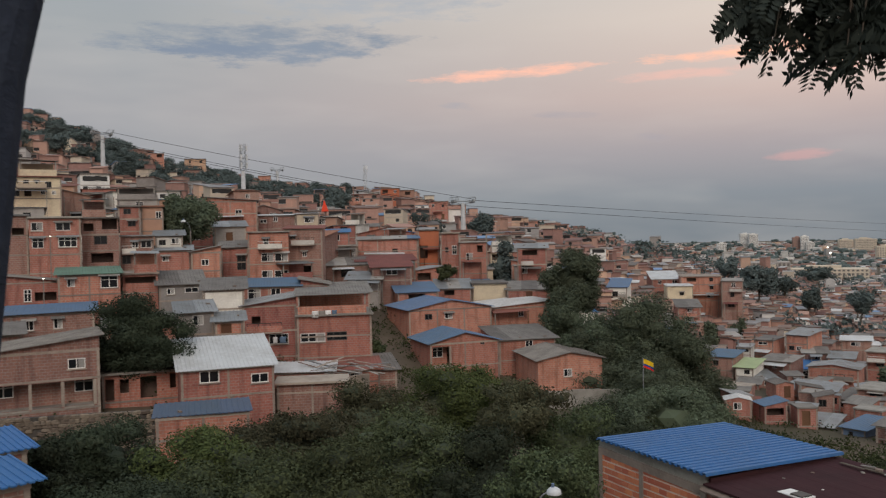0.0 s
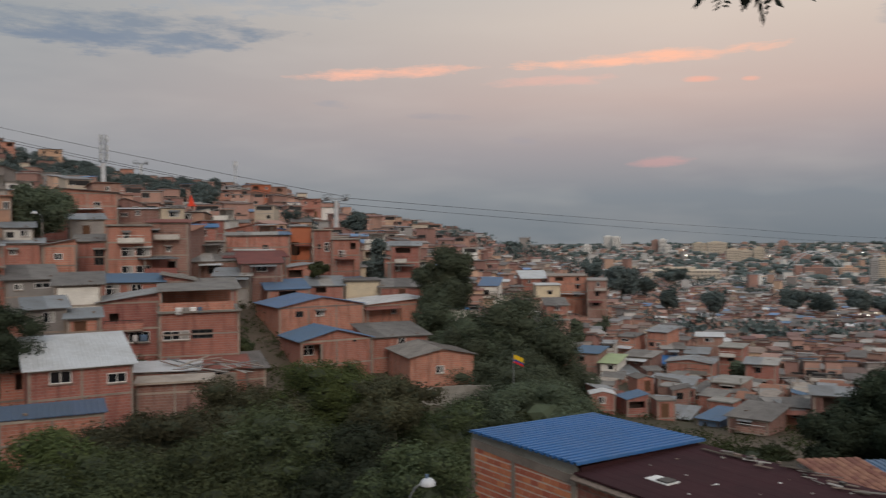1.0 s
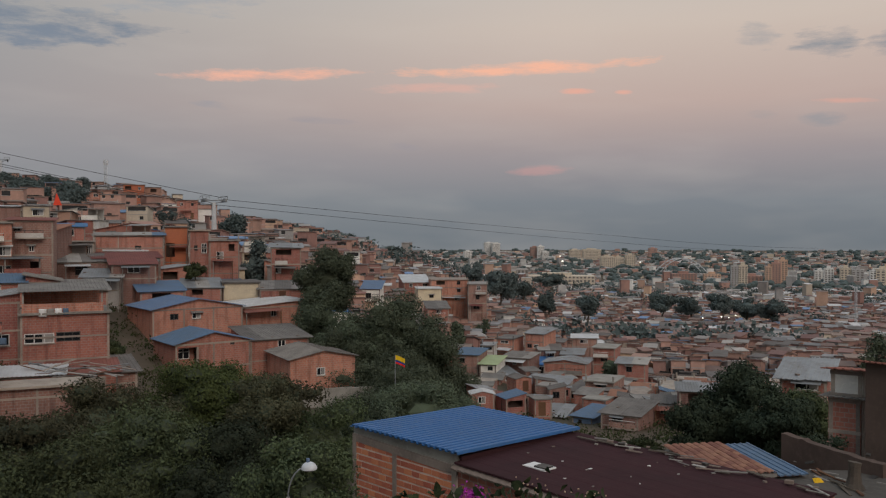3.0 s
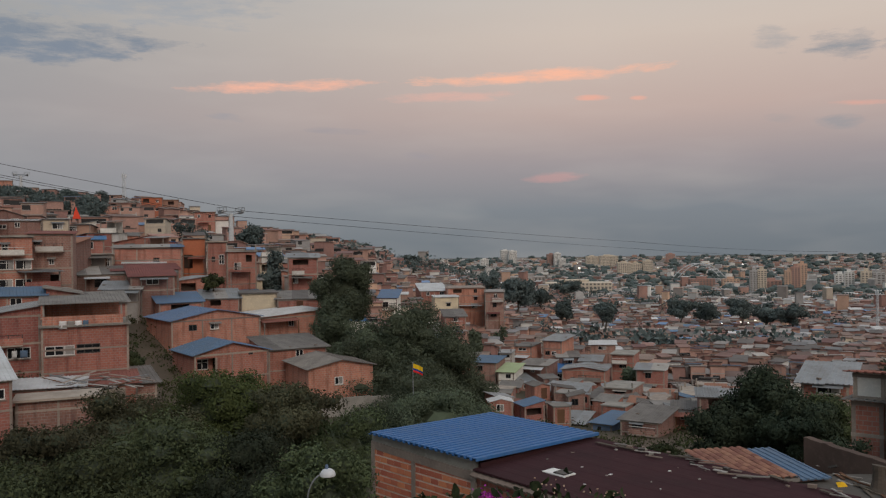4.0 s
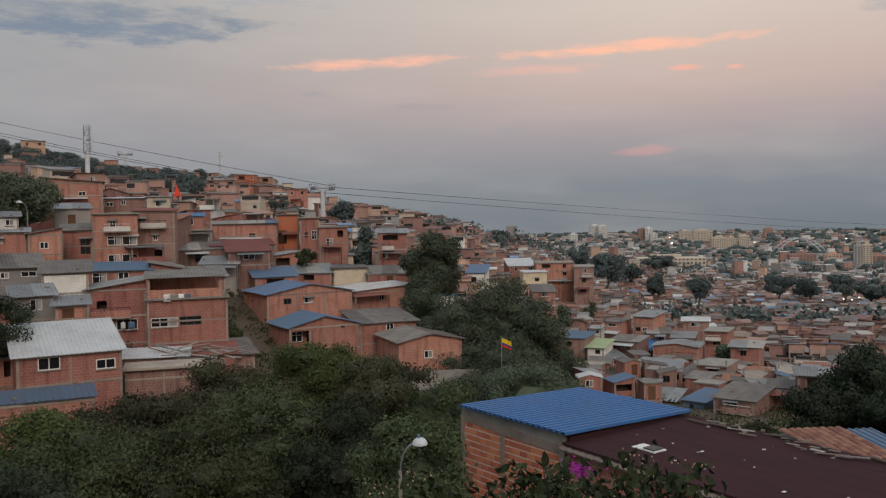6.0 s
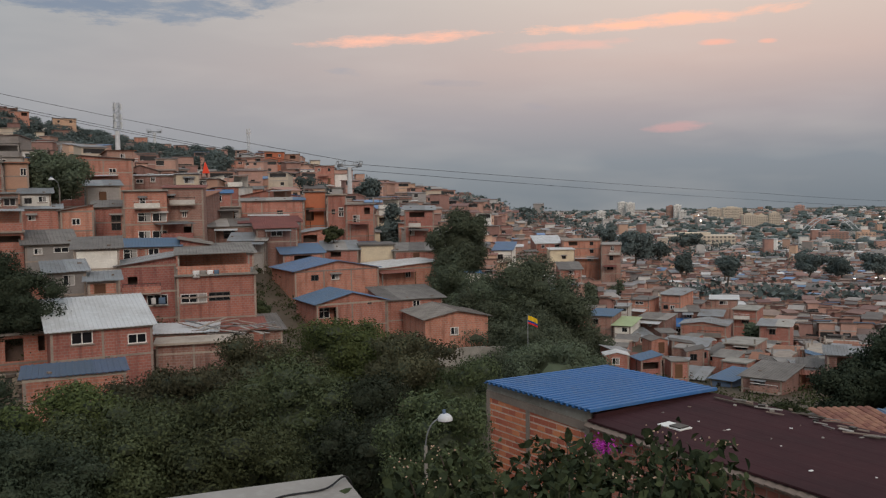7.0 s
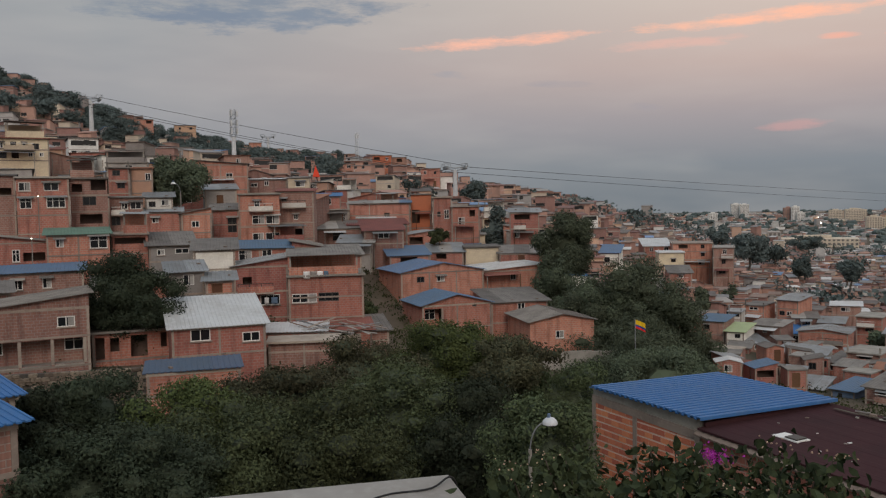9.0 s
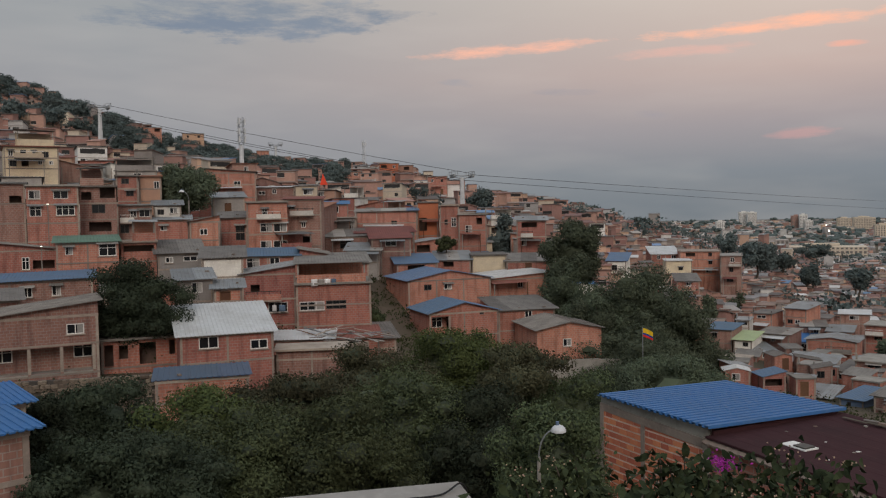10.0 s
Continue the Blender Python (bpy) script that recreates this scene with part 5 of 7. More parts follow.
def crown_mesh(seed, rad, clumps, leaf, count, mat, shape=1.0, fill=0.47):
    """A crown round the origin: small clumps, each a lumpy core under a coat of pointed leaves."""
    rng, nr = random.Random(seed), np.random.RandomState(seed)
    rad = np.array(rad)
    parts = lumps(rng, clumps, np.zeros(3), rad)
    V, F = [], []
    iv, itri = ico(2)
    off = 0
    for c, r in parts:
        wob = 1 + 0.5 * nr.rand(len(iv))[:, None] - 0.25
        V.append(c + iv * r * fill * wob)
        F += [(a + off, b + off, d + off) for a, b, d in itri]
        off += len(iv)
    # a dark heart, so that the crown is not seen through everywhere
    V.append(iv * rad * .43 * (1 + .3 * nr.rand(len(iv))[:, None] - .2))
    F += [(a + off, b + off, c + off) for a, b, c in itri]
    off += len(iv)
    cores = len(F)
    vol = np.array([r[0] * r[1] for _, r in parts])
    num = np.maximum(8, (count * vol / vol.sum()).astype(int))
    for (c, r), k in zip(parts, num):
        d = nr.normal(size=(k, 3))
        d /= np.linalg.norm(d, axis=1)[:, None]
        p = c + d * r * nr.uniform(.7, 1.3, (k, 1)) + nr.normal(size=(k, 3)) * leaf * .4
        t = np.cross(d, nr.normal(size=(k, 3))) + nr.normal(size=(k, 3)) * 0.35 + np.array([0, 0, -0.3])
        t /= np.linalg.norm(t, axis=1)[:, None]
        s = np.cross(t, d + nr.normal(size=(k, 3)) * 0.45)
        s /= np.linalg.norm(s, axis=1)[:, None]
        nrm = np.cross(t, s)
        ln = leaf * nr.uniform(.6, 1.3, (k, 1))
        q = np.stack([p - t * ln * .5, p + s * ln * .27 * shape + nrm * ln * .08, p + t * ln * .5, p - s * ln * .27 * shape + nrm * ln * .08], 1)
        V.append(q.reshape(-1, 3))
        F += [(off + 4 * j, off + 4 * j + 1, off + 4 * j + 2, off + 4 * j + 3) for j in range(k)]
        off += 4 * k
    return mesh_from("crown", np.concatenate(V), F, [mat, "leaf_core" if mat != "leaf_hazed" else mat], [1] * cores + [0] * (len(F) - cores)), parts


def tree(x, y, top, rad, seed, leaf=0.2, count=5000, clumps=22, mat="leaf_mid", label="", trunk=0.18, group="", foot=None):
    """A tree whose crown of half-sizes rad reaches up to the height top; its trunk and limbs go down to the ground."""
    z0 = ground(x, y) - 0.3 if foot is None else foot
    k = .85 if mat == "leaf_hazed" and y > 260 else 1.2
    rad = (rad[0] * k, rad[1] * k, rad[2] * k * .92)
    cz = top - rad[2]
    r = root("tree", pose(x, y, z0), label or "broad leafy green tree on the slope between the houses", "tree", group)
    me, parts = crown_mesh(seed, rad, int(clumps * 1.7), leaf * 1.15, int(count * 2.6), mat)
    put("crown", me, r, pose(0, 0, cz - z0))
    rng = random.Random(seed + 5)
    b = Build()
    h = max(0.8, cz - z0)
    p, q = Vector((0, 0, 0)), None
    for k in range(4):
        q = Vector((rng.uniform(-.12, .12) * h * .5, rng.uniform(-.12, .12) * h * .5, h * (k + 1) / 4))
        b.tube(p, q, trunk * (1.25 - .2 * k), trunk * (1.05 - .2 * k), 8, cap=False)
        p = q
    put("trunk", b.mesh("trunk", ["bark"]), r)
    for c, s in parts[:6]:
        b = Build()
        e = Vector(c) + Vector((0, 0, cz - z0))
        mid = (p * .5 + e * .5) + Vector((0, 0, -0.1 * (e - p).length))
        b.tube(Vector((p.x * .8, p.y * .8, p.z * .85)), mid, trunk * .45, trunk * .3, 6, cap=False)
        b.tube(mid, e, trunk * .3, trunk * .1, 6)
        put("limb", b.mesh("limb", ["bark"]), r)
    return r


tree(-16.4, 38.8, -7.1, (2.8, 2.6, 2.1), 1, 0.14, 9360, 23, "leaf_ink", "dark rounded tree below the brick houses", 0.26)
tree(-15.7, 32.5, -6.8, (1.7, 1.5, 1.9), 2, 0.14, 6300, 15, "leaf_ink", "dark rounded tree below the brick houses", 0.15)
tree(-11.0, 36.5, -7.3, (2.6, 2.4, 2.2), 3, 0.14, 14400, 30, "leaf_bright", "dense green tree in the leafy belt below the houses", 0.29)
tree(-7.7, 41.4, -7.3, (3.3, 2.9, 2.4), 4, 0.14, 13500, 34, "leaf_olive", "dense green tree in the leafy belt below the houses", 0.29)
tree(-4.2, 45.9, -7.1, (3.1, 2.8, 2.3), 5, 0.14, 11700, 29, "leaf_olive", "dense green tree in the leafy belt below the houses", 0.28)
tree(0.4, 50.1, -6.4, (2.9, 2.6, 2.4), 6, 0.14, 10800, 27, "leaf_bright", "light green tree crowning the leafy belt", 0.26)
tree(3.6, 47.0, -7.1, (2.0, 1.8, 1.9), 7, 0.14, 4680, 14, "leaf_olive", "dense green tree in the leafy belt below the houses", 0.18)
tree(-1.8, 36.1, -6.7, (3.4, 3.1, 2.7), 8, 0.13, 16200, 34, "leaf_mid", "dense green tree in the leafy belt below the houses", 0.31)
tree(-7.1, 29.3, -6.6, (3.0, 2.7, 2.4), 9, 0.12, 17100, 34, "leaf_mid", "dense green tree in the leafy belt below the houses", 0.27)
tree(-4.2, 29.8, -6.5, (3.0, 2.7, 2.4), 10, 0.12, 17100, 34, "leaf_mid", "dense green tree in the leafy belt below the houses", 0.27)
tree(1.9, 34.1, -7.0, (3.0, 2.7, 2.8), 11, 0.12, 15300, 34, "leaf_ink", "dense green tree in the leafy belt below the houses", 0.27)
tree(-9.3, 25.5, -6.2, (2.6, 2.3, 2.0), 12, 0.11, 16200, 34, "leaf_ink", "dense green tree in the leafy belt below the houses", 0.23)
tree(-10.6, 23.9, -6.2, (1.9, 1.7, 1.8), 13, 0.11, 12600, 31, "leaf_ink", "dense green tree in the leafy belt below the houses", 0.17)
tree(3.4, 26.9, -6.0, (1.8, 1.6, 2.2), 14, 0.11, 12600, 31, "leaf_mid", "dense green tree in the leafy belt below the houses", 0.16)
tree(5.3, 48.4, -7.4, (1.7, 1.6, 1.3), 59, 0.2, 700, 7, "leaf_olive", "sparse tree with flat tufts of leaves above the belt", 0.10)
tree(7.2, 49.6, -9.1, (2.7, 2.4, 2.4), 15, 0.14, 9000, 22, "leaf_mid", "dense green tree in the leafy belt below the houses", 0.24)
tree(11.8, 61.0, -11.6, (3.3, 3.0, 2.5), 16, 0.17, 8100, 20, "leaf_ink", "dense green tree in the leafy belt below the houses", 0.30)
tree(-24.3, 65.7, -3.1, (4.1, 3.7, 3.3), 17, 0.18, 16200, 34, "leaf_ink", "large dark round tree beside the unfinished house", 0.37)
tree(15.7, 102.9, -0.4, (3.7, 3.3, 3.9), 18, 0.25, 11700, 29, "leaf_deep", "tall dark green tree with a bare grey trunk", 0.33)
tree(14.5, 101.1, -6.0, (2.8, 2.5, 4.1), 19, 0.25, 6300, 15, "leaf_deep", "tall dark green tree with a bare grey trunk", 0.25)
tree(21.8, 95.7, -6.2, (6.1, 5.5, 5.6), 20, 0.24, 12600, 31, "leaf_deep", "dark spreading tree beside the brick houses", 0.40)
tree(17.9, 95.5, -7.7, (4.6, 4.1, 4.6), 21, 0.24, 10800, 27, "leaf_deep", "dark spreading tree beside the brick houses", 0.40)
tree(24.9, 93.9, -8.4, (4.3, 3.9, 5.2), 22, 0.24, 10800, 27, "leaf_deep", "dark spreading tree beside the brick houses", 0.39)
tree(20.1, 85.8, -11.7, (6.5, 5.9, 3.6), 23, 0.21, 14400, 34, "leaf_deep", "dark spreading tree beside the brick houses", 0.40)
tree(14.9, 93.0, -10.0, (3.2, 2.9, 3.2), 24, 0.22, 7200, 18, "leaf_deep", "dark spreading tree beside the brick houses", 0.29)
tree(31.4, 100.4, -15.2, (3.0, 2.7, 3.9), 25, 0.25, 5400, 13, "leaf_deep", "dark spreading tree beside the brick houses", 0.27)
tree(20.7, 75.3, -12.9, (4.7, 4.3, 3.2), 26, 0.2, 10800, 27, "leaf_deep", "dark spreading tree beside the brick houses", 0.40)
tree(-34.1, 111.0, 8.3, (3.4, 3.1, 3.5), 27, 0.29, 6300, 15, "leaf_deep", "dark green tree among the hillside houses", 0.31)
tree(10.6, 151.8, 0.7, (2.7, 2.4, 4.9), 28, 0.5, 1600, 8, "leaf_hazed", "dark green tree among the hillside houses", 0.24)
tree(-5.5, 232.1, 8.6, (4.4, 3.9, 4.8), 29, 0.6, 1500, 8, "leaf_hazed", "dark green tree among the hillside houses", 0.39)
tree(106.3, 312.6, -8.3, (5.3, 4.8, 5.3), 30, 0.9, 1200, 8, "leaf_hazed", "dark green tree among the hillside houses", 0.40)
tree(105.2, 281.1, -10.7, (7.7, 6.9, 6.9), 31, 0.9, 2000, 9, "leaf_hazed", "dark green tree among the hillside houses", 0.40)
tree(0.2, 117.1, -3.1, (1.4, 1.3, 1.0), 32, 0.28, 1620, 8, "leaf_mid", "dark green tree among the hillside houses", 0.15)
tree(-7.1, 83.8, -9.3, (1.1, 1.0, 0.9), 33, 0.21, 1620, 8, "leaf_mid", "dark green tree among the hillside houses", 0.15)
tree(74.9, 413.4, 2.5, (7.9, 7.1, 4.3), 34, 1.1, 900, 8, "leaf_hazed", "dark green tree among the hillside houses", 0.40)
tree(11.7, 249.9, 7.6, (3.7, 3.3, 3.4), 35, 0.8, 900, 8, "leaf_hazed", "dark green tree among the hillside houses", 0.33)
tree(-38.2, 287.6, 18.2, (3.5, 3.2, 5.0), 36, 0.8, 900, 8, "leaf_hazed", "dark green tree among the hillside houses", 0.32)
tree(146.0, 296.1, -21.7, (4.9, 4.4, 4.5), 37, 0.9, 1000, 8, "leaf_hazed", "dark green tree among the hillside houses", 0.40)
tree(127.8, 293.5, -20.1, (3.9, 3.5, 4.4), 38, 0.9, 900, 8, "leaf_hazed", "dark green tree among the hillside houses", 0.35)
tree(142.6, 352.4, -18.0, (7.7, 6.9, 4.4), 39, 1.0, 1200, 8, "leaf_hazed", "dark green tree among the hillside houses", 0.40)
tree(99.8, 418.4, -3.0, (6.4, 5.7, 3.9), 40, 1.0, 800, 8, "leaf_hazed", "dark green tree among the hillside houses", 0.40)
tree(62.8, 179.5, -16.9, (1.8, 1.6, 4.4), 41, 0.5, 1000, 8, "leaf_deep", "dark green tree among the hillside houses", 0.16)
tree(31.9, 43.6, -7.5, (2.3, 2.3, 2.9), 42, 0.17, 14300, 30, "leaf_ink", "large dark tree below the valley houses", 0.31)
tree(29.2, 44.0, -9.4, (1.8, 1.7, 1.9), 43, 0.17, 8100, 20, "leaf_ink", "large dark tree below the valley houses", 0.19)
tree(31.2, 39.5, -8.6, (1.8, 1.7, 1.5), 44, 0.17, 7200, 18, "leaf_ink", "large dark tree below the valley houses", 0.18)
tree(35.4, 42.6, -9.0, (1.5, 1.4, 1.9), 45, 0.17, 6200, 16, "leaf_mid", "large dark tree below the valley houses", 0.21)
tree(24.4, 28.6, -7.7, (1.3, 1.2, 1.3), 58, 0.13, 3200, 12, "leaf_ink", "dark shrubby tree behind the broken wall", 0.12)
tree(104.8, 107.9, -14.7, (4.1, 3.6, 7.7), 46, 0.45, 2500, 11, "leaf_deep", "dark green tree among the hillside houses", 0.36)
tree(133.3, 302.4, -20.8, (4.5, 4.0, 5.3), 47, 0.9, 1000, 8, "leaf_hazed", "dark green tree among the hillside houses", 0.40)
tree(133.8, 269.0, -18.8, (4.5, 4.0, 5.2), 48, 0.9, 1000, 8, "leaf_hazed", "dark green tree among the hillside houses", 0.40)
tree(63.4, 119.7, -18.9, (1.3, 1.1, 1.5), 49, 0.5, 800, 8, "leaf_deep", "dark green tree among the hillside houses", 0.15)
tree(45.6, 143.4, -14.1, (1.6, 1.5, 4.5), 50, 0.5, 1200, 8, "leaf_deep", "dark green tree among the hillside houses", 0.15)
tree(29.3, 52.9, -13.8, (2.0, 1.8, 0.8), 51, 0.17, 2700, 8, "leaf_mid", "dark green tree among the hillside houses", 0.18)
tree(198.0, 324.7, -23.6, (8.2, 7.4, 5.2), 52, 0.9, 1600, 8, "leaf_hazed", "dark green tree among the hillside houses", 0.40)
tree(213.4, 326.8, -24.8, (9.0, 8.1, 5.4), 53, 0.9, 1600, 8, "leaf_hazed", "dark green tree among the hillside houses", 0.40)
tree(212.4, 303.3, -22.4, (8.5, 7.6, 5.9), 54, 0.9, 1600, 8, "leaf_hazed", "dark green tree among the hillside houses", 0.40)
tree(226.7, 305.3, -24.2, (7.7, 6.9, 5.7), 55, 0.9, 1500, 8, "leaf_hazed", "dark green tree among the hillside houses", 0.40)
tree(228.2, 291.6, -24.4, (7.5, 6.7, 5.5), 56, 0.9, 1500, 8, "leaf_hazed", "dark green tree among the hillside houses", 0.40)
tree(227.9, 511.9, -21.6, (13.6, 12.3, 5.8), 57, 1.1, 1200, 8, "leaf_hazed", "dark green tree among the hillside houses", 0.40)


def scrub():
    """Low bushes and weeds on the bare slopes between houses."""
    rng, nr = random.Random(77), np.random.RandomState(77)
    V, F, off = [], [], 0
    for k in range(900):
        rr, deg = rng.uniform(48, 112), rng.uniform(-32, 36)
        x, y = rr * math.sin(radians(deg)), rr * math.cos(radians(deg))
        s, n = rng.uniform(.3, 1.1), 60
        c = np.array([x, y, ground(x, y) + .1])
        p = c + nr.normal(size=(n, 3)) * np.array([s, s, s * .45])
        t = nr.normal(size=(n, 3)) + np.array([0, 0, .8])
        t /= np.linalg.norm(t, axis=1)[:, None]
        w = np.cross(t, nr.normal(size=(n, 3)))
        w /= np.linalg.norm(w, axis=1)[:, None]
        ln = .3 * nr.uniform(.6, 1.4, (n, 1))
        V.append(np.stack([p - t * ln * .5, p + w * ln * .25, p + t * ln * .5, p - w * ln * .25], 1).reshape(-1, 3))
        F += [(off + 4 * j, off + 4 * j + 1, off + 4 * j + 2, off + 4 * j + 3) for j in range(n)]
        off += 4 * n
    tagged(put("scrub", mesh_from("scrub", np.concatenate(V), F, ["scrub"])), "low scrub and weeds on the bare slope", "bushes", kind="stuff")


scrub()

# ---- houses that fill the hillside and the valley ----
WALLS = ["brick_orange"] * 6 + ["brick_red"] * 4 + ["brick_brown"] * 5 + ["plaster_grey"] * 2 + ["plaster_white", "plaster_white", "plaster_cream", "plaster_peach", "plaster_grey"]
ROOFS = ["zinc_grey"] * 5 + ["fibrocement"] * 8 + ["fibro_pale"] + ["clay_tile"] * 4 + ["zinc_white"] + ["roof_blue", "roof_blue_dull", "rust_red", "concrete"]


def fill_houses(r0, r1, a0, a1, size, limit, seed, extra):
    """Rows of houses along the contours; the nearest are houses of their own, those past the limit go into the joined rest."""
    rng = random.Random(seed)
    taken = list(TAKEN)
    made, r = 0, r0
    while r < r1:
        step = 6.6 * size / r
        a = radians(a0) + rng.uniform(0, step)
        while a < radians(a1):
            aj, rj = a + rng.uniform(-.15, .15) * step, r + rng.uniform(-1.6, 1.6) * size
            x, y = rj * math.sin(aj), rj * math.cos(aj)
            a += step * rng.uniform(.9, 1.25)
            deg = math.degrees(aj)
            if any((x - tx) ** 2 + (y - ty) ** 2 < (tr * (.6 + .4 * size)) ** 2 for tx, ty, tr in taken):
                continue
            # lanes, gardens and the slopes that carry trees stay free
            if (-7 < deg < 10 and r < 113) or (deg < 19 and size < 1 and r < 128) or (deg < -6 and r > 175 and rng.random() < .4):
                continue
            w, d = rng.uniform(3.9, 6.6) * size, rng.uniform(4.5, 6.8) * size
            floors = rng.choice((1, 1, 2, 2, 3) if deg < -5 else (1, 1, 1, 2, 2))
            if r < 165:
                floors = 1 if r < (150 if size < 1 else 105) else min(floors, 2)
            h = (2.35 * floors + rng.uniform(-.2, .3)) * (.5 + .5 * size)
            roof = rng.choice(("back", "back", "left", "right", "gable", "flat", "flat", "flat", "front", "front"))
            rise = rng.uniform(.4, 1.1) * size
            yaw = -deg + rng.choice((0, 0, 18, -20)) + rng.uniform(-9, 9)
            made += 1
            if made > limit:
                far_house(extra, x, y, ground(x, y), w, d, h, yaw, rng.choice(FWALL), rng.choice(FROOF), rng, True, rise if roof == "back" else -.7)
            else:
                rm = rng.choice(("concrete", "concrete_old", "fibro_pale")) if roof == "flat" else rng.choice(ROOFS)
                house(x, y, ground(x, y) + 0.3, w, h, d, yaw, rng.choice(WALLS[:15] if size < 1 else WALLS + ["brick_brown"] * 6 + ["plaster_grey"] * 3 if deg < -12 else WALLS), roof, rm, rise, floors, None, True, near=False, ribs=0.45, over=0.3 * size, canopy=None if size == 1 else False)
        r += 7.2 * size


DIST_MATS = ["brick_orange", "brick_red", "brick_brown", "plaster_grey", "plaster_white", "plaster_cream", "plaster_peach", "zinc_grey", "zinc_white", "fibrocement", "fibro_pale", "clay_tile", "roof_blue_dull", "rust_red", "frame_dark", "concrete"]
# distant bricks greyed: the haze is put into their colours
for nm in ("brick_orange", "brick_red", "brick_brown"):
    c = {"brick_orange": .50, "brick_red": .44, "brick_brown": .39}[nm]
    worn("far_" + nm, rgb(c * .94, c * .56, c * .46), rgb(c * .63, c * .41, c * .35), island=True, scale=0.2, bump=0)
# brightens the other distant colours as haze would, all but the dark one
HAZE_LIFT = 1.18
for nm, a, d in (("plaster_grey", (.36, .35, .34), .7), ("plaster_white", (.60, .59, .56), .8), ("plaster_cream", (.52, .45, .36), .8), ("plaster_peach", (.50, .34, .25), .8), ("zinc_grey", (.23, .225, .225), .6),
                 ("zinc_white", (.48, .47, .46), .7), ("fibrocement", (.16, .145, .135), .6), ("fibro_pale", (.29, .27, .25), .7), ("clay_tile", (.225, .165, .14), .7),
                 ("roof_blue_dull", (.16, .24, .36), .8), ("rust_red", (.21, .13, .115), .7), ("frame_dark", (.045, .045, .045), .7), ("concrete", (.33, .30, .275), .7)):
    a = [v * (HAZE_LIFT if nm != "frame_dark" else 1) for v in a]
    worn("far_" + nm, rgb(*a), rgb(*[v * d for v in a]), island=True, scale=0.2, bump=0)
FAR_HAZED = ["far_" + m for m in DIST_MATS]
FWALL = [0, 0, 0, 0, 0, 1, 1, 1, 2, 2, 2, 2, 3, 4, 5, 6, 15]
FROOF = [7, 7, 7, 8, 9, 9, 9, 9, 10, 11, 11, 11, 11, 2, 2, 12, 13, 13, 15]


def far_house(b, x, y, z, w, d, h, yaw, wall, roof, rng, wins=True, tilt=0.0):
    m = pose(x, y, z, 0, 0, yaw)

    def q(pts, mat):
        b.quad([m @ Vector(p) for p in pts], mat, [(p[0] + p[1], p[2]) for p in pts])
    f, hb = -2.5, h + tilt
    q([(-w / 2, 0, f), (w / 2, 0, f), (w / 2, 0, h), (-w / 2, 0, h)], wall)
    q([(w / 2, 0, f), (w / 2, d, f), (w / 2, d, hb), (w / 2, 0, h)], wall)
    q([(-w / 2, d, f), (-w / 2, 0, f), (-w / 2, 0, h), (-w / 2, d, hb)], wall)
    q([(w / 2, d, f), (-w / 2, d, f), (-w / 2, d, hb), (w / 2, d, hb)], wall)
    o = 0.3
    q([(-w / 2 - o, -o, h + .15), (w / 2 + o, -o, h + .15), (w / 2 + o, d + o, hb + .15), (-w / 2 - o, d + o, hb + .15)], roof)
    q([(-w / 2 - o, -o, h), (w / 2 + o, -o, h), (w / 2 + o, -o, h + .15), (-w / 2 - o, -o, h + .15)], roof)
    q([(w / 2 + o, -o, h), (w / 2 + o, d + o, hb), (w / 2 + o, d + o, hb + .15), (w / 2 + o, -o, h + .15)], roof)
    q([(-w / 2 - o, d + o, hb), (-w / 2 - o, -o, h), (-w / 2 - o, -o, h + .15), (-w / 2 - o, d + o, hb + .15)], roof)
    if wins:
        fl = max(1, int(h / 2.25))
        if rng.random() < .6:
            for k in range(1, fl + 1):
                v = min(k * 2.35, h - .1)
                q([(-w / 2, -.03, v - .1), (w / 2, -.03, v - .1), (w / 2, -.03, v + .08), (-w / 2, -.03, v + .08)], 15)
        # flat dark quad that paints the shade of an open terrace
        if rng.random() < .3:
            v = (fl - 1) * 2.35 + .95
            q([(-w * .42, -.035, v), (w * .42, -.035, v), (w * .42, -.035, v + 1.1), (-w * .42, -.035, v + 1.1)], 14)
        for k in range(fl):
            for j in range(max(1, int(w / 2.6))):
                if rng.random() < .3:
                    continue
                u = -w / 2 + 1.3 + 2.6 * j + rng.uniform(-.4, .4)
                v, ww, wh = k * 2.45 + .9, rng.choice((.5, .6, .9)), rng.choice((.9, 1.1))
                if v + wh < h - .1:
                    q([(u - ww, -.04, v), (u + ww, -.04, v), (u + ww, -.04, v + wh), (u - ww, -.04, v + wh)], 14)
                    q([(u - ww - .08, -.09, v - .08), (u + ww + .08, -.09, v - .08), (u + ww + .08, -.02, v), (u - ww - .08, -.02, v)], 4)


REST = Build()
fill_houses(97.0, 232.0, -33, 10, 1.0, 120, 21, REST)
fill_houses(98.0, 236.0, 9, 50, 0.48, 150, 22, REST)
tagged(put("valley_houses", REST.mesh("valley_houses", FAR_HAZED)), "small crowded brick houses with zinc roofs in the valley", "houses", kind="stuff")


def slums():
    rng = random.Random(4)
    b = Build()
    slope(b, rng, -33, -12, 0.78)
    slope(b, rng, -12, 11, 0.92)
    slope(b, rng, 10, 52, 0.55)
    tagged(put("far_houses", b.mesh("far_houses", FAR_HAZED)), "crowded brick and zinc-roofed houses on the far slope", "houses", kind="stuff")
    plain(rng)


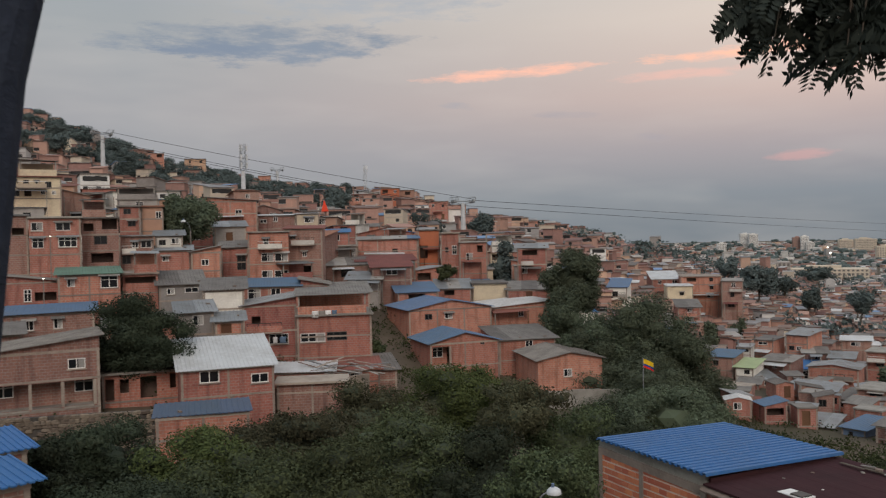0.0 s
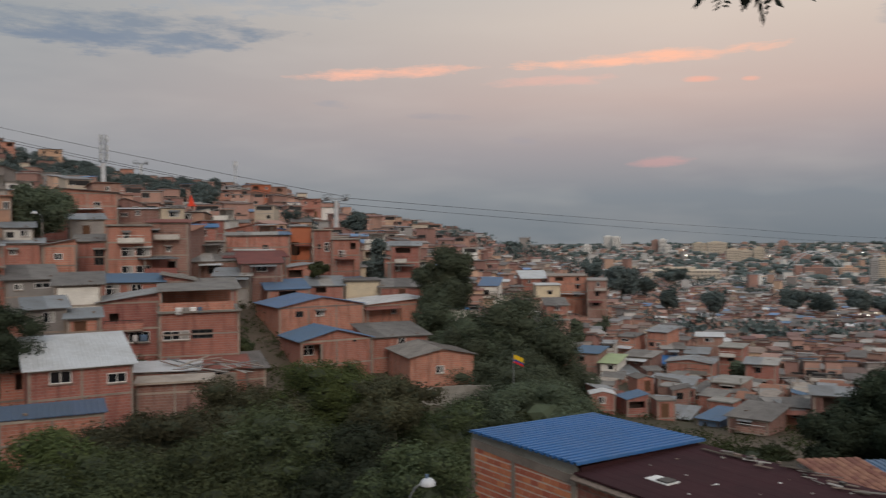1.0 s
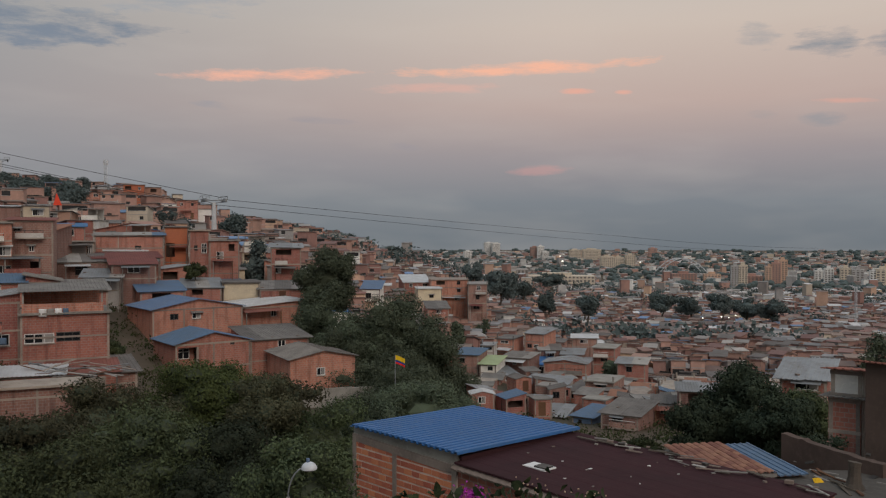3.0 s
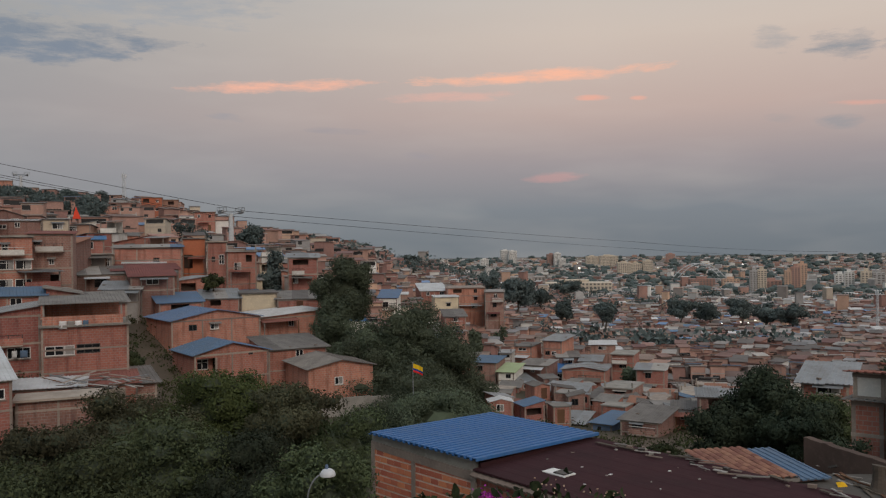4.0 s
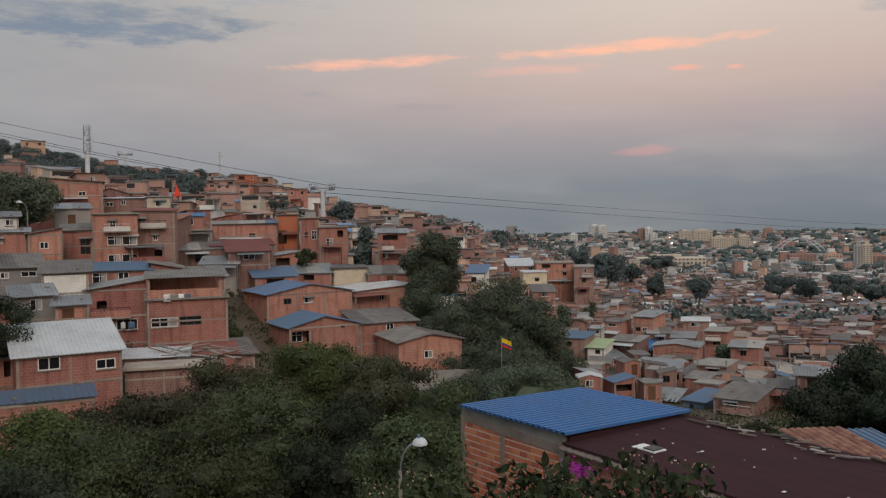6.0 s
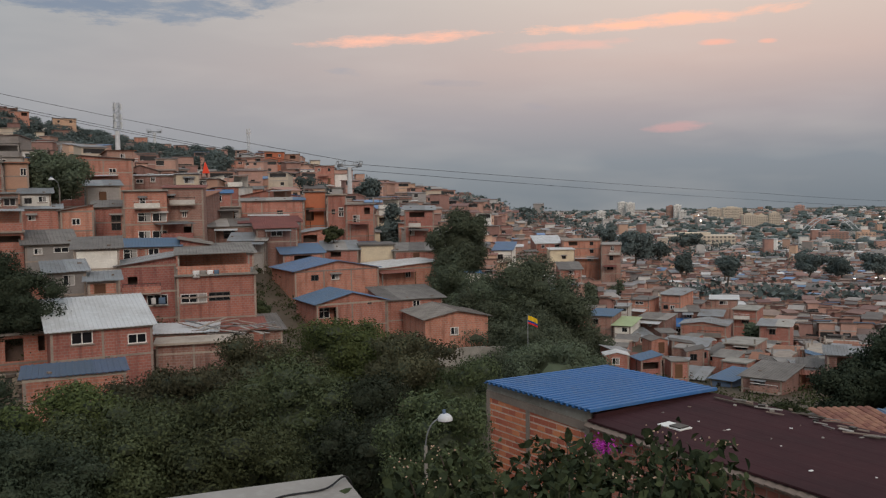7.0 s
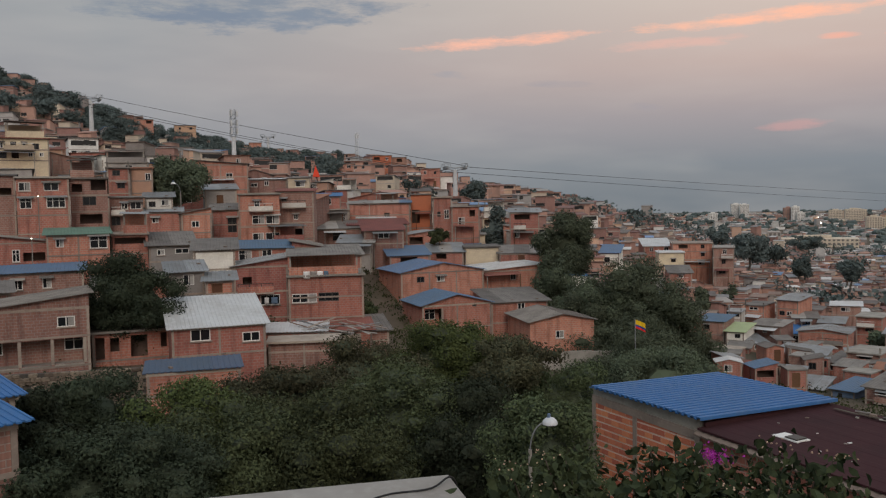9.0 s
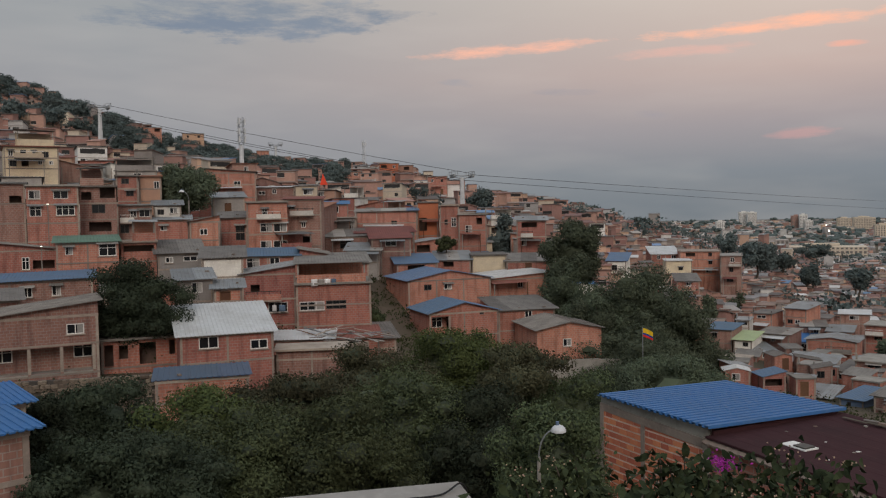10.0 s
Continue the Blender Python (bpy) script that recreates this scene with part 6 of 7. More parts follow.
def slope(b, rng, a0, a1, size):
    r = 238.0
    while r < 560:
        step = (7.0 + (r - 238) * .004) * size / r
        a = radians(a0)
        while a < radians(a1):
            aj, rj = a + rng.uniform(-.2, .2) * step, r + rng.uniform(-3, 3)
            a += step * rng.uniform(.85, 1.3)
            deg = math.degrees(aj)
            if r > 430 and deg < -4:
                continue
            if rng.random() < (.08 if deg > -6 else .2 if r < 285 else .42 if deg < -21 else .62):
                continue
            x, y = rj * math.sin(aj), rj * math.cos(aj)
            far_house(b, x, y, ground(x, y), rng.uniform(4.2, 7.6) * size, rng.uniform(4.5, 7) * size, (2.35 * rng.choice((1, 1, 1, 2, 2, 3) if deg < 12 else (1, 1, 2, 2)) + rng.uniform(-.2, .4)) * (.5 + .5 * size),
                      -deg + rng.choice((0, 15, -25)) + rng.uniform(-10, 10), rng.choice(FWALL), rng.choice(FROOF), rng, True, rng.uniform(-1.3, .9))
        r += (8.2 + (r - 238) * .008) * size


def plain(rng):
    b = Build()
    r = 570.0
    while r < 4300:
        size = 5.6 + (r - 570) * .0062
        step = size * 1.15 / r
        a = radians(-6)
        while a < radians(56):
            aj, rj = a + rng.uniform(-.3, .3) * step, r * (1 + rng.uniform(-.02, .02))
            a += step * rng.uniform(.8, 1.5)
            if rng.random() < (.25 if r < 800 else .5):
                continue
            x, y = rj * math.sin(aj), rj * math.cos(aj)
            z = ground(x, y)
            w = size * rng.uniform(.6, 1.3)
            h = rng.uniform(2.6, 5.5) if rng.random() < .95 else rng.uniform(7, 15)
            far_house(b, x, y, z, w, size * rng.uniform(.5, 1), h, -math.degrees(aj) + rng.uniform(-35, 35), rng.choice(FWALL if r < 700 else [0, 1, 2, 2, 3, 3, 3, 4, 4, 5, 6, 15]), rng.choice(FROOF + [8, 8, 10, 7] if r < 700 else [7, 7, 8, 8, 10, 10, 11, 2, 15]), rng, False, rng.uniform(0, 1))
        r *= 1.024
    tagged(put("city_blocks", b.mesh("city_blocks", FAR_HAZED)), "low pale city blocks, hazed in colour, spread over the plain to the horizon", "city", kind="stuff")


slums()


def far_woods():
    """Clumps of trees between the houses of the plain and along the ridge."""
    rng, nr = random.Random(11), np.random.RandomState(11)
    V, F, off = [], [], 0
    iv, it = ico(2)

    def clump(x, y, z, s, flat=.8):
        nonlocal off
        if math.hypot(x, y) < 900:
            # leafy clumps where they can still be told apart
            k = 170
            p = np.array([x, y, z + s * .45]) + nr.normal(size=(k, 3)) * s * np.array([.42, .42, .24])
            t = nr.normal(size=(k, 3))
            t /= np.linalg.norm(t, axis=1)[:, None]
            w = np.cross(t, nr.normal(size=(k, 3)))
            w /= np.linalg.norm(w, axis=1)[:, None]
            ln = s * .2 * nr.uniform(.6, 1.4, (k, 1))
            V.append(np.stack([p - t * ln * .5, p + w * ln * .4, p + t * ln * .5, p - w * ln * .4], 1).reshape(-1, 3))
            F.extend((off + 4 * j, off + 4 * j + 1, off + 4 * j + 2, off + 4 * j + 3) for j in range(k))
            off += 4 * k
            return
        for k in range(rng.randint(5, 8)):
            c = np.array([x + rng.uniform(-.7, .7) * s, y + rng.uniform(-.7, .7) * s, z + s * rng.uniform(.2, .75)])
            rad = s * rng.uniform(.35, .55)
            wob = 1 + .35 * nr.rand(len(iv))[:, None] - .15
            V.append(c + iv * rad * np.array([1, 1, flat]) * wob)
            F.extend((p + off, q + off, t + off) for p, q, t in it)
            off += len(iv)
    r = 250.0
    while r < 4200:
        step = max(16.0, r * .035) / r
        a = radians(-10 if r > 420 else -32)
        while a < radians(55):
            aj, rj = a + rng.uniform(-.5, .5) * step, r * (1 + rng.uniform(-.03, .03))
            a += step
            x, y = rj * math.sin(aj), rj * math.cos(aj)
            green = noise.noise((x * .004, y * .004, 3.0)) + noise.noise((x * .012, y * .012, 7.0)) * .6
            if green > (.2 if r < 560 else -0.14 if r < 850 else -0.42) + rng.uniform(-.1, .1):
                clump(x, y, ground(x, y), rng.uniform(4, 7) * (1 + r / 2500))
        r *= 1.045
    me = mesh_from("far_woods", np.concatenate(V), F, ["leaf_hazed"], smooth=False)
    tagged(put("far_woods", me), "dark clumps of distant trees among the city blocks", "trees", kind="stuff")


far_woods()


def ridge_trees():
    rng = random.Random(31)
    base = []
    for k in range(5):
        me, _ = crown_mesh(900 + k, (5.5, 5.5, 4.2), 26, 0.8, 2200, "leaf_hazed")
        base.append(me)
    for k in range(240):
        deg = rng.uniform(-29, -6.5)
        rr = rng.uniform(330 if k % 4 == 0 else 396, 432) if deg < -23 else rng.uniform(285, 430)
        x, y = rr * math.sin(radians(deg)), rr * math.cos(radians(deg))
        z = ground(x, y)
        s = rng.uniform(.5, 1.0)
        r = root("tree", pose(x, y, z - .3), "dark distant tree on the wooded ridge", "tree", "ridge trees")
        put("crown", base[k % 5], r, pose(0, 0, 4.6 * s, 0, 0, rng.uniform(0, 360)) @ Matrix.Scale(s, 4))
        b = Build()
        b.tube((0, 0, 0), (.3, .1, 4 * s), .35, .2, 7)
        put("trunk", b.mesh("trunk", ["bark"]), r)


ridge_trees()


def tower(x, y, w, d, h, yaw, mat, floors, label="", group="city towers"):
    r = root("apartment_tower", pose(x, y, ground(x, y), 0, 0, yaw), label or f"{WALL_WORD[mat].replace('plastered', 'rendered')} apartment tower far off in the city", "tower", group)
    b = Build()
    b.box(-w / 2, w / 2, 0, d, -2, h)
    b.box(-w / 5, w / 5, d * .3, d * .7, h, h + 3)
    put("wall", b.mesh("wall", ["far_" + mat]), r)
    # loggia strips that run up the facade, one by one
    n = max(3, int(w / 4))
    c = Build()
    c.box(-w / n * .28, w / n * .28, -.12, .05, h * .04, h * .95)
    strip = c.mesh("window_strip", ["far_fibrocement"])
    c = Build()
    c.box(-w / 2, w / 2, -.2, -.125, 0, h / floors * .42)
    slab = c.mesh("spandrel", ["far_" + mat])
    for j in range(n):
        put("window_strip", strip, r, pose(-w / 2 + w * (j + .5) / n, 0, 0))
    for k in range(floors):
        put("spandrel", slab, r, pose(0, 0, h * k / floors))


tower(1068, 2973, 34, 27, 50, -12, "plaster_white", 12)
tower(1083, 2933, 30, 24, 48, -12, "plaster_white", 12)
tower(749, 2260, 23, 18, 28, -10, "plaster_white", 8)
tower(1018, 2414, 25, 20, 38, -15, "brick_brown", 10)
tower(1028, 2388, 21, 17, 41, -15, "plaster_white", 10)
tower(1036, 2369, 21, 17, 24, -16, "plaster_white", 6)
tower(1179, 2460, 37, 29, 28, -18, "plaster_cream", 6)
tower(1131, 2257, 44, 35, 32, -19, "plaster_cream", 7)
tower(812, 1545, 26, 21, 26, -20, "plaster_cream", 8)
tower(620, 857, 10, 8, 26, -28, "plaster_grey", 12)
tower(627, 852, 10, 8, 27, -28, "plaster_cream", 12)
tower(675, 865, 10, 8, 25, -30, "plaster_peach", 11)
tower(681, 861, 10, 8, 30, -30, "brick_orange", 12)
tower(704, 878, 11, 9, 33, -31, "plaster_peach", 13)
tower(786, 908, 13, 10, 18, -33, "plaster_white", 7)
tower(773, 877, 11, 9, 22, -33, "plaster_white", 8)
tower(777, 853, 12, 10, 23, -34, "plaster_cream", 8)
tower(787, 844, 14, 11, 21, -35, "plaster_grey", 7)
tower(758, 775, 15, 12, 24, -36, "plaster_cream", 8)
tower(752, 781, 10, 8, 22, -36, "plaster_white", 8)
tower(1565, 2634, 29, 23, 30, -23, "brick_orange", 8)
tower(1243, 2583, 39, 31, 23, -18, "plaster_peach", 6)
tower(1179, 2332, 46, 37, 30, -19, "plaster_cream", 6)
tower(865, 1594, 22, 18, 23, -21, "plaster_cream", 7)
tower(886, 1582, 20, 16, 28, -21, "plaster_cream", 8)
tower(956, 1541, 37, 29, 14, -24, "brick_orange", 5)
tower(662, 964, 21, 16, 12, -26, "plaster_peach", 5)
tower(632, 984, 32, 25, 12, -25, "brick_brown", 5)
tower(676, 899, 23, 18, 12, -29, "brick_orange", 6)
tower(371, 820, 80, 40, 12, -25, "plaster_cream", 3, "long low cream market hall in the valley", "city halls")
tower(325, 839, 40, 40, 14, -20, "concrete", 2, "grey-roofed hall in the valley", "city halls")

# ---- cable car line, masts, lamps, flags ----


def pylon(x, y, top, h, yaw, scale=1.0):
    r = root("cable_car_pylon", pose(x, y, top - h, 0, 0, yaw), "white tubular cable car pylon with a steel crosshead", "pylon", "cable car pylons")
    b = Build()
    b.tube((0, 0, -2), (0, 0, h * .93), 1.0 * scale, .55 * scale, 14)
    put("mast", b.mesh("mast", ["steel_white"]), r)
    for s in (-1, 1):
        b = Build()
        b.tube((0, 0, h * .90), (s * 3.1 * scale, 0, h * .965), .16 * scale, .14 * scale, 6)
        b.tube((0, 0, h * .955), (s * 3.1 * scale, 0, h * .965), .22 * scale, .18 * scale, 6)
        put("crossarm", b.mesh("crossarm", ["steel_grey"]), r)
        b = Build()
        b.box(s * 2.7 * scale - .25, s * 2.7 * scale + .25, -2.6 * scale, 2.6 * scale, h * .945, h * .955 + .4)
        for k in range(6):
            b.tube((s * 2.7 * scale - .3, (-2.2 + k * .88) * scale, h * .945), (s * 2.7 * scale + .3, (-2.2 + k * .88) * scale, h * .945), .35, .35, 8)
        put("sheave_train", b.mesh("sheave_train", ["steel_grey"]), r)
        b = Build()
        for u in (1.6, 3.4):
            b.tube((s * u * scale, -1.5 * scale, h * .96), (s * u * scale, -1.5 * scale, h * 1.0 + .25 * scale), .08, .08, 5)
            b.tube((s * u * scale, 1.5 * scale, h * .96), (s * u * scale, 1.5 * scale, h * 1.0 + .25 * scale), .08, .08, 5)
        b.tube((s * 1.6 * scale, -1.5 * scale, h + .25 * scale), (s * 3.4 * scale, -1.5 * scale, h + .25 * scale), .08, .08, 5)
        b.tube((s * 3.4 * scale, -1.5 * scale, h + .25 * scale), (s * 3.4 * scale, 1.5 * scale, h + .25 * scale), .08, .08, 5)
        put("railing", b.mesh("railing", ["steel_grey"]), r)
    b = Build()
    b.box(.75 * scale, 1.5 * scale, -.5, .5, h * .45, h * .5)
    put("platform", b.mesh("platform", ["steel_grey"]), r)


pylon(5.6, 239.1, 11.8, 19, 12)
pylon(-112.8, 278.1, 38.6, 22, 30)
pylon(-81.5, 412.1, 36.5, 18, 10)


def wire(name, a, c, sag, rad, label, group, n=24, mat="cable"):
    cu = bpy.data.curves.new(name, "CURVE")
    cu.dimensions, cu.bevel_depth, cu.bevel_resolution = "3D", rad, 1
    s = cu.splines.new("POLY")
    s.points.add(n)
    for k in range(n + 1):
        f = k / n
        p = Vector(a).lerp(Vector(c), f)
        s.points[k].co = (p.x, p.y, p.z - 4 * sag * f * (1 - f), 1)
    cu.materials.append(MATS[mat])
    tagged(new(name, cu), label, "cable", group)


wire("cable", (-110.1, 278.1, 38.2), (8.3, 239.1, 11.6), 0.6, 0.07, "dark steel cable of the cable car line", "cable car cables")
wire("cable", (8.3, 239.1, 11.2), (294.2, 545.9, 2.9), 0.5, 0.07, "dark steel cable of the cable car line", "cable car cables")
wire("cable", (294.2, 545.9, 2.9), (587.5, 682.2, -8.5), 2, 0.1, "dark steel cable of the cable car line", "cable car cables")
wire("cable", (-114.0, 278.1, 35.2), (2.9, 239.1, 9.6), 0.9, 0.07, "dark steel cable of the cable car line", "cable car cables")
wire("cable", (-115.5, 278.1, 36.4), (2.9, 239.1, 10.0), 0.9, 0.07, "dark steel cable of the cable car line", "cable car cables")
wire("cable", (2.9, 239.1, 10.0), (284.8, 528.3, -1.9), 0.5, 0.07, "dark steel cable of the cable car line", "cable car cables")
wire("cable", (284.8, 528.3, -1.9), (587.4, 682.2, -12.7), 2, 0.1, "dark steel cable of the cable car line", "cable car cables")
wire("cable", (-171.8, 281.9, 51.3), (-110.1, 278.1, 37.8), 1, 0.07, "dark steel cable of the cable car line", "cable car cables")
wire("cable", (-176.8, 281.9, 50.3), (-115.5, 278.1, 37.8), 1, 0.07, "dark steel cable of the cable car line", "cable car cables")


def lattice_mast(x, y, top, h, wide, label, panel=True):
    r = root("radio_mast", pose(x, y, top - h), label, "mast", "radio masts")
    if panel:
        b = Build()
        b.tube((0, 0, -2), (0, 0, h * .52), .75, .62, 12)
        put("pole", b.mesh("pole", ["steel_white"]), r)
        z0 = h * .52
    else:
        z0 = 0
    k, n = 0, 6 if panel else 12
    b = Build()
    for sx, sy in ((-1, -1), (1, -1), (1, 1), (-1, 1)):
        b.tube((sx * wide, sy * wide, z0), (sx * wide * .8, sy * wide * .8, h), .07, .06, 5)
    for k in range(n):
        za, zb = z0 + (h - z0) * k / n, z0 + (h - z0) * (k + 1) / n
        for p, q in (((-1, -1), (1, -1)), ((1, -1), (1, 1)), ((1, 1), (-1, 1)), ((-1, 1), (-1, -1))):
            b.tube((p[0] * wide, p[1] * wide, za), (q[0] * wide * .9, q[1] * wide * .9, zb), .04 if panel else .09, .04 if panel else .09, 4)
            b.tube((p[0] * wide, p[1] * wide, za), (q[0] * wide, q[1] * wide, za), .04, .04, 4)
    put("lattice", b.mesh("lattice", ["steel_grey" if panel else "steel_white"]), r)
    for j in range(9 if panel else 3):
        a = j * math.tau / (3 if not panel else 3) + .4
        zz = h * ((.97, .80, .66)[j // 3] if panel else .97)
        b = Build()
        px, py = math.cos(a) * wide * 1.5, math.sin(a) * wide * 1.5
        b.box(px - .22, px + .22, py - .15, py + .15, zz - 1.6, zz + .2)
        b.tube((0, 0, zz - .7), (px, py, zz - .7), .05, .05, 5)
        put("antenna", b.mesh("antenna", ["steel_white"]), r)


lattice_mast(-60.3, 253.0, 30.3, 17, .8, "white telecom mast with stacked antenna racks")
lattice_mast(-36.0, 388.5, 34.9, 26, .6, "slim pale lattice radio mast", False)
lattice_mast(286.0, 308.1, -21.2, 22, .4, "slim lattice mast in the valley", False)


def street_lamp(x, y, z, foot, side=1, s=1.0, group="street lamps"):
    """A post with a curved arm and a domed head; x, y, z is the head."""
    r = root("street_lamp", pose(x - .55 * side * s, y, foot), "grey street lamp with a curved arm and domed white head", "street lamp", group)
    h = z - foot
    b = Build()
    b.tube((0, 0, 0), (0, 0, h - .75 * s), .06 * s, .05 * s, 8)
    put("pole", b.mesh("pole", ["concrete_old"]), r)
    b = Build()
    p = Vector((0, 0, h - .8 * s))
    for k in range(1, 9):
        a = math.pi * .5 * k / 8
        q = Vector((side * .42 * s * (1 - math.cos(a)), 0, h - .8 * s + .78 * s * math.sin(a)))
        b.tube(p, q, .022 * s, .022 * s, 6, cap=False)
        p = q
    put("arm", b.mesh("arm", ["steel_grey"]), r)
    bm = bmesh.new()
    bmesh.ops.create_uvsphere(bm, u_segments=18, v_segments=10, radius=.21 * s)
    bmesh.ops.bisect_plane(bm, geom=bm.verts[:] + bm.edges[:] + bm.faces[:], plane_co=(0, 0, -.02 * s), plane_no=(0, 0, -1), clear_outer=True)
    for v in bm.verts:
        v.co.z *= .85
    me = bpy.data.meshes.new("head")
    bm.to_mesh(me)
    bm.free()
    me.materials.append(MATS["steel_white"])
    me.polygons.foreach_set("use_smooth", [True] * len(me.polygons))
    head = put("head", me, r, pose(side * .55 * s, 0, h - .05 * s), "domed white lamp head")
    b = Build()
    b.tube((0, 0, -.05 * s), (0, 0, .0), .14 * s, .19 * s, 14)
    put("lens", b.mesh("lens", ["frame_dark"]), head)
    b = Build()
    b.tube((-.02, 0, .15 * s), (-.02, 0, .27 * s), .045 * s, .045 * s, 8)
    put("photocell", b.mesh("photocell", ["paint_blue"]), head)


street_lamp(2.19, 16.29, -4.26, -11.5, 1, 0.72)
street_lamp(-33.3, 107.0, 3.6, 0.5, -1, 1.6)


def flags():
    r = root("flag", pose(18.02, 76.04, -10.67 - 6.8), "yellow, blue and red striped flag on a thin pole", "flag")
    b = Build()
    b.tube((0, 0, 0), (0, 0, 6.9), .05, .04, 8)
    put("pole", b.mesh("pole", ["steel_grey"]), r)
    for nm, z0, z1, mat in (("yellow_band", 6.38, 6.8, "cloth_yellow"), ("blue_band", 6.2, 6.38, "cloth_blue"), ("red_band", 6.02, 6.2, "cloth_red")):
        v, f = [], []
        n = 10
        for k in range(n + 1):
            x, y = .95 * k / n, .09 * math.sin(k * 1.3) * (k / n)
            dz = -.42 * (k / n) ** 1.3
            v += [(x, y, z0 + dz), (x, y, z1 + dz), (x, y + .012, z0 + dz), (x, y + .012, z1 + dz)]
        for k in range(n):
            a = 4 * k
            f += [(a, a + 4, a + 5, a + 1), (a + 2, a + 3, a + 7, a + 6), (a + 1, a + 5, a + 7, a + 3), (a, a + 2, a + 6, a + 4)]
        put(nm, mesh_from(nm, v, f, [mat]), r)
    x, y, z = -26.6, 188.3, 6.6
    r = root("red_canopy", pose(x, y, z), "pointed red canopy among the trees", "canopy")
    v = [(-.75, -.75, .6), (.75, -.75, .6), (.75, .75, .6), (-.75, .75, .6), (-.2, 0, 3.2)]
    put("cloth", mesh_from("cloth", v, [(0, 1, 4), (1, 2, 4), (2, 3, 4), (3, 0, 4), (3, 2, 1, 0)], ["cloth_red"]), r)
    b = Build()
    b.tube((-.2, 0, min(-3.0, ground(x, y) - z)), (-.2, 0, 3.1), .08, .06, 6)
    put("pole", b.mesh("pole", ["steel_grey"]), r)


flags()


def leaflets(points, dirs, length, pairs, size, mat, name, seed):
    """Feathery compound leaves: a thin stalk with pointed leaflets in pairs."""
    nr = np.random.RandomState(seed)
    V, F = [], []
    for p, d in zip(points, dirs):
        p, d = np.array(p), np.array(d) / np.linalg.norm(d)
        side = np.cross(d, nr.normal(size=3) * .5 + np.array([0, 1.0, 0]))
        side /= np.linalg.norm(side)
        nrm = np.cross(d, side)
        for j in range(pairs):
            f = (j + .6) / pairs
            c = p + d * length * f + np.array([0, 0, -.25 * length * f * f])
            for s in (-1, 1):
                t = side * s * .85 + d * .55 + nrm * nr.normal() * .15
                t /= np.linalg.norm(t)
                ln = size * (1.1 - .5 * abs(f - .4)) * nr.uniform(.85, 1.15)
                w = np.cross(t, nrm) * ln * .2
                o = len(V)
                V.extend([c, c + t * ln * .45 + w, c + t * ln, c + t * ln * .45 - w])
                F.append((o, o + 1, o + 2, o + 3))
        o = len(V)
        e = p + d * length + np.array([0, 0, -.25 * length])
        V.extend([p + nrm * .003, p - nrm * .003, e])
        F.append((o, o + 1, o + 2))
    return mesh_from(name, V, F, [mat])


def overhanging_tree():
    """The tree over the lookout: its trunk stands at one side, and a spray of its leaves hangs into view at the other."""
    r = root("overhanging_tree", pose(-2.07, 3.35, -2.6), "dark leaning tree trunk with a hanging spray of feathery leaves", "tree")
    b = Build()
    rows = ((-.22, 0, 0, .21), (-.12, 0, 1.3, .19), (.0, 0, 2.55, .18), (.1, 0, 3.3, .17), (.2, .05, 4.2, .16), (.5, .2, 5.6, .13))
    for p, q in zip(rows, rows[1:]):
        b.tube(p[:3], q[:3], p[3], q[3], 14, cap=False)
    put("trunk", b.mesh("trunk", ["bark_blue"]), r)
    tip = Vector((2.46, 4.81, 1.59)) - Vector((-2.07, 3.35, -2.6))
    b = Build()
    a, c = Vector((.5, .2, 5.6)), tip + Vector((.1, .1, 1.2))
    mid = (a + c) / 2 + Vector((0, 0, .8))
    b.tube(a, mid, .1, .06, 8, cap=False)
    b.tube(mid, c, .06, .03, 8, cap=False)
    put("bough", b.mesh("bough", ["bark"]), r)
    rng = random.Random(3)
    pts, dirs = [], []
    for k in range(24):
        end = tip + Vector((rng.uniform(-.55, .55), rng.uniform(-.22, .22), 0))
        off = (end - tip).x
        end.z = tip.z + .19 + .62 * abs(off) ** 1.25 + rng.uniform(0, .42)
        start = c + Vector((rng.uniform(-.25, .25), rng.uniform(-.2, .2), rng.uniform(-.1, .2)))
        b = Build()
        m2 = start.lerp(end, .5) + Vector((off * .3, 0, .05))
        b.tube(start, m2, .014, .009, 6, cap=False)
        b.tube(m2, end, .009, .004, 6)
        put("twig", b.mesh("twig", ["bark"]), r)
        for j in range(11):
            f = 1 - j / 12
            q = m2.lerp(end, f) if j < 7 else start.lerp(m2, rng.uniform(.3, 1))
            pts.append(q)
            dirs.append((rng.uniform(-1, 1) + off * .6, rng.uniform(-1, 1), rng.uniform(-1.0, .15)))
    put("leaves", leaflets(pts, dirs, .24, 9, .085, "leaf_spray", "leaves", 5), r, None, "feathery dark pinnate leaves")


overhanging_tree()


def broad_leaf(p, t, nrm, ln, V, F):
    """One folded, pointed leaf of eight corners."""
    w = np.cross(t, nrm)
    o = len(V)
    for f, s in ((0, 0), (.3, .22), (.6, .26), (1, 0), (.6, -.26), (.3, -.22)):
        V.append(p + t * ln * f + w * ln * s + nrm * ln * (.12 * abs(s) * 3 - .25 * f * f))
    F.extend([(o, o + 1, o + 5), (o + 1, o + 2, o + 4, o + 5), (o + 2, o + 3, o + 4)])


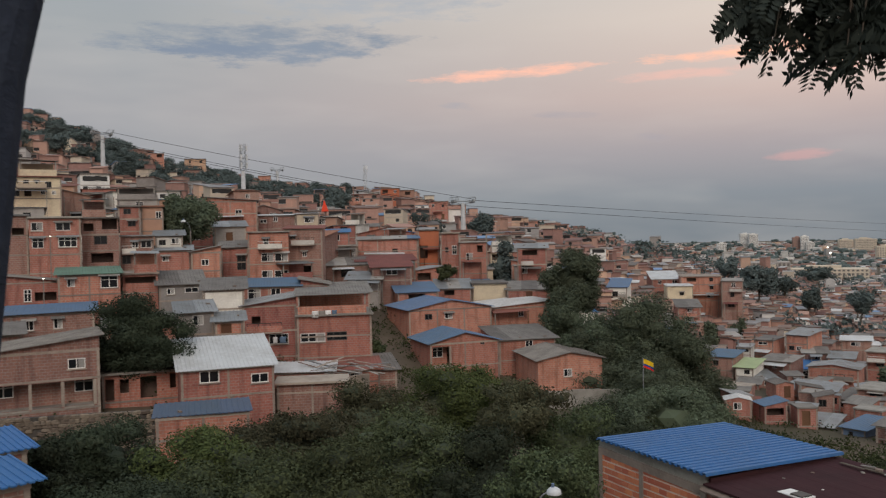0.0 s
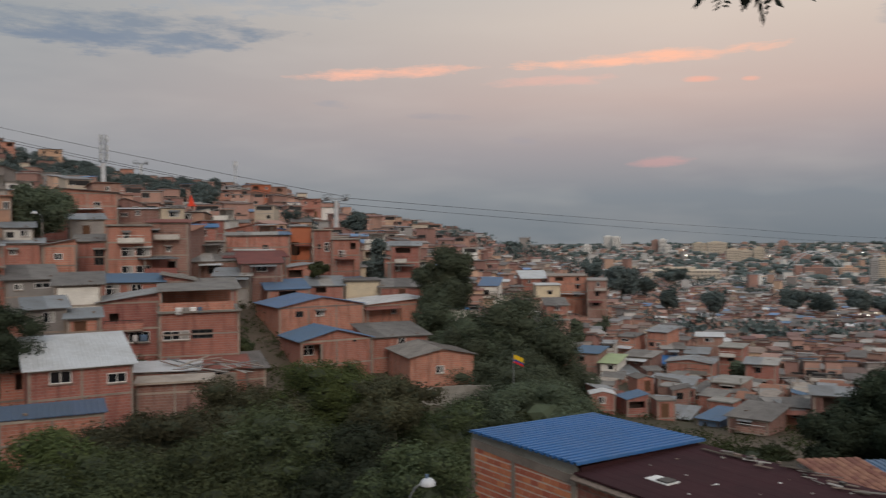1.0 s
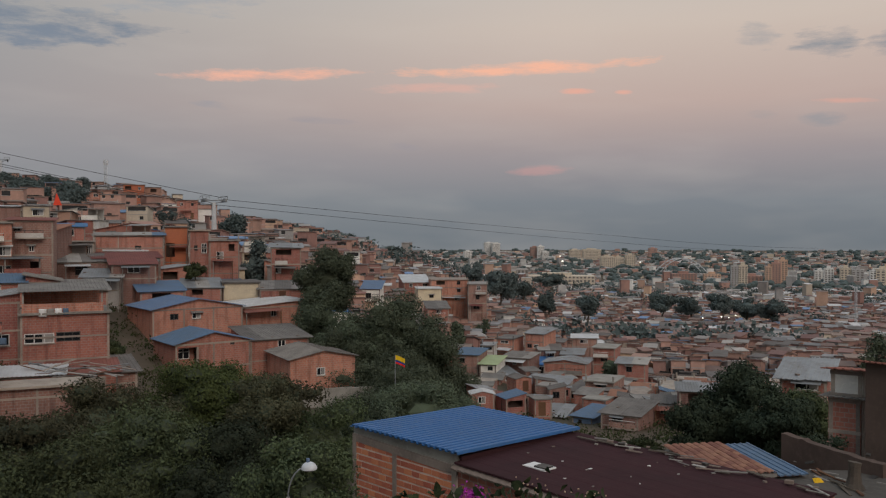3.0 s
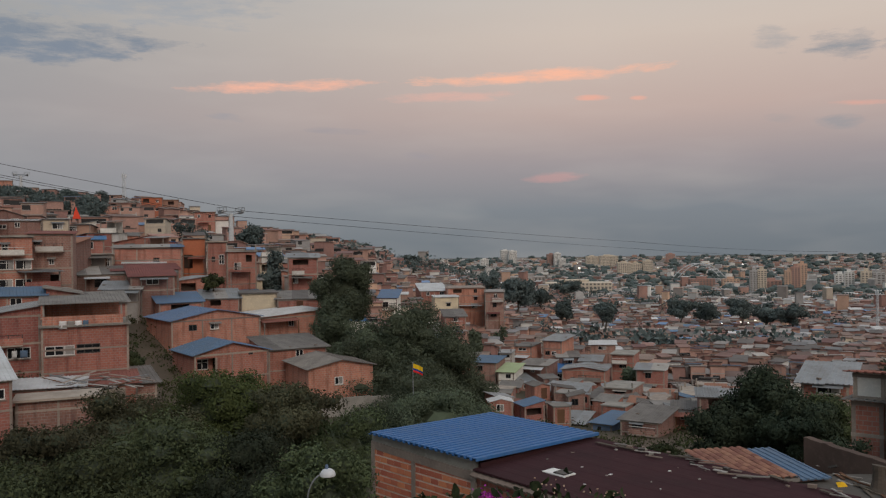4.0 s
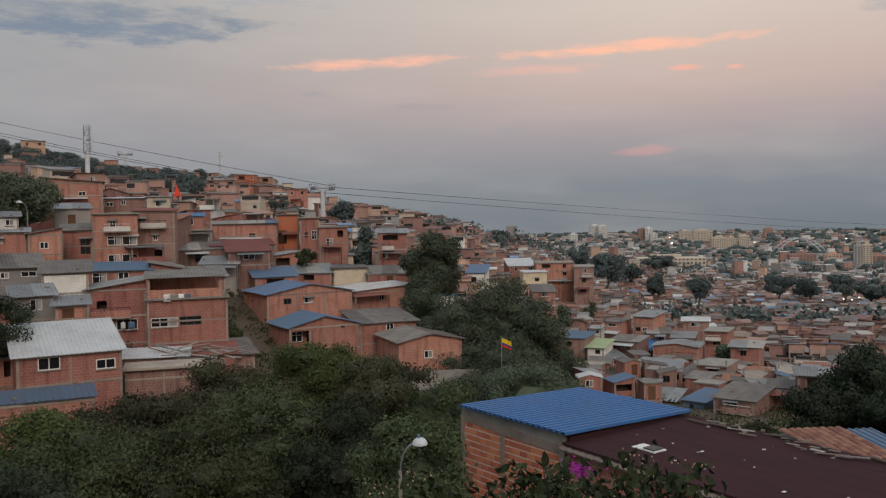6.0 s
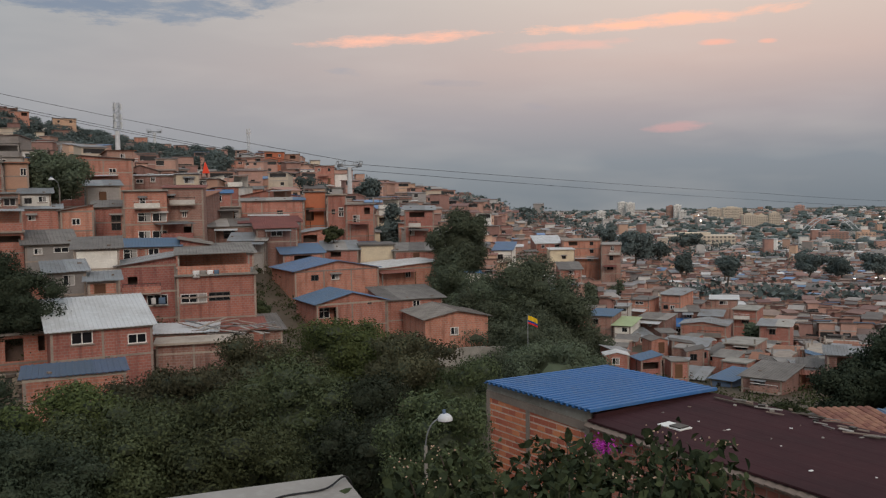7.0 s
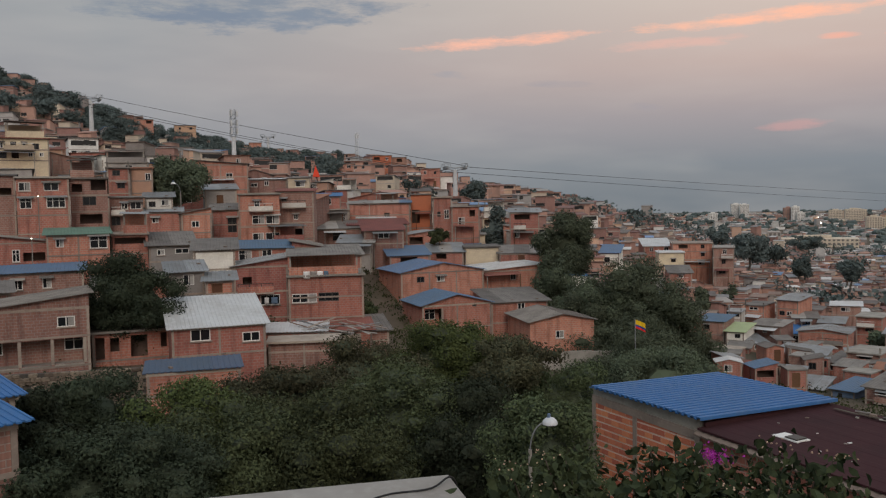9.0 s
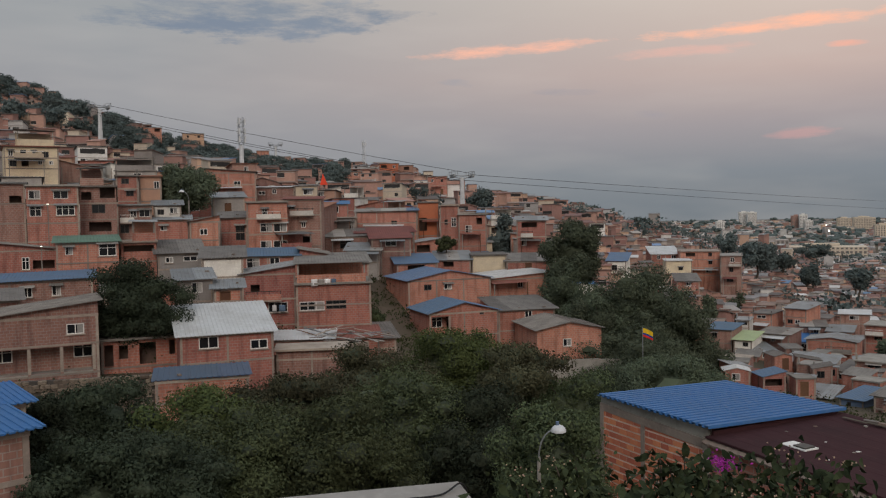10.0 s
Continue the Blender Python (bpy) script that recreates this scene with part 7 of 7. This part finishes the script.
def flowering_bush():
    """The broad-leaved shrub right below the lookout, with heads of pale buds."""
    r = root("flowering_shrub", pose(2.4, 7.4, -4.6), "broad-leaved dark green shrub with heads of pale buds", "shrub")
    rng, nr = random.Random(14), np.random.RandomState(14)
    origin = Vector((2.4, 7.4, -4.6))
    V, F, BV, BF = [], [], [], []
    iv, it = ico(1)
    ends = ((0.66, 7.31, -2.36), (1.00, 7.67, -2.35), (1.16, 7.05, -2.38), (1.44, 6.99, -2.43), (1.92, 7.50, -2.19), (2.10, 7.35, -2.22), (2.21, 7.00, -2.24), (2.50, 7.01, -2.32), (2.84, 7.09, -2.14), (2.87, 6.76, -2.20), (3.19, 6.72, -2.11), (2.94, 6.51, -2.21), (1.59, 6.76, -2.31), (0.85, 6.69, -2.32), (2.34, 6.32, -2.25), (1.84, 6.38, -2.23), (1.23, 6.32, -2.24), (0.49, 6.72, -2.37), (2.97, 6.05, -2.19), (1.21, 7.85, -2.41), (2.01, 7.48, -2.31), (2.60, 6.33, -2.19))
    for k, e in enumerate(ends):
        e = Vector(e) - origin
        s = Vector((e.x * .35, e.y * .3 + .3, -.6))
        m2 = s.lerp(e, .55) + Vector((rng.uniform(-.1, .1), 0, -.08))
        b = Build()
        b.tube(s, m2, .022, .014, 6, cap=False)
        b.tube(m2, e, .014, .006, 6)
        put("branch", b.mesh("branch", ["bark"]), r)
        dens = 230
        for j in range(dens):
            f = rng.random() ** .6
            p = np.array(m2.lerp(e, f)) + nr.normal(size=3) * np.array([.17, .13, .085])
            t = nr.normal(size=3) * np.array([.8, .8, .3]) + np.array([0, 0, -.75])
            t /= np.linalg.norm(t)
            nn = np.cross(t, nr.normal(size=3))
            nn /= np.linalg.norm(nn)
            broad_leaf(p, t, nn, rng.uniform(.06, .15), V, F)
        if k in (0, 1, 8, 10, 13, 14):
            for j in range(11):
                c = np.array(e) + nr.normal(size=3) * np.array([.09, .07, .025]) + np.array([0, 0, .06])
                o = len(BV)
                BV.extend(c + iv * rng.uniform(.006, .010))
                BF.extend((a + o, bb + o, cc + o) for a, bb, cc in it)
    put("leaves", mesh_from("leaves", V, F, ["leaf_shrub"]), r, None, "broad pointed dark green leaves")
    tagged(put("buds", mesh_from("buds", BV, BF, ["bud"]), r, None, "heads of small pale buds"), kind="stuff")
    c = Vector((3.51, 10.57, -3.24))
    g = root("bougainvillea", pose(c.x, c.y, c.z - 1.0), "purple bougainvillea in flower beside the shrub", "shrub")
    V, F, W, G = [], [], [], []
    for j in range(200):
        p = nr.normal(size=3) * np.array([.10, .08, .045]) + np.array([0, 0, 1.0])
        t = nr.normal(size=3)
        t /= np.linalg.norm(t)
        nn = np.cross(t, nr.normal(size=3))
        nn /= np.linalg.norm(nn)
        broad_leaf(p, t, nn, .045, V, F)
    for j in range(300):
        p = nr.normal(size=3) * np.array([.34, .2, .16]) + np.array([0, 0, .7])
        t = nr.normal(size=3)
        t /= np.linalg.norm(t)
        nn = np.cross(t, nr.normal(size=3))
        nn /= np.linalg.norm(nn)
        broad_leaf(p, t, nn, .1, W, G)
    tagged(put("flowers", mesh_from("flowers", V, F, ["petal"]), g, None, "purple papery flowers"), kind="stuff")
    put("leaves", mesh_from("leaves", W, G, ["leaf_ink"]), g)
    b = Build()
    b.tube((0, 0, -3), (0, 0, .9), .03, .012, 6)
    put("stem", b.mesh("stem", ["bark"]), g)


flowering_bush()


def lit_lamps():
    """Street lights already burning in the valley and on the slope."""
    for x, y, z, s in ((293.1, 635.8, -17.6, 0.42), (374.6, 818.5, -17.6, 0.54), (-39.7, 84.2, 1.8, 0.06), (-32.9, 91.4, -0.4, 0.06), (-38.2, 79.4, -2.3, 0.06), (293.1, 636.2, -18.3, 0.42), (398.6, 694.1, -21.0, 0.48), (184.0, 274.5, -29.6, 0.20), (189.6, 270.7, -29.0, 0.20), (194.6, 273.2, -29.7, 0.20), (199.5, 275.9, -29.2, 0.20), (180.7, 240.0, -28.3, 0.18), (576.4, 817.7, -22.8, 0.60), (90.1, 107.7, -20.3, 0.08)):
        g = ground(x, y)
        r = root("street_light", pose(x, y, min(g, z - 3)), "lit street light on a thin post among the houses", "street light", "lit street lights")
        b = Build()
        h = z - min(g, z - 3)
        b.tube((0, 0, 0), (0, 0, h), .05 + s * .1, .04 + s * .1, 6)
        put("pole", b.mesh("pole", ["concrete_old"]), r)
        b = Build()
        b.tube((0, 0, h), (0, -s * .2, h + s * .8), s * 1.5, s * 1.1, 8)
        put("lantern", b.mesh("lantern", ["lamp_glow"]), r)


lit_lamps()


def stadium_arch():
    """The white steel arch over a stadium, far out on the plain."""
    a, c, top = Vector((673.3, 1112.4, -46.2)), Vector((728.7, 1076.9, -45.5)), -26.3
    r = root("stadium_arch", pose(a.x, a.y, a.z), "slender white steel arch over a far stadium on the plain", "arch")
    for nm, off in (("arch_tube", 0.0), ("arch_tube", 14.0)):
        b = Build()
        last = None
        for k in range(25):
            f = k / 24
            p = (c - a) * f + Vector((0, off, (top - a.z) * 4 * f * (1 - f) - 2))
            if last is not None:
                b.tube(last, p, .75, .75, 6, cap=False)
            last = p
        put(nm, b.mesh(nm, ["steel_white"]), r)
    for k in range(1, 12):
        f = k / 12
        p = (c - a) * f + Vector((0, 0, (top - a.z) * 4 * f * (1 - f) - 2))
        b = Build()
        b.tube(p, p + Vector((0, 14, 0)), .4, .4, 6, cap=False)
        put("strut", b.mesh("strut", ["steel_white"]), r)


stadium_arch()


def roof_weights():
    """Loose bricks that hold down the tin sheets."""
    rng = random.Random(52)
    b = Build()
    b.box(-.16, .16, -.09, .09, 0, .1)
    me = b.mesh("loose_brick", ["rubble"])
    roofs = [o for o in scene.objects if o.name.startswith("roof_sheet") and o.matrix_world is not None]
    for o in roofs[:90:2]:
        m = o.parent.matrix_basis @ o.matrix_basis
        p = m @ Vector((rng.uniform(-.6, .6), rng.uniform(.6, 4.0), .03))
        tagged(put("loose_brick", me, None, pose(p.x, p.y, p.z, 0, 0, rng.uniform(0, 180))), "loose brick weighing down a tin roof", "brick", "bricks on the roofs")


roof_weights()


# ---- clay blocks of the brick building's side wall ----


def side_wall_blocks():
    """Courses of clay blocks between the columns, cut to length at the ends."""
    wall = [o for o in building.children if o.name.startswith("wall")][0]
    rng = random.Random(6)
    cut = {}

    def block(ln):
        ln = round(ln, 2)
        if ln not in cut:
            b = Build()
            b.box(0, 0.05, 0.010, ln - .010, 0.0, 0.178)
            cut[ln] = b.mesh("brick", ["clay_block"])
        return cut[ln]

    for row in range(18):
        z = -0.80 - 0.236 * row
        for lo, hi in ((0.245, 3.045), (3.255, 5.355)):
            y = lo
            step = .2 if row % 2 else .4
            while y < hi - .05:
                ln = min(step, hi - y)
                step = .4
                put("brick", block(ln), wall, pose(-0.012 + rng.uniform(-.007, .007), y, z + rng.uniform(-.004, .004)))
                y += ln


side_wall_blocks()
